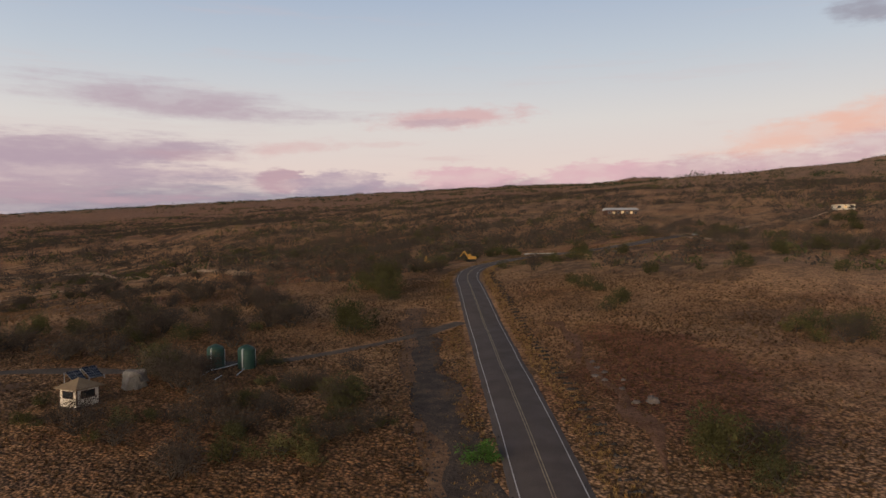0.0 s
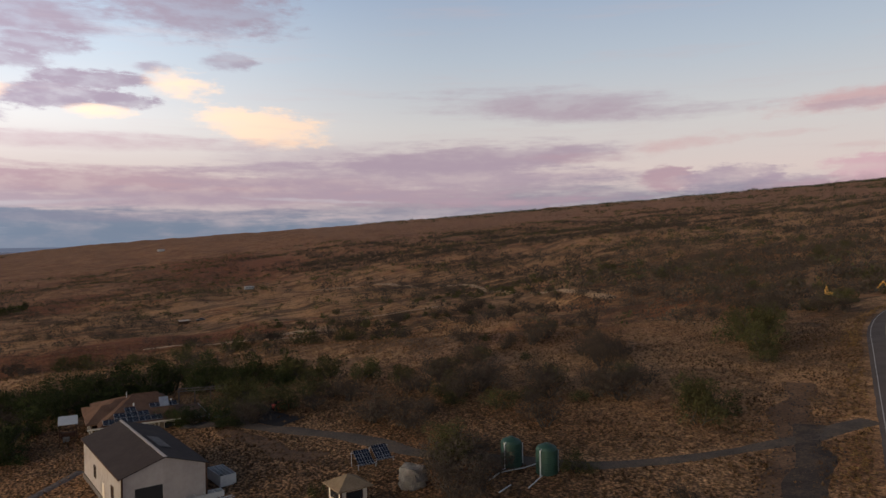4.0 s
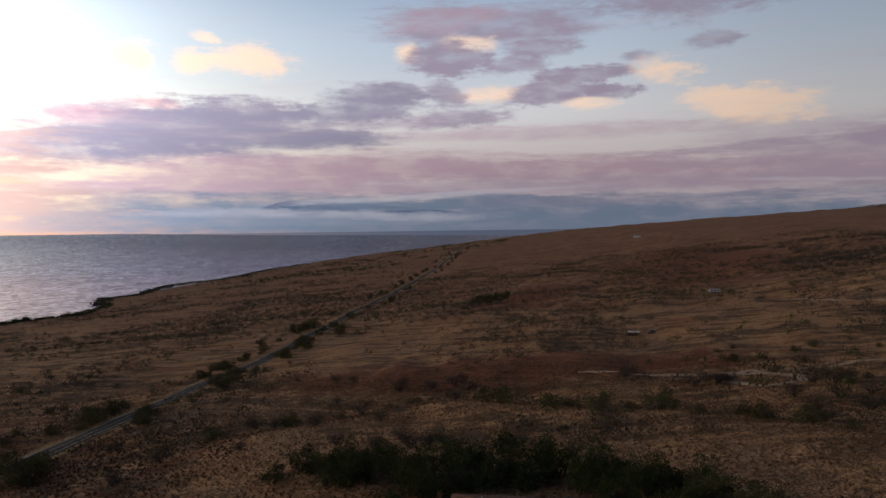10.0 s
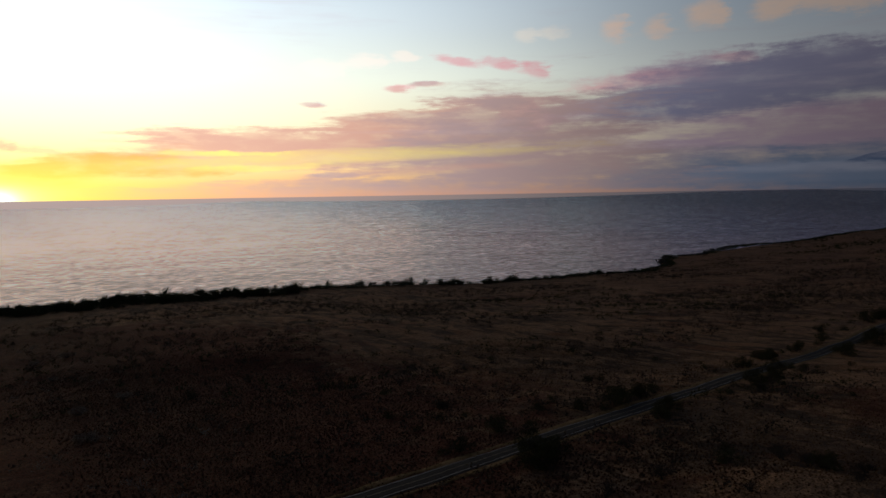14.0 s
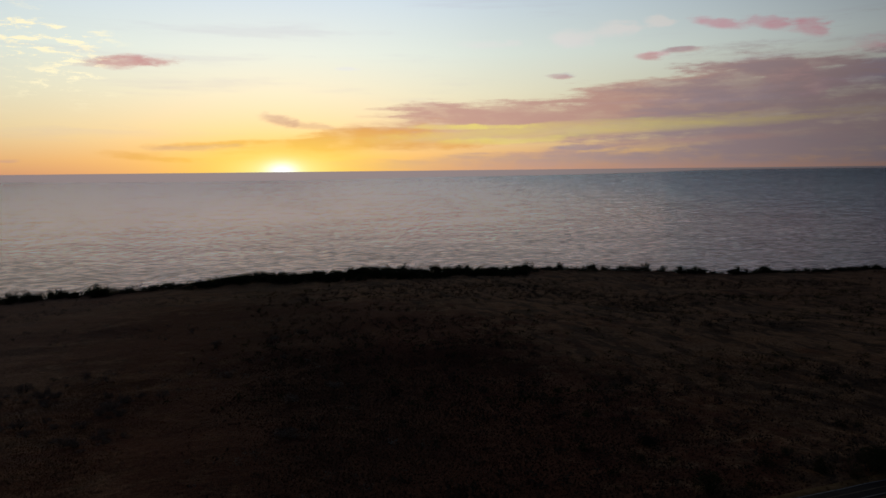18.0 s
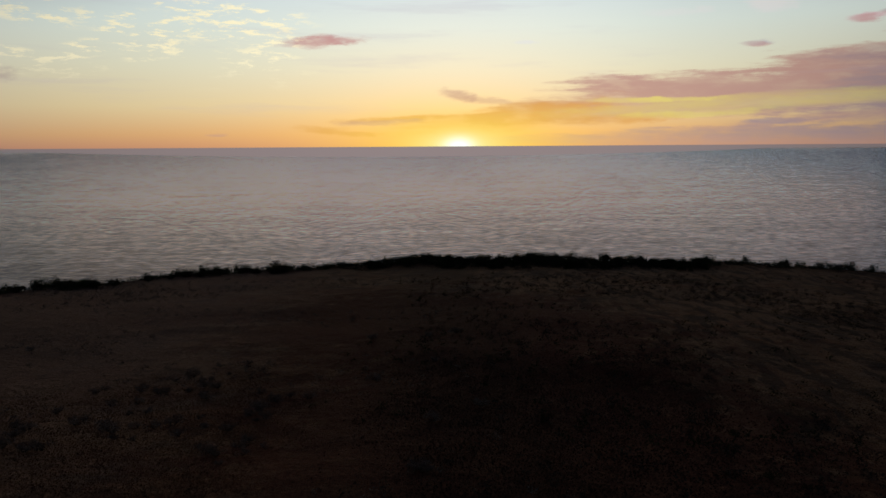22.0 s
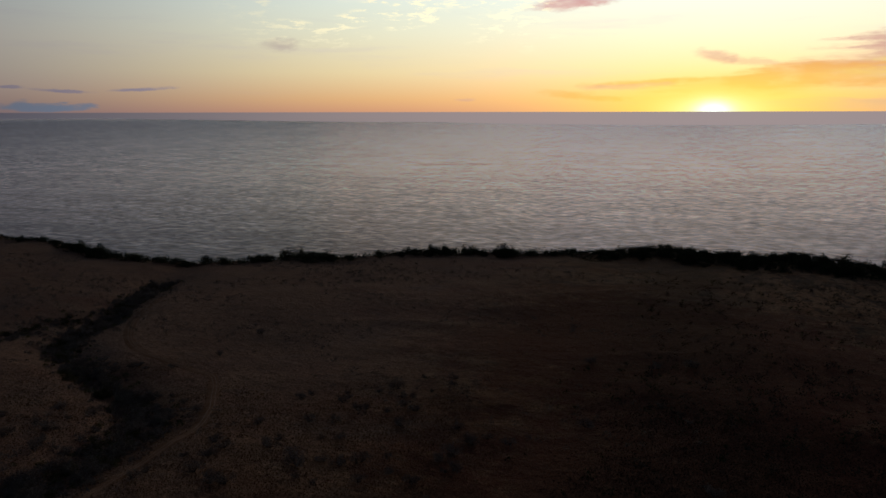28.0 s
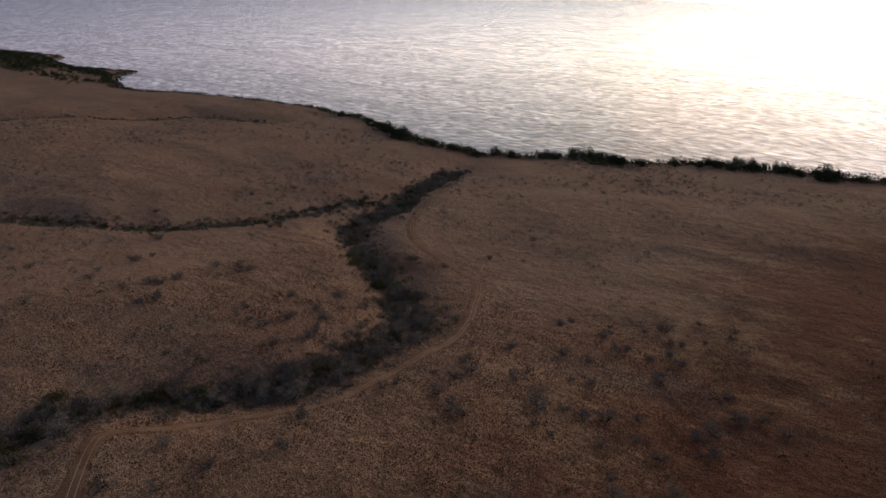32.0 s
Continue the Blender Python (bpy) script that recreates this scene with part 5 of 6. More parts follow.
def scatter(key, count, xs, ys, size):
    done = 0
    while done < count:
        x, y = random.uniform(*xs), random.uniform(*ys)
        if value_noise(x, y, 38, 71) + random.uniform(-0.6, 0.6) > 0.15 and clear(x, y, 2):
            put_plant(key, x, y, random.uniform(*size))
            done += 1


scatter("grey", 12, (42, 78), (44, 94), (0.7, 1.2))
scatter("olive", 9, (42, 78), (44, 94), (0.5, 0.95))
scatter("bush", 8, (42, 78), (44, 94), (0.5, 0.95))
scatter("grey", 96, (62, 200), (92, 290), (1.0, 1.9))
scatter("bush", 40, (60, 260), (95, 360), (0.6, 1.3))
scatter("grey", 44, (-60, 110), (170, 320), (0.9, 1.7))
scatter("bush", 40, (-260, -60), (120, 420), (0.5, 1.2))
scatter("pale", 110, (-360, -110), (-190, 60), (0.6, 1.6))
scatter("pale", 60, (-440, -150), (-350, 140), (0.8, 1.7))
scatter("kiawe", 80, (70, 260), (100, 360), (0.35, 0.75))
scatter("kiawe", 60, (170, 420), (-60, 330), (0.6, 1.1))


def far_scrub(name, count, xs, ys, size, tris, material, label, thresh, seed, stretch=1.0, slim=0.55, reach=4000, inner=0):
    """Uncountable far bushes: clumps of leaf triangles in one mesh."""
    rng = np.random.default_rng(seed)
    x, y = rng.uniform(*xs, count * 6), rng.uniform(*ys, count * 6)
    keep = (value_noise(x, y * 0.45, 46, seed) + 0.6 * value_noise(x, y, 160, seed + 1) + rng.uniform(-0.5, 0.5, len(x))) > thresh
    keep &= (inland(x, y) > 25) & (np.hypot(x, y) < reach) & (np.hypot(x, y) > inner)
    road_x = np.interp(y, HIGHWAY[:, 1], HIGHWAY[:, 0])
    keep &= np.abs(x - road_x) > 7
    keep &= ~((x > -30) & (x < 140) & (y > 0) & (y < 200)) & ~(((x - 140) / 62) ** 2 + ((y - 36) / 60) ** 2 < 1)
    keep &= from_line(x, y, BEND) > 22
    keep &= (rng.uniform(0, 1, len(x)) < 0.3) | (((x - 105) / 105) ** 2 + ((y - 305) / 80) ** 2 > 1)
    margin = np.minimum(np.minimum(x - xs[0], xs[1] - x), np.minimum(y - ys[0], ys[1] - y))
    keep &= rng.uniform(0, 1, len(x)) < margin / 130 + 0.05
    x, y = x[keep][:count], y[keep][:count]
    s = rng.uniform(*size, len(x))
    z = ground_z(x, y)
    at = np.stack([x, y, z + 0.42 * s], 1)[:, None, :] + rng.normal(0, 1, (len(x), tris, 3)) * np.stack([s * 0.42, s * 0.42 * stretch, s * 0.28], 1)[:, None, :]
    turn = rng.normal(0, 1, (len(x), tris, 3, 3))
    turn /= np.linalg.norm(turn, axis=3, keepdims=True)
    turn[:, :, 1:] *= slim
    tri = at[:, :, None, :] + turn * (0.34 * s * (26 / tris) ** 0.5)[:, None, None, None]
    me = joined(name, tri.reshape(-1, 3), np.arange(tri.size // 3).reshape(-1, 3), material)
    return tagged(new(name, me), label, "scrub", kind="stuff")


far_scrub("scrub", 2600, (0, 430), (-120, 470), (1.8, 4.2), 110, LEAF_DRY, "grey leafless scrub on the near slope", 0.1, 79, slim=0.34)
far_scrub("scrub", 11000, (150, 1100), (-200, 1300), (2.0, 4.8), 34, LEAF_DRY, "grey leafless scrub scattered over the dry slope", 0.0, 81, slim=0.5)
far_scrub("scrub", 6500, (0, 1300), (-300, 1500), (1.5, 4.0), 30, LEAF, "dull green bushes scattered over the far slope", 0.12, 85)
far_scrub("scrub", 9000, (-780, 200), (90, 1300), (1.3, 3.4), 30, PLAIN_TWIGS, "grey scrub on the plain above the shore", 0.1, 91, slim=0.5)
far_scrub("scrub", 3600, (-780, 200), (60, 1500), (1.2, 3.4), 24, LEAF, "dark green bushes on the plain above the shore", 0.35, 95)
far_scrub("scrub", 3600, (-820, -100), (-900, 160), (1.2, 3.2), 36, GULLY_TWIGS, "small grey bushes on the bare hillside", 0.1, 101, slim=0.4)
far_scrub("scrub", 4500, (1100, 4600), (-900, 4600), (5, 9), 30, LEAF_COAST, "dark woods on the far upper slope", 0.55, 111, 1.6)
far_scrub("scrub", 9000, (1500, 4790), (-600, 4800), (6, 11), 16, LEAF_COAST, "belt of dark trees on the skyline of the upper slope", -0.1, 113, 1.6, reach=6500, inner=3700)
far_scrub("scrub", 1600, (-950, -300), (1300, 4200), (3, 7), 14, LEAF, "bushes on the distant coastal plain", 0.5, 121)
far_scrub("scrub", 1500, (-880, -600), (-2400, -1290), (4, 9), 30, LEAF_COAST, "dark green woods on the headland", -0.6, 127, slim=0.6)


def shore_belt(count, seed):
    """Thicket along the shore between the trees."""
    rng = np.random.default_rng(seed)
    y = rng.uniform(-2400, 2600, count * 8)
    y = y[rng.uniform(0, 135, len(y)) < belt_depth(y)][:count]
    x = shore_x(y) + 9 + rng.uniform(0, 1, count) ** 1.2 * belt_depth(y) * (1 + 0.35 * value_noise(y, y * 0, 45, 23))
    s = (1.8 + 5.6 * rng.uniform(0, 1, count) ** 2) * np.where((y > -560) & (y < 560), 1.0, 0.85)
    at = np.stack([x, y, ground_z(x, y) + 0.34 * s], 1)[:, None, :] + rng.normal(0, 1, (count, 30, 3)) * np.stack([s * 0.45, s * 0.55, s * 0.26], 1)[:, None, :]
    turn = rng.normal(0, 1, (count, 30, 3, 3))
    tri = at[:, :, None, :] + turn / np.linalg.norm(turn, axis=3, keepdims=True) * (0.2 * s)[:, None, None, None]
    return tagged(new("shore_thicket", joined("shore_thicket", tri.reshape(-1, 3), np.arange(tri.size // 3).reshape(-1, 3), LEAF_COAST)), "dark dense thicket along the rocky shore", "thicket", kind="stuff")


shore_belt(5200, 131)


def gully_scrub(line, count, jitter, size, material, label, seed):
    """Tangled growth along the bed of a gully."""
    rng = np.random.default_rng(seed)
    k = rng.integers(0, len(line), count)
    x, y = line[k, 0] + rng.normal(0, jitter, count), line[k, 1] + rng.normal(0, jitter, count)
    off = np.min((TRAIL[None, :, 0] - x[:, None]) ** 2 + (TRAIL[None, :, 1] - y[:, None]) ** 2, axis=1) > 30
    x, y = x[off], y[off]
    s = rng.uniform(*size, len(x))
    way = rng.normal(0, 1, (len(x), 120, 3))
    way[:, :, 2] = np.abs(way[:, :, 2])
    way /= np.linalg.norm(way, axis=2, keepdims=True)
    at = np.stack([x, y, ground_z(x, y)], 1)[:, None, :] + way * (s[:, None] * rng.uniform(0.4, 1, (len(x), 120)))[:, :, None] * np.array([0.62, 0.62, 0.72])
    turn = rng.normal(0, 1, (len(x), 120, 3, 3))
    turn /= np.linalg.norm(turn, axis=3, keepdims=True)
    turn[:, :, 0] = way * 1.4 + 0.6 * turn[:, :, 0]
    turn[:, :, 1:] *= 0.5
    tri = at[:, :, None, :] + turn * (0.17 * s)[:, None, None, None]
    return tagged(new("gully_scrub", joined("gully_scrub", tri.reshape(-1, 3), np.arange(tri.size // 3).reshape(-1, 3), material)), label, "scrub", kind="stuff")


gully_scrub(GULLY, 800, 7.5, (1.6, 3.6), GULLY_TWIGS, "tangled grey-brown scrub filling the gully", 141)
gully_scrub(GULLY, 520, 6.5, (1.4, 3.2), GULLY_LEAF, "yellow-green scrub in the gully", 143)
gully_scrub(SIDE_GULLY, 420, 8.0, (1.6, 3.6), GULLY_TWIGS, "grey-brown scrub along the side gully", 145)
gully_scrub(SIDE_GULLY, 200, 8.0, (1.4, 3.0), GULLY_LEAF, "dull green scrub along the side gully", 147)
gully_scrub(along([(-260, -880), (-330, -862), (-394, -844), (-477, -813), (-540, -806), (-588, -800), (-615, -750), (-632, -704)], 4.0), 240, 6.0, (2.0, 4.0), LEAF, "dark scrub in the far gully of the headland", 149)


def tufts(name, xs, ys, gap, size, material, label, seed, band=None, thin=0.0):
    """Tussocks of grass: low ragged cones, too many to count."""
    rng = np.random.default_rng(seed)
    if band is None:
        x, y = np.meshgrid(np.arange(*xs, gap), np.arange(*ys, gap))
        x, y = x.ravel(), y.ravel()
        x, y = x + rng.uniform(-0.5, 0.5, len(x)) * gap, y + rng.uniform(-0.5, 0.5, len(y)) * gap
    else:
        line, offs, count = band
        k = rng.integers(1, len(line) - 1, count)
        d = line[k + 1] - line[k - 1]
        d /= np.linalg.norm(d, axis=1)[:, None]
        o = rng.uniform(*offs, count)
        x, y = line[k, 0] + d[:, 1] * o + rng.normal(0, 1, count), line[k, 1] - d[:, 0] * o + rng.normal(0, 1, count)
    keep = rng.uniform(0, 1, len(x)) > thin
    if band is None:
        margin = np.minimum(np.minimum(x - xs[0], xs[1] - x), np.minimum(y - ys[0], ys[1] - y))
        keep &= rng.uniform(0, 1, len(x)) < margin / 60 + 0.45 * value_noise(x, y, 24, seed) + 0.1
    for line, w in ((ROAD, 4.4), (HIGHWAY, 4.9), (DRIVEWAY, 2.1), (TRAIL, 2.2), (OLD_LANE, 2.0 if band is None else 0)):
        lo, hi = line.min(0) - 8, line.max(0) + 8
        idx = np.nonzero((x > lo[0]) & (x < hi[0]) & (y > lo[1]) & (y < hi[1]))[0]
        for part_i in np.array_split(idx, max(1, len(idx) // 4000)):
            if len(part_i):
                dist = np.min((line[None, :, 0] - x[part_i, None]) ** 2 + (line[None, :, 1] - y[part_i, None]) ** 2, axis=1)
                keep[part_i[dist < w * w]] = False
    x, y = x[keep], y[keep]
    n = len(x)
    s = rng.uniform(*size, n) * (1 + 0.25 * value_noise(x, y, 6, seed))
    blades = 7
    ang = np.arange(blades) * 2 * np.pi / blades + rng.uniform(0, 6, (n, 1)) + rng.normal(0, 0.25, (n, blades))
    out = np.stack([np.cos(ang), np.sin(ang)], 2)
    base = np.stack([x, y, ground_z(x, y) - 0.03], 1)[:, None, :]
    wide = (s[:, None] * rng.uniform(0.28, 0.5, (n, blades)))[:, :, None] * np.stack([-out[:, :, 1], out[:, :, 0], 0 * ang], 2)
    reach = s[:, None] * rng.uniform(0.5, 1.5, (n, blades))
    rise = s[:, None] * rng.uniform(0.35, 1.25, (n, blades))
    tip = base + np.stack([out[:, :, 0] * reach, out[:, :, 1] * reach, rise], 2)
    verts = np.stack([base - wide, base + wide, tip], 2).reshape(-1, 3)
    faces = np.arange(n * blades * 3).reshape(-1, 3)
    return tagged(new(name, joined(name, verts, faces, material)), label, "grass", kind="stuff")


tufts("grass_tussocks", (0, 190), (-30, 175), 0.74, (0.15, 0.36), TUFT_NEAR, "dense dry straw-brown grass tussocks", 201, thin=0.18)
tufts("grass_tussocks", (-100, 160), (120, 350), 1.15, (0.22, 0.5), TUFT, "dry grass tussocks on the slope behind the house", 203, thin=0.2)
tufts("grass_tussocks", (-370, -60), (-205, 85), 1.0, (0.2, 0.44), TUFT, "dry grass tussocks on the hillside above the sea", 205, thin=0.2)
tufts("grass_tussocks", (-370, -40), (80, 260), 1.2, (0.26, 0.56), TUFT_BROWN, "russet grass tussocks on the plain west of the highway", 207, thin=0.2)
tufts("grass_tussocks", (-330, -60), (230, 400), 1.5, (0.24, 0.5), TUFT, "dry grass tussocks beside the highway", 209, thin=0.25)
tufts("roadside_grass", 0, 0, 0, (0.14, 0.34), TUFT_GOLD, "golden dry grass along the road edge", 211, band=(ROAD, (4.4, 6.8), 2600))
tufts("gravel_weeds", 0, 0, 0, (0.12, 0.3), TUFT, "sparse dry grass growing through the gravel", 215, band=(OLD_LANE, (-6.5, 5.0), 700))
tufts("roadside_grass", 0, 0, 0, (0.14, 0.34), TUFT_GOLD, "golden dry grass along the road edge", 213, band=(ROAD, (-7.0, -4.4), 2600))
# ---- buildings and things ----
def block(sx, sy, sz, at=(0, 0, 0), bevel=0.02, turn=(0, 0, 0)):
    """A box with softened edges, standing on its base point."""
    bm = bmesh.new()
    bmesh.ops.create_cube(bm, size=1)
    bmesh.ops.scale(bm, vec=(sx, sy, sz), verts=bm.verts)
    if bevel:
        bmesh.ops.bevel(bm, geom=bm.edges[:], offset=min(bevel, 0.3 * min(sx, sy, sz)), segments=1, affect="EDGES")
    bmesh.ops.translate(bm, vec=(0, 0, sz / 2), verts=bm.verts)
    bmesh.ops.transform(bm, matrix=Matrix.Translation(at) @ Euler([radians(a) for a in turn]).to_matrix().to_4x4(), verts=bm.verts)
    return bm


def rod(a, b, r, r2=None, sides=10):
    bm = bmesh.new()
    a, b = Vector(a), Vector(b)
    bmesh.ops.create_cone(bm, cap_ends=True, segments=sides, radius1=r, radius2=r if r2 is None else r2, depth=(b - a).length)
    bmesh.ops.transform(bm, matrix=Matrix.Translation((a + b) / 2) @ (b - a).to_track_quat("Z", "Y").to_matrix().to_4x4(), verts=bm.verts)
    return bm


def solid(verts, faces):
    bm = bmesh.new()
    vs = [bm.verts.new(v) for v in verts]
    for f in faces:
        bm.faces.new([vs[i] for i in f])
    bmesh.ops.recalc_face_normals(bm, faces=bm.faces)
    return bm


def lathe(profile, sides=28):
    """A round body from (radius, height) pairs."""
    verts, faces = [], []
    for r, h in profile:
        verts += [(r * math.cos(2 * math.pi * i / sides), r * math.sin(2 * math.pi * i / sides), h) for i in range(sides)]
    for k in range(len(profile) - 1):
        for i in range(sides):
            j = (i + 1) % sides
            faces.append((k * sides + i, k * sides + j, (k + 1) * sides + j, (k + 1) * sides + i))
    faces.append(tuple(range(sides))[::-1])
    faces.append(tuple((len(profile) - 1) * sides + i for i in range(sides)))
    return solid(verts, faces)


def part(name, bm, material, parent, label=""):
    me = bpy.data.meshes.new(name)
    bm.to_mesh(me)
    bm.free()
    me.materials.append(material)
    return child(name, me, parent, label)


def thing(name, x, y, turn, label, category, group="", lift=0.0):
    ob = tagged(new(name), label, category, group)
    ob.matrix_basis = pose(x, y, gz(x, y) + lift, 0, 0, turn)
    return ob


def window(parent, at, wide, tall, turn=0, glass=WINDOW, frame_mat=TRIM, name="window"):
    """A framed window proud of its wall; the wall runs along x before the turn."""
    w = child(name, bpy.data.meshes.new(name), parent)
    me = w.data
    bm = block(wide, 0.05, tall, (0, 0, 0), 0)
    bm.to_mesh(me)
    bm.free()
    me.materials.append(glass)
    w.matrix_basis = pose(*at, 0, 0, turn)
    for nm, b in (("frame", block(wide + 0.14, 0.09, 0.08, (0, 0, -0.07), 0.01)), ("frame", block(wide + 0.14, 0.09, 0.08, (0, 0, tall - 0.01), 0.01)),
                  ("frame", block(0.08, 0.09, tall, (-wide / 2 - 0.03, 0, 0), 0.01)), ("frame", block(0.08, 0.09, tall, (wide / 2 + 0.03, 0, 0), 0.01))):
        part(nm, b, frame_mat, w)
    return w


def solar_panel(parent, at, wide, tall, tilt, turn=0, cells=(3, 4)):
    p = part("solar_panel", block(wide, tall, 0.05, (0, 0, 0), 0.01), ALLOY, parent)
    p.matrix_basis = pose(*at, tilt, 0, turn)
    for i in range(cells[0]):
        for j in range(cells[1]):
            cw, ch = wide / cells[0], tall / cells[1]
            part("cell", block(cw - 0.05, ch - 0.05, 0.012, (-wide / 2 + cw * (i + 0.5), -tall / 2 + ch * (j + 0.5), 0.046), 0), SOLAR, p)
    return p


# guard hut
hut = thing("hut", 49.3, 89.6, 8, "small cream hut with a tan pyramid roof in dry grass", "hut", lift=-0.1)
part("base", block(3.5, 3.5, 0.25, (0, 0, 0)), PALE_ROCK, hut)
for sx, sy, px, py in ((3.2, 0.14, 0, -1.53), (3.2, 0.14, 0, 1.53), (0.14, 2.92, -1.53, 0), (0.14, 2.92, 1.53, 0)):
    part("wall", block(sx, sy, 2.35, (px, py, 0.2)), WALL_WHITE, hut)
for px in (-1.6, 1.6):
    for py in (-1.6, 1.6):
        part("corner_post", block(0.16, 0.16, 2.4, (px, py, 0.2)), TRIM, hut)
window(hut, (0.0, -1.62, 1.35), 1.9, 0.85)
window(hut, (-1.62, 0.0, 1.35), 1.9, 0.85, 90)
window(hut, (1.62, 0.0, 1.35), 1.6, 0.85, 90)
part("roof", solid([(-2.1, -2.1, 2.5), (2.1, -2.1, 2.5), (2.1, 2.1, 2.5), (-2.1, 2.1, 2.5), (-2.1, -2.1, 2.62), (2.1, -2.1, 2.62), (2.1, 2.1, 2.62), (-2.1, 2.1, 2.62), (0, 0, 3.75)],
                   [(3, 2, 1, 0), (0, 1, 5, 4), (1, 2, 6, 5), (2, 3, 7, 6), (3, 0, 4, 7), (4, 5, 8), (5, 6, 8), (6, 7, 8), (7, 4, 8)]), THATCH, hut)
for px, py in ((-1.75, -1.75), (1.75, -1.75)):
    part("brace", rod((px * 0.91, py * 0.91, 1.9), (px * 1.12, py * 1.12, 2.5), 0.05), TRIM, hut)
# ground solar arrays
for x, y in ((54.9, 100.4), (57.5, 100.9)):
    arr = thing("solar_array", x, y, 6, "tilted pair of blue solar panels on a metal stand", "solar panel", "ground solar arrays")
    for dx in (-0.55, 0.55):
        solar_panel(arr, (dx, 0, 1.2), 1.06, 2.5, 34)
    for dx in (-1.2, 1.2):
        part("leg", rod((dx, 1.05, -0.1), (dx, 1.05, 1.8), 0.05), ALLOY, arr)
        part("leg", rod((dx, -1.05, -0.1), (dx, -1.05, 0.58), 0.05), ALLOY, arr)
    part("rail", rod((-1.4, 0.9, 1.69), (1.4, 0.9, 1.69), 0.04), ALLOY, arr)
    part("rail", rod((-1.4, -0.9, 0.64), (1.4, -0.9, 0.64), 0.04), ALLOY, arr)
# water tanks
for x, y, s in ((69.6, 88.4, 1.0), (71.9, 84.2, 1.0)):
    tank = thing("water_tank", x, y, 10, "dark green plastic water tank with white pipes", "tank", "green water tanks", lift=-0.05)
    part("body", lathe([(1.28, 0), (1.30, 0.1), (1.28, 0.6), (1.31, 0.66), (1.28, 0.72), (1.28, 1.3), (1.31, 1.36), (1.28, 1.42), (1.28, 2.0), (1.31, 2.06), (1.28, 2.12), (1.28, 2.85), (1.1, 3.15), (0.55, 3.42), (0.3, 3.45)]), TANK_GREEN, tank)
    part("lid", lathe([(0.34, 3.44), (0.34, 3.54), (0.05, 3.57)], 16), TANK_GREEN, tank)
    part("pipe", rod((-1.36, -0.35, 0.0), (-1.36, -0.35, 2.95), 0.075), PIPE, tank)
    part("pipe", rod((1.25, -0.65, 0.0), (1.25, -0.65, 2.7), 0.06), PIPE, tank)
    part("pipe", rod((-1.36, -0.35, 2.95), (-0.9, -0.25, 3.1), 0.07), PIPE, tank)
for k, (a, b) in enumerate((((66.6, 86.5), (70.2, 86.2)), ((70.2, 86.2), (72.8, 86.6)), ((70.4, 83.0), (67.2, 80.8)), ((68.0, 87.2), (64.6, 85.0)), ((66.0, 82.6), (63.8, 81.4)))):
    line_p = tagged(new("ground_pipe"), "white plastic water pipe lying on the ground", "pipe", "water pipes")
    line_p.location = (a[0], a[1], gz(*a) + 0.3)
    part("pipe", rod((0, 0, 0), (b[0] - a[0], b[1] - a[1], gz(*b) - gz(*a)), 0.07), PIPE, line_p)
old = thing("old_tank", 57.2, 89.9, 0, "collapsed pale grey tank under dry branches", "tank", lift=-0.1)
bm = lathe([(1.5, 0), (1.56, 0.35), (1.50, 0.8), (1.58, 1.15), (1.50, 1.6), (1.55, 1.95), (1.42, 2.3), (1.15, 2.42), (0.75, 2.38), (0.3, 2.2)], 36)
for v in bm.verts:
    v.co += Vector((0.12 * math.sin(5 * v.co.y + 2 * v.co.z), 0.1 * math.sin(4 * v.co.x + 3 * v.co.z), 0.22 * math.sin(3.1 * v.co.x + 2 * v.co.y) * (v.co.z > 1.2)))
part("body", bm, TARP, old)
part("sheet", block(1.9, 0.9, 0.05, (0.5, -1.35, 1.4), 0.01, (62, 8, 20)), TARP, old, "torn flap of grey sheeting")

# metal building
barn = thing("metal_building", 29.4, 113.6, 11.0, "large pale ribbed-metal building with a brown gable roof", "building", lift=0.0)
BX, BY, BH, BR = 4.75, 10.8, 4.9, 6.45
part("slab", block(2 * BX + 0.4, 2 * BY + 0.4, 1.6, (0, 0, -1.45)), PALE_ROCK, barn)
for px, nm in ((-BX, "side_wall"), (BX, "side_wall")):
    part(nm, block(0.14, 2 * BY, BH, (px, 0, 0), 0.01), METAL_WALL, barn)
for py in (-BY, BY):
    part("gable_wall", solid([(-BX, py - 0.07, 0), (BX, py - 0.07, 0), (BX, py - 0.07, BH), (0, py - 0.07, BR - 0.05), (-BX, py - 0.07, BH), (-BX, py + 0.07, 0), (BX, py + 0.07, 0), (BX, py + 0.07, BH), (0, py + 0.07, BR - 0.05), (-BX, py + 0.07, BH)],
                             [(4, 3, 2, 1, 0), (5, 6, 7, 8, 9), (0, 1, 6, 5), (1, 2, 7, 6), (2, 3, 8, 7), (3, 4, 9, 8), (4, 0, 5, 9)]), METAL_WALL, barn)
for i in range(32):
    x = -BX + 0.3 * i + 0.1
    if x < BX - 0.1 and not -3.4 < x < -0.2:
        part("rib", block(0.05, 0.04, BH + (BR - BH) * (1 - abs(x) / BX) - 0.12, (x, -BY - 0.09, 0), 0), METAL_WALL, barn)
for i in range(30):
    part("rib", block(0.04, 0.05, BH - 0.05, (-BX - 0.09, -BY + 0.72 * i + 0.3, 0), 0), METAL_WALL, barn)
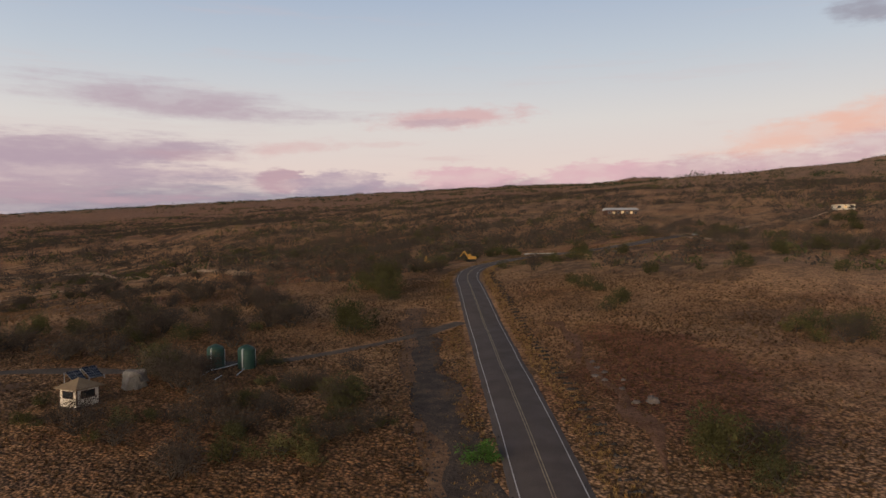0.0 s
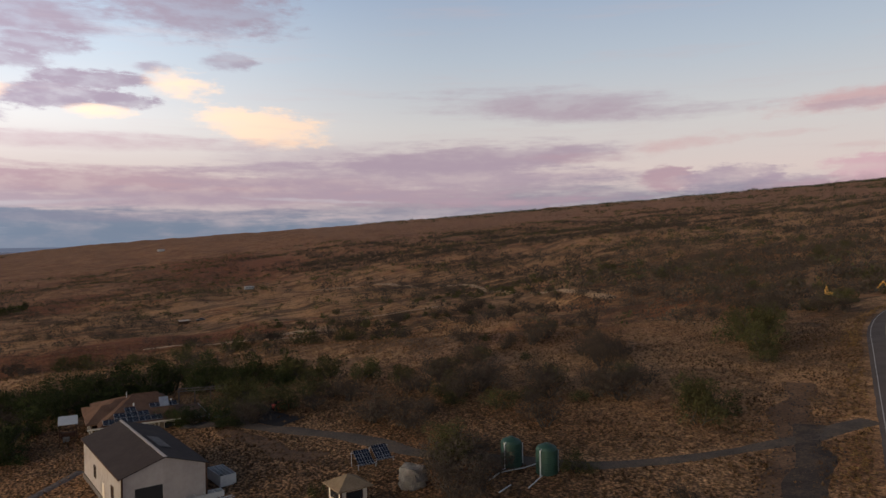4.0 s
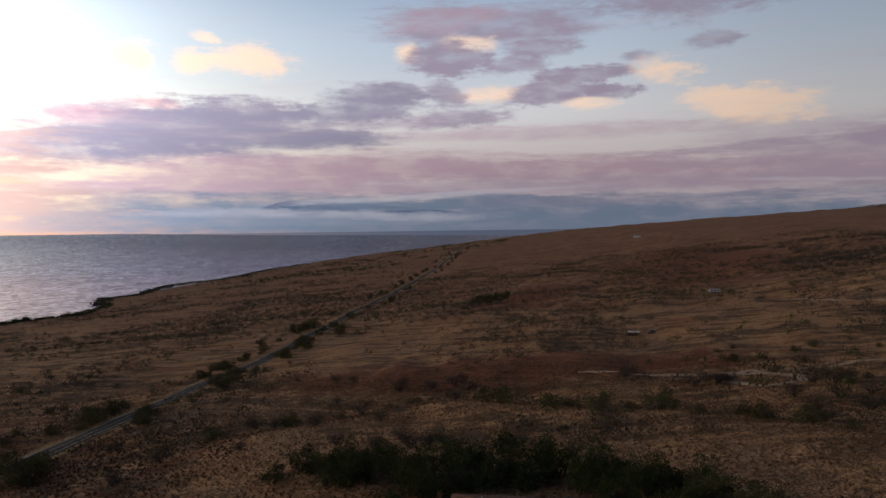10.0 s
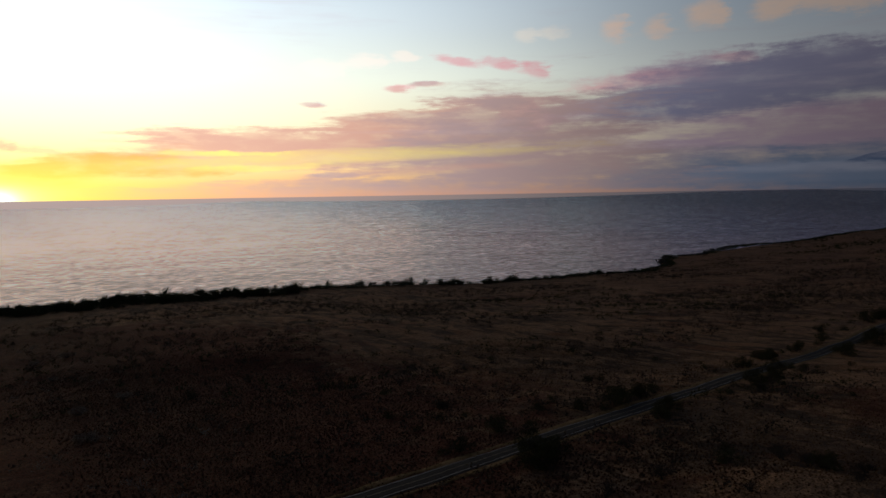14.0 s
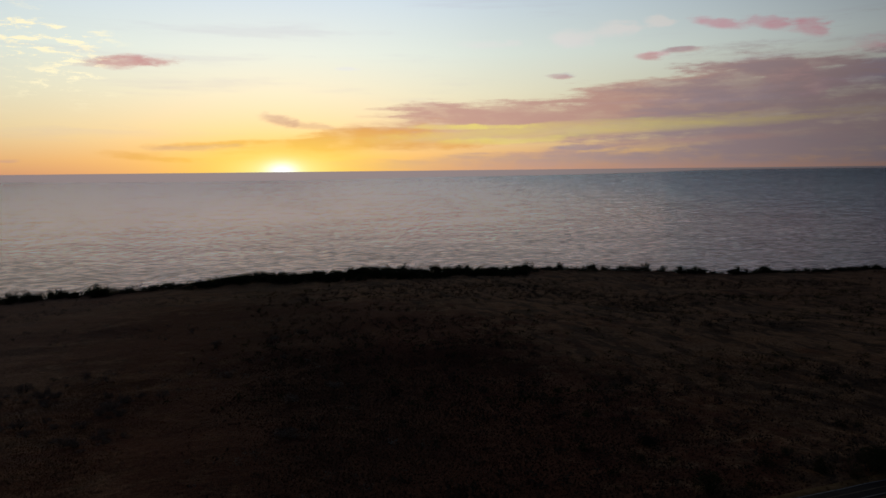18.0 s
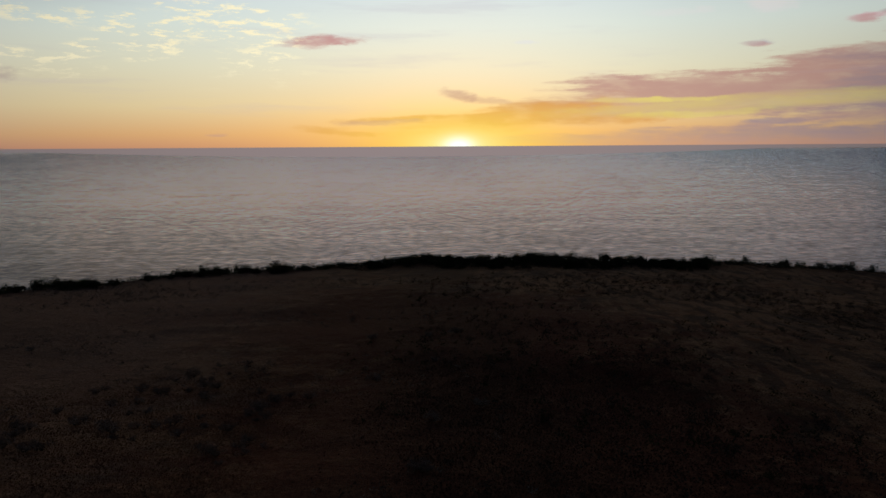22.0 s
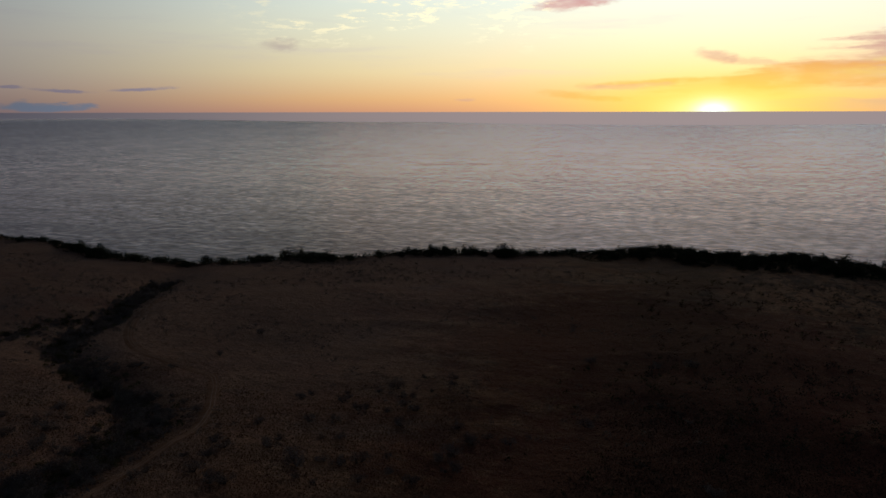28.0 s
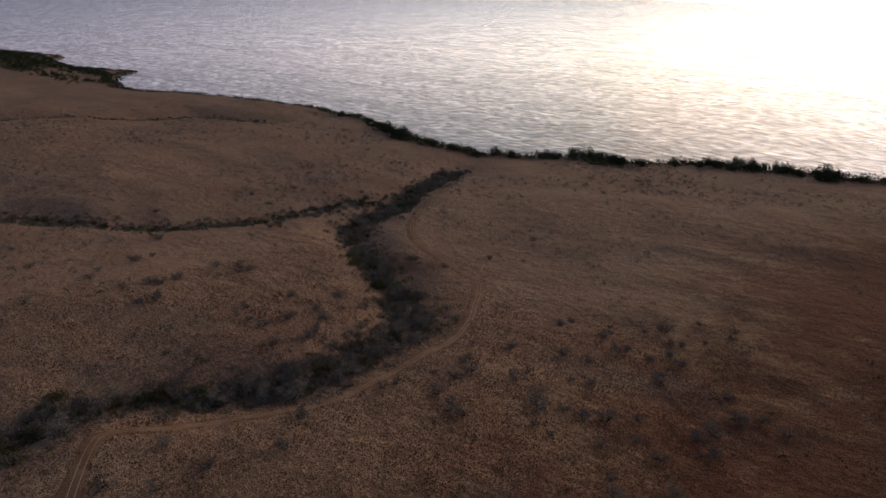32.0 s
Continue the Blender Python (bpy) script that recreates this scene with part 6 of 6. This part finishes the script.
for sgn in (-1, 1):
    a, b = sgn * (BX + 0.35), BH - 0.12
    part("roof_slope", solid([(0, -BY - 0.3, BR), (a, -BY - 0.3, b), (a, BY + 0.3, b), (0, BY + 0.3, BR), (0, -BY - 0.3, BR + 0.1), (a, -BY - 0.3, b + 0.1), (a, BY + 0.3, b + 0.1), (0, BY + 0.3, BR + 0.1)],
                             [(0, 1, 2, 3), (7, 6, 5, 4), (0, 4, 5, 1), (1, 5, 6, 2), (2, 6, 7, 3), (3, 7, 4, 0)]), METAL_ROOF, barn)
    part("gutter", block(0.16, 2 * BY + 0.6, 0.16, (a, 0, b - 0.06)), TRIM, barn)
    for py in (-BY - 0.1, BY + 0.1):
        part("corner_trim", block(0.2, 0.12, BH, (sgn * BX, py, 0)), TRIM, barn)
part("ridge_cap", block(0.4, 2 * BY + 0.66, 0.07, (0, 0, BR + 0.07)), METAL_WALL, barn)
part("skylight", block(1.5, 6.0, 0.05, (1.6, -2.2, BR - 0.36), 0.01, (0, 17, 0)), TARP, barn, "pale translucent roof sheet")
# dark slab on the closed gable imitates the shade inside the doorway
part("doorway_shade", block(3.1, 0.06, 3.4, (-1.85, -BY - 0.1, 0), 0), DARK, barn, "dark panel in place of the shade inside an open doorway")
for px in (-3.45, -0.25):
    part("door_jamb", block(0.12, 0.1, 3.5, (px, -BY - 0.12, 0)), METAL_WALL, barn)
window(barn, (-BX - 0.11, -6.5, 1.5), 1.1, 1.4, 90)
window(barn, (-BX - 0.11, 3.4, 1.5), 1.1, 1.4, 90)
part("side_door", block(0.08, 1.0, 2.1, (-BX - 0.1, -1.6, 0)), WALL_WHITE, barn)
for x, y, sx, sy, sz in ((35.8, 103.4, 4.4, 1.3, 0.9), (38.6, 108.6, 2.0, 4.6, 1.4)):
    bin_ = thing("container", x, y, 12, "open white sheet-metal container beside the metal building", "container", "white containers")
    part("floor", block(sx, sy, 0.1, (0, 0, 0)), DARK, bin_)
    for a, b, c, d in ((sx, 0.08, 0, -sy / 2), (sx, 0.08, 0, sy / 2), (0.08, sy, -sx / 2, 0), (0.08, sy, sx / 2, 0)):
        part("side", block(a, b, sz, (c, d, 0)), WHITE, bin_)
    for i in range(3):
        part("crossbar", block(0.1, sy, 0.08, (-sx / 2 + sx * (i + 1) / 4, 0, sz - 0.05)), WHITE, bin_)
trough = thing("white_rack", 36.4, 101.6, 16, "long low white metal rack lying on the ground", "rack")
for dy in (-0.35, 0.35):
    part("rail", block(5.6, 0.12, 0.3, (0, dy, 0.05)), WHITE, trough)
for i in range(5):
    part("rung", block(0.1, 0.7, 0.1, (-2.4 + 1.2 * i, 0, 0.15)), WHITE, trough)

# house
house = thing("house", 29.3, 149.2, 4, "low house with a brown hip roof and solar panels among trees", "house", lift=-0.2)
HX, HY, HE, HR = 6.6, 9.6, 2.75, 4.85
for sx, sy, px, py in ((2 * HX - 1.4, 0.2, 0.7, -HY + 0.6), (2 * HX, 0.2, 0, HY - 2.6), (0.2, 2 * HY - 5.4, -HX + 0.1, 0.5), (0.2, 2 * HY - 1.4, HX - 0.1, 0)):
    part("wall", block(sx, sy, HE, (px, py, -0.4)), WALL_TAN, house)
e, o = HE - 0.25, 0.7


def hip_roof(x0, x1, y0, y1, ridge0, ridge1, ridge_y, eave_z, ridge_z):
    """A hip roof over a rectangle, with a thick eave."""
    low = [(x0, y0), (x1, y0), (x1, y1), (x0, y1)]
    v = [(a, b, eave_z) for a, b in low] + [(ridge0, ridge_y, ridge_z), (ridge1, ridge_y, ridge_z)] + [(a, b, eave_z - 0.16) for a, b in low]
    return solid(v, [(0, 1, 5, 4), (1, 2, 5), (2, 3, 4, 5), (3, 0, 4), (0, 6, 7, 1), (1, 7, 8, 2), (2, 8, 9, 3), (3, 9, 6, 0), (9, 8, 7, 6)])


part("roof", hip_roof(-HX + 0.9, HX + o, -HY - o, HY + o, 0.6, 4.6, 1.5, e, HR + 0.15), SHINGLE, house)
part("wing_roof", hip_roof(-HX - o, 0.5, -HY + 2.3, HY - 2, -4.4, -1.0, -0.6, e - 0.02, 4.15), SHINGLE, house, "lower brown shingle roof of the side wing")
part("step_roof", hip_roof(-4.6, 2.2, -2.6, 6.6, -2.2, 0.9, 1.2, HE + 0.6, 4.62), SHINGLE, house)
part("ridge_cap", block(4.2, 0.35, 0.1, (2.6, 1.5, HR + 0.13)), SHINGLE, house)
slope = (HR + 0.15 - e) / (HY + o + 1.5)
for y, row in ((-8.9, (-4.1, -2.3, -0.5, 1.3, 3.1)), (-6.9, (-2.3, -0.5, 1.3)), (-4.9, (-0.5,)), (-4.2, (3.5, 6.2))):
    for x in row:
        solar_panel(house, (x, y, e + 0.1 + (y + HY + o) * slope), 1.7, 1.85, math.degrees(math.atan(slope)), cells=(2, 3))
p = part("raised_panel", block(1.5, 2.1, 0.06, (0, 0, 0)), ALLOY, house, "pale tilted collector panel")
p.matrix_basis = pose(4.9, -4.4, 4.35, 38, 0, 0)
for dx in (-0.6, 0.6):
    part("panel_leg", rod((4.9 + dx, -3.7, 3.5), (4.9 + dx, -3.7, 4.9), 0.04), ALLOY, house)
part("chimney", rod((-0.4, 1.3, 4.4), (-0.4, 1.3, HR + 0.75), 0.07), ALLOY, house)
part("vent", rod((0.2, -3.4, 3.9), (0.2, -3.4, 4.45), 0.12), PIPE, house)
part("vent", rod((6.3, -2.8, 3.8), (6.3, -2.8, 4.35), 0.12), PIPE, house)
part("porch_roof", block(4.1, 10.6, 0.14, (HX + o + 2.0, -4.7, e - 0.3), 0.02, (0, 2, 0)), SHINGLE, house, "low brown roof over the side porch")
part("porch_gutter", block(0.12, 10.7, 0.16, (HX + o + 4.1, -4.7, e - 0.36)), WHITE, house, "white gutter")
part("porch_gutter", block(4.1, 0.12, 0.16, (HX + o + 2.0, -10.05, e - 0.33)), WHITE, house, "white gutter")
for y in (-9.8, -6.3, -2.8, 0.4):
    part("porch_post", block(0.14, 0.14, e - 0.25, (HX + o + 3.9, y, -0.1)), WHITE, house)
for i in range(5):
    part("porch_post", block(0.14, 0.14, HE - 0.2, (-HX + 3.3 * i, -HY - 0.3, -0.3)), WALL_WHITE, house)
part("porch_fascia", block(2 * HX + 1.4, 0.08, 0.26, (0, -HY - o, e - 0.25)), WALL_WHITE, house)
for x in (-4.6, -1.4, 2.0, 5.0):
    window(house, (x, -HY + 0.44, 0.5), 1.5, 1.3, frame_mat=WALL_WHITE)
for y in (-5, 0, 5):
    window(house, (-HX - 0.02, y, 0.5), 1.4, 1.2, 90, frame_mat=WALL_WHITE)
    window(house, (HX + 0.02, y, 0.5), 1.4, 1.2, 90, frame_mat=WALL_WHITE)
carport = thing("carport", 19.8, 147.0, 2, "open shed with a flat white roof beside the house", "carport")
part("roof", block(2.9, 6.6, 0.12, (0, 0, 3.2)), WHITE, carport)
for dx in (-1.25, 1.25):
    for dy in (-2.9, 0, 2.9):
        part("post", block(0.12, 0.12, 3.25, (dx, dy, -0.1)), TRIM, carport)
part("shelf", block(2.2, 1.2, 0.9, (0, 1.8, 0)), TRIM, carport)
part("crate", block(1.0, 0.8, 0.7, (-0.3, -1.0, 0)), TARP, carport)
pergola = thing("pergola", 42.0, 154.6, -8, "open frame of pale wooden poles beside the house", "pergola")
for dx in (-4.2, -1.4, 1.4, 4.2):
    for dy in (-1.2, 1.2):
        part("post", block(0.13, 0.13, 3.0, (dx, dy, -0.2)), PALE_ROCK, pergola)
for dy in (-1.2, 1.2):
    part("beam", block(9.0, 0.12, 0.16, (0, dy, 2.75)), PALE_ROCK, pergola)
for i in range(8):
    part("rafter", block(0.08, 3.0, 0.12, (-4.2 + 1.2 * i, 0, 2.92)), PALE_ROCK, pergola)
for x, y, s in ((38.5, 138.0, 1.0), (43.2, 139.8, 0.8)):
    pad = thing("ground_sheet", x, y, 20 * s, "pale sheet of plastic lying in the yard", "sheet", "ground sheets", lift=0.12)
    part("sheet", block(3.4 * s, 2.4 * s, 0.05, (0, 0, 0), 0.02), TARP, pad)
tractor = thing("tractor", 52.2, 136.6, 30, "small red tractor parked by the driveway", "tractor")
part("hood", block(1.5, 0.8, 0.7, (0.7, 0, 0.7), 0.08), RED, tractor)
part("body", block(1.3, 1.0, 0.5, (-0.5, 0, 0.6), 0.06), RED, tractor)
part("seat", block(0.5, 0.5, 0.5, (-0.6, 0, 1.1), 0.06), RUBBER, tractor)
part("loader", block(0.5, 1.6, 0.5, (1.9, 0, 0.2), 0.06), RED, tractor)
for dx, dy, r in ((-0.7, 0.7, 0.6), (-0.7, -0.7, 0.6), (0.95, 0.6, 0.38), (0.95, -0.6, 0.38)):
    w = part("wheel", rod((dx, dy - 0.15, r - 0.02), (dx, dy + 0.15, r - 0.02), r, sides=18), RUBBER, tractor)
    part("rim", rod((dx, dy - 0.17, r - 0.02), (dx, dy + 0.17, r - 0.02), r * 0.5, sides=14), RED, w)


def digger(x, y, turn, s, label):
    d = thing("excavator", x, y, turn, label, "excavator", "yellow excavators")
    d.scale = (s, s, s)
    for dy in (-1.0, 1.0):
        t = part("track", block(3.6, 0.55, 0.8, (0, dy, 0), 0.25), RUBBER, d)
        for k in range(4):
            part("roller", rod((-1.2 + 0.8 * k, dy - 0.3, 0.35), (-1.2 + 0.8 * k, dy + 0.3, 0.35), 0.2), DARK, t)
    part("turntable", rod((0, 0, 0.75), (0, 0, 1.0), 0.8), DARK, d)
    part("engine_cover", block(2.6, 2.3, 1.1, (-0.5, 0, 1.0), 0.15), DIGGER_YELLOW, d)
    c = part("cab", block(1.3, 1.0, 1.9, (0.7, 0.6, 1.0), 0.12), DIGGER_YELLOW, d)
    part("window", block(1.34, 0.7, 0.8, (0.7, 0.6, 1.85), 0.03), WINDOW, c)
    part("boom", rod((0.9, -0.3, 1.5), (2.6, -0.3, 4.1), 0.28, 0.2, 6), DIGGER_YELLOW, d)
    part("arm", rod((2.5, -0.3, 4.1), (4.1, -0.3, 2.0), 0.2, 0.15, 6), DIGGER_YELLOW, d)
    part("bucket", block(0.8, 1.0, 0.7, (4.2, -0.3, 1.2), 0.1), DARK, d)


digger(226.5, 139.8, 130, 1.0, "yellow excavator on bare earth beside the road")
digger(218.5, 154.0, 60, 0.8, "small yellow excavator on a patch of bare earth")
spoil = tagged(new("bare_earth", strip("bare_earth", along([(230, 143), (222, 148), (214, 153), (206, 157)], 2.0), -3.0, 3.0, 0.15, DIRT, 1.5, 61)), "patch of freshly dug red earth", "earth", kind="structure")
rail = thing("guard_rail", 246.5, 121.5, -34, "low white guard rail beside the road bend", "guard rail", lift=0.1)
part("beam", block(13.0, 0.12, 0.35, (0, 0, 0.45)), WHITE, rail)
for i in range(7):
    part("post", block(0.14, 0.14, 0.75, (-6 + 2 * i, 0, -0.1)), WHITE, rail)


def far_house(name, x, y, turn, sx, sy, wall_h, roof_h, label, roof_mat, wall_mat, lit=False):
    h = thing(name, x, y, turn, label, "house", lift=-0.3)
    part("wall", block(sx, sy, wall_h + 0.3, (0, 0, 0)), wall_mat, h)
    a, b, z = sx / 2 + 0.8, sy / 2 + 0.8, wall_h + 0.3
    part("roof", solid([(-a, -b, z), (a, -b, z), (a, b, z), (-a, b, z), (-a, 0, z + roof_h), (a, 0, z + roof_h)], [(0, 1, 5, 4), (2, 3, 4, 5), (1, 2, 5), (3, 0, 4), (3, 2, 1, 0)]), roof_mat, h)
    n = max(2, int(sx / 2.6))
    for i in range(n):
        window(h, (-sx / 2 + sx * (i + 0.5) / n, -sy / 2 - 0.06, 1.0), sx / n * 0.55, wall_h * 0.5, glass=LIT if lit and i % 2 else WINDOW, frame_mat=WALL_WHITE)
    return h


far_house("long_house", 436, 158, -48, 20, 7, 3.0, 1.6, "long low house with a pale metal roof on the slope", WHITE, TRIM, True)
far_house("cottage", 449, 36, -62, 10, 6, 2.8, 1.2, "small cottage with lit windows on the upper slope", SHINGLE, WALL_WHITE, True)
far_house("white_house", 182, 2200, 10, 18, 8, 4, 2, "distant white house on the northern slope", WHITE, WHITE)
camper = thing("camper", 138, 628, 12, "white camper trailer parked on the dry slope", "trailer")
part("body", block(8.2, 2.6, 2.6, (0, 0, 0.6), 0.25), WHITE, camper)
for x in (-2.6, 0, 2.4):
    window(camper, (x, -1.33, 1.7), 1.1, 0.7)
for dx in (-0.6, 0.5):
    part("wheel", rod((dx, -1.3, 0.4), (dx, 1.3, 0.4), 0.4, sides=14), RUBBER, camper)
part("tow_bar", rod((4.1, 0, 0.6), (5.4, 0, 0.5), 0.06), DARK, camper)
shack = thing("shelter", 66, 430, 6, "low open shelter with a pale flat roof", "shelter")
part("roof", block(5.8, 4.0, 0.14, (0, 0, 2.3), 0.02, (4, 0, 0)), WALL_WHITE, shack)
for dx in (-2.6, 2.6):
    for dy in (-1.7, 1.7):
        part("post", block(0.14, 0.14, 2.4, (dx, dy, -0.1)), TRIM, shack)
part("back_wall", block(5.4, 0.12, 2.2, (0, 1.7, 0)), TRIM, shack)
pick = thing("truck", 66 + 9, 432, 20, "grey pickup truck beside the open shelter", "truck")
part("body", block(4.8, 1.8, 0.7, (0, 0, 0.5), 0.12), TARP, pick)
part("cab", block(1.9, 1.6, 0.7, (0.3, 0, 1.15), 0.2), WINDOW, pick)
for dx in (-1.5, 1.5):
    part("wheel", rod((dx, -0.92, 0.38), (dx, 0.92, 0.38), 0.38, sides=14), RUBBER, pick)


def car(x, y, turn, paint, label):
    c = thing("car", x, y, turn, label, "car", "parked cars", lift=0.3)
    part("body", block(4.4, 1.8, 0.65, (0, 0, 0.35), 0.16), paint, c)
    part("cabin", solid([(-1.7, -0.8, 1.0), (1.1, -0.8, 1.0), (1.1, 0.8, 1.0), (-1.7, 0.8, 1.0), (-1.2, -0.65, 1.55), (0.4, -0.65, 1.55), (0.4, 0.65, 1.55), (-1.2, 0.65, 1.55)],
                        [(3, 2, 1, 0), (4, 5, 6, 7), (0, 1, 5, 4), (1, 2, 6, 5), (2, 3, 7, 6), (3, 0, 4, 7)]), WINDOW, c)
    for dx in (-1.4, 1.4):
        for dy in (-0.85, 0.85):
            w = part("wheel", rod((dx, dy - 0.1, 0.33), (dx, dy + 0.1, 0.33), 0.33, sides=16), RUBBER, c)
            part("rim", rod((dx, dy - 0.11, 0.33), (dx, dy + 0.11, 0.33), 0.18, sides=12), ALLOY, w)
    for dy in (-0.6, 0.6):
        part("headlight", block(0.06, 0.3, 0.14, (2.19, dy, 0.7), 0.02), WHITE, c)


car(-147.5, 552, 98, WHITE, "white car on the shoulder of the highway")
car(326, 84, 30, WHITE, "white vehicle parked on a dirt track")
# loose stones and shore rocks
def boulder(rng, s):
    bm = bmesh.new()
    bmesh.ops.create_icosphere(bm, subdivisions=2, radius=s)
    for v in bm.verts:
        v.co *= 1 + 0.28 * rng.uniform(-1, 1)
        v.co.z *= 0.62
    return bm


rng = random.Random(5)
for x, y, s, mt in ((80.3, 25.4, 0.75, PALE_ROCK), (81.6, 26.0, 0.45, PALE_ROCK), (79.2, 27.0, 0.5, PALE_ROCK), (86.5, 33.5, 0.4, PALE_ROCK), (88, 35.5, 0.5, PALE_ROCK), (90.2, 35.0, 0.45, PALE_ROCK), (92, 36.8, 0.4, PALE_ROCK), (87.4, 31.5, 0.35, PALE_ROCK), (83.5, 30.2, 0.4, PALE_ROCK), (94.5, 38.5, 0.45, PALE_ROCK)):
    me = bpy.data.meshes.new("boulder")
    b = boulder(rng, s)
    b.to_mesh(me)
    b.free()
    me.materials.append(mt)
    ob = tagged(new("boulder", me), "pale boulder in the reddish cut bank", "boulder", "pale boulders")
    ob.location = (x, y, gz(x, y) + 0.12 * s)


def stones(name, xs, ys, sizes, material, label, seed):
    """Many angular stones in one mesh."""
    rg = np.random.default_rng(seed)
    n = len(xs)
    base = np.array([(1, 0, 0), (-1, 0, 0), (0, 1, 0), (0, -1, 0), (0, 0, 0.8), (0, 0, -0.6)], float)
    fc = np.array([(0, 2, 4), (2, 1, 4), (1, 3, 4), (3, 0, 4), (2, 0, 5), (1, 2, 5), (3, 1, 5), (0, 3, 5)])
    ang = rg.uniform(0, 6.28, n)
    v = base[None] * rg.uniform(0.6, 1.3, (n, 6, 1)) * sizes[:, None, None]
    x = v[:, :, 0] * np.cos(ang)[:, None] - v[:, :, 1] * np.sin(ang)[:, None] + xs[:, None]
    y = v[:, :, 0] * np.sin(ang)[:, None] + v[:, :, 1] * np.cos(ang)[:, None] + ys[:, None]
    z = v[:, :, 2] + (np.maximum(ground_z(xs, ys), SEA - 0.4) + 0.15 * sizes)[:, None]
    verts = np.stack([x, y, z], 2).reshape(-1, 3)
    faces = (np.arange(n)[:, None, None] * 6 + fc[None]).reshape(-1, 3)
    return tagged(new(name, joined(name, verts, faces, material)), label, "rocks", kind="stuff")


rg = np.random.default_rng(9)
sy_ = rg.uniform(-1900, 2800, 5200)
stones("shore_rocks", shore_x(sy_) + rg.normal(3, 6, 5200), sy_, rg.uniform(0.8, 3.2, 5200), ROCK, "black lava rocks along the waterline", 3)


def surf(count, seed):
    """Broken patches of foam where the swell meets the rocks."""
    r = np.random.default_rng(seed)
    y = r.uniform(-1500, 1900, count)
    y = y[value_noise(y, y * 0, 70, 31) + r.uniform(-0.7, 0.7, count) > -0.1]
    n = len(y)
    x = shore_x(y) - np.abs(r.normal(0, 5, n)) - 1.0
    ang = np.arange(7) * 2 * np.pi / 7 + r.uniform(0, 6, (n, 1))
    size = r.uniform(0.5, 1.3, (n, 7))
    px, py = x[:, None] + np.cos(ang) * size * r.uniform(0.5, 1.6, (n, 1)), y[:, None] + np.sin(ang) * size * r.uniform(2.0, 6.0, (n, 1))
    verts = np.stack([px, py, np.full_like(px, SEA + 0.12) + r.uniform(0, 0.15, (n, 1))], 2).reshape(-1, 3)
    return tagged(new("surf", joined("surf", verts, np.arange(n * 7).reshape(-1, 7), FOAM)), "thin broken line of white surf along the rocks", "surf", kind="stuff")


surf(1700, 17)
k = rg.integers(2, len(OLD_LANE) - 2, 2400)
stones("gravel", OLD_LANE[k, 0] + rg.normal(0, 2.6, 2400), OLD_LANE[k, 1] + rg.normal(0, 2.6, 2400), rg.uniform(0.06, 0.22, 2400), ROCK, "loose dark stones on the gravel lane", 4)
dd = np.gradient(ROAD, axis=0)
dd /= np.linalg.norm(dd, axis=1)[:, None]
k = rg.integers(10, 75, 700)
off = rg.normal(7.2, 0.5, 700)
stones("ditch_stones", ROAD[k, 0] + dd[k, 1] * off, ROAD[k, 1] - dd[k, 0] * off, rg.uniform(0.12, 0.4, 700), ROCK, "row of dark stones in the roadside ditch", 5)
bank = along([(62, 19), (74, 26), (88, 35), (104, 46), (122, 58)], 2.0)
tagged(new("cut_bank", strip("cut_bank", bank, -1.4, 2.2, 0.05, CUT_EARTH, 2.2, 71)), "reddish bare earth of the road cutting", "earth", kind="structure")
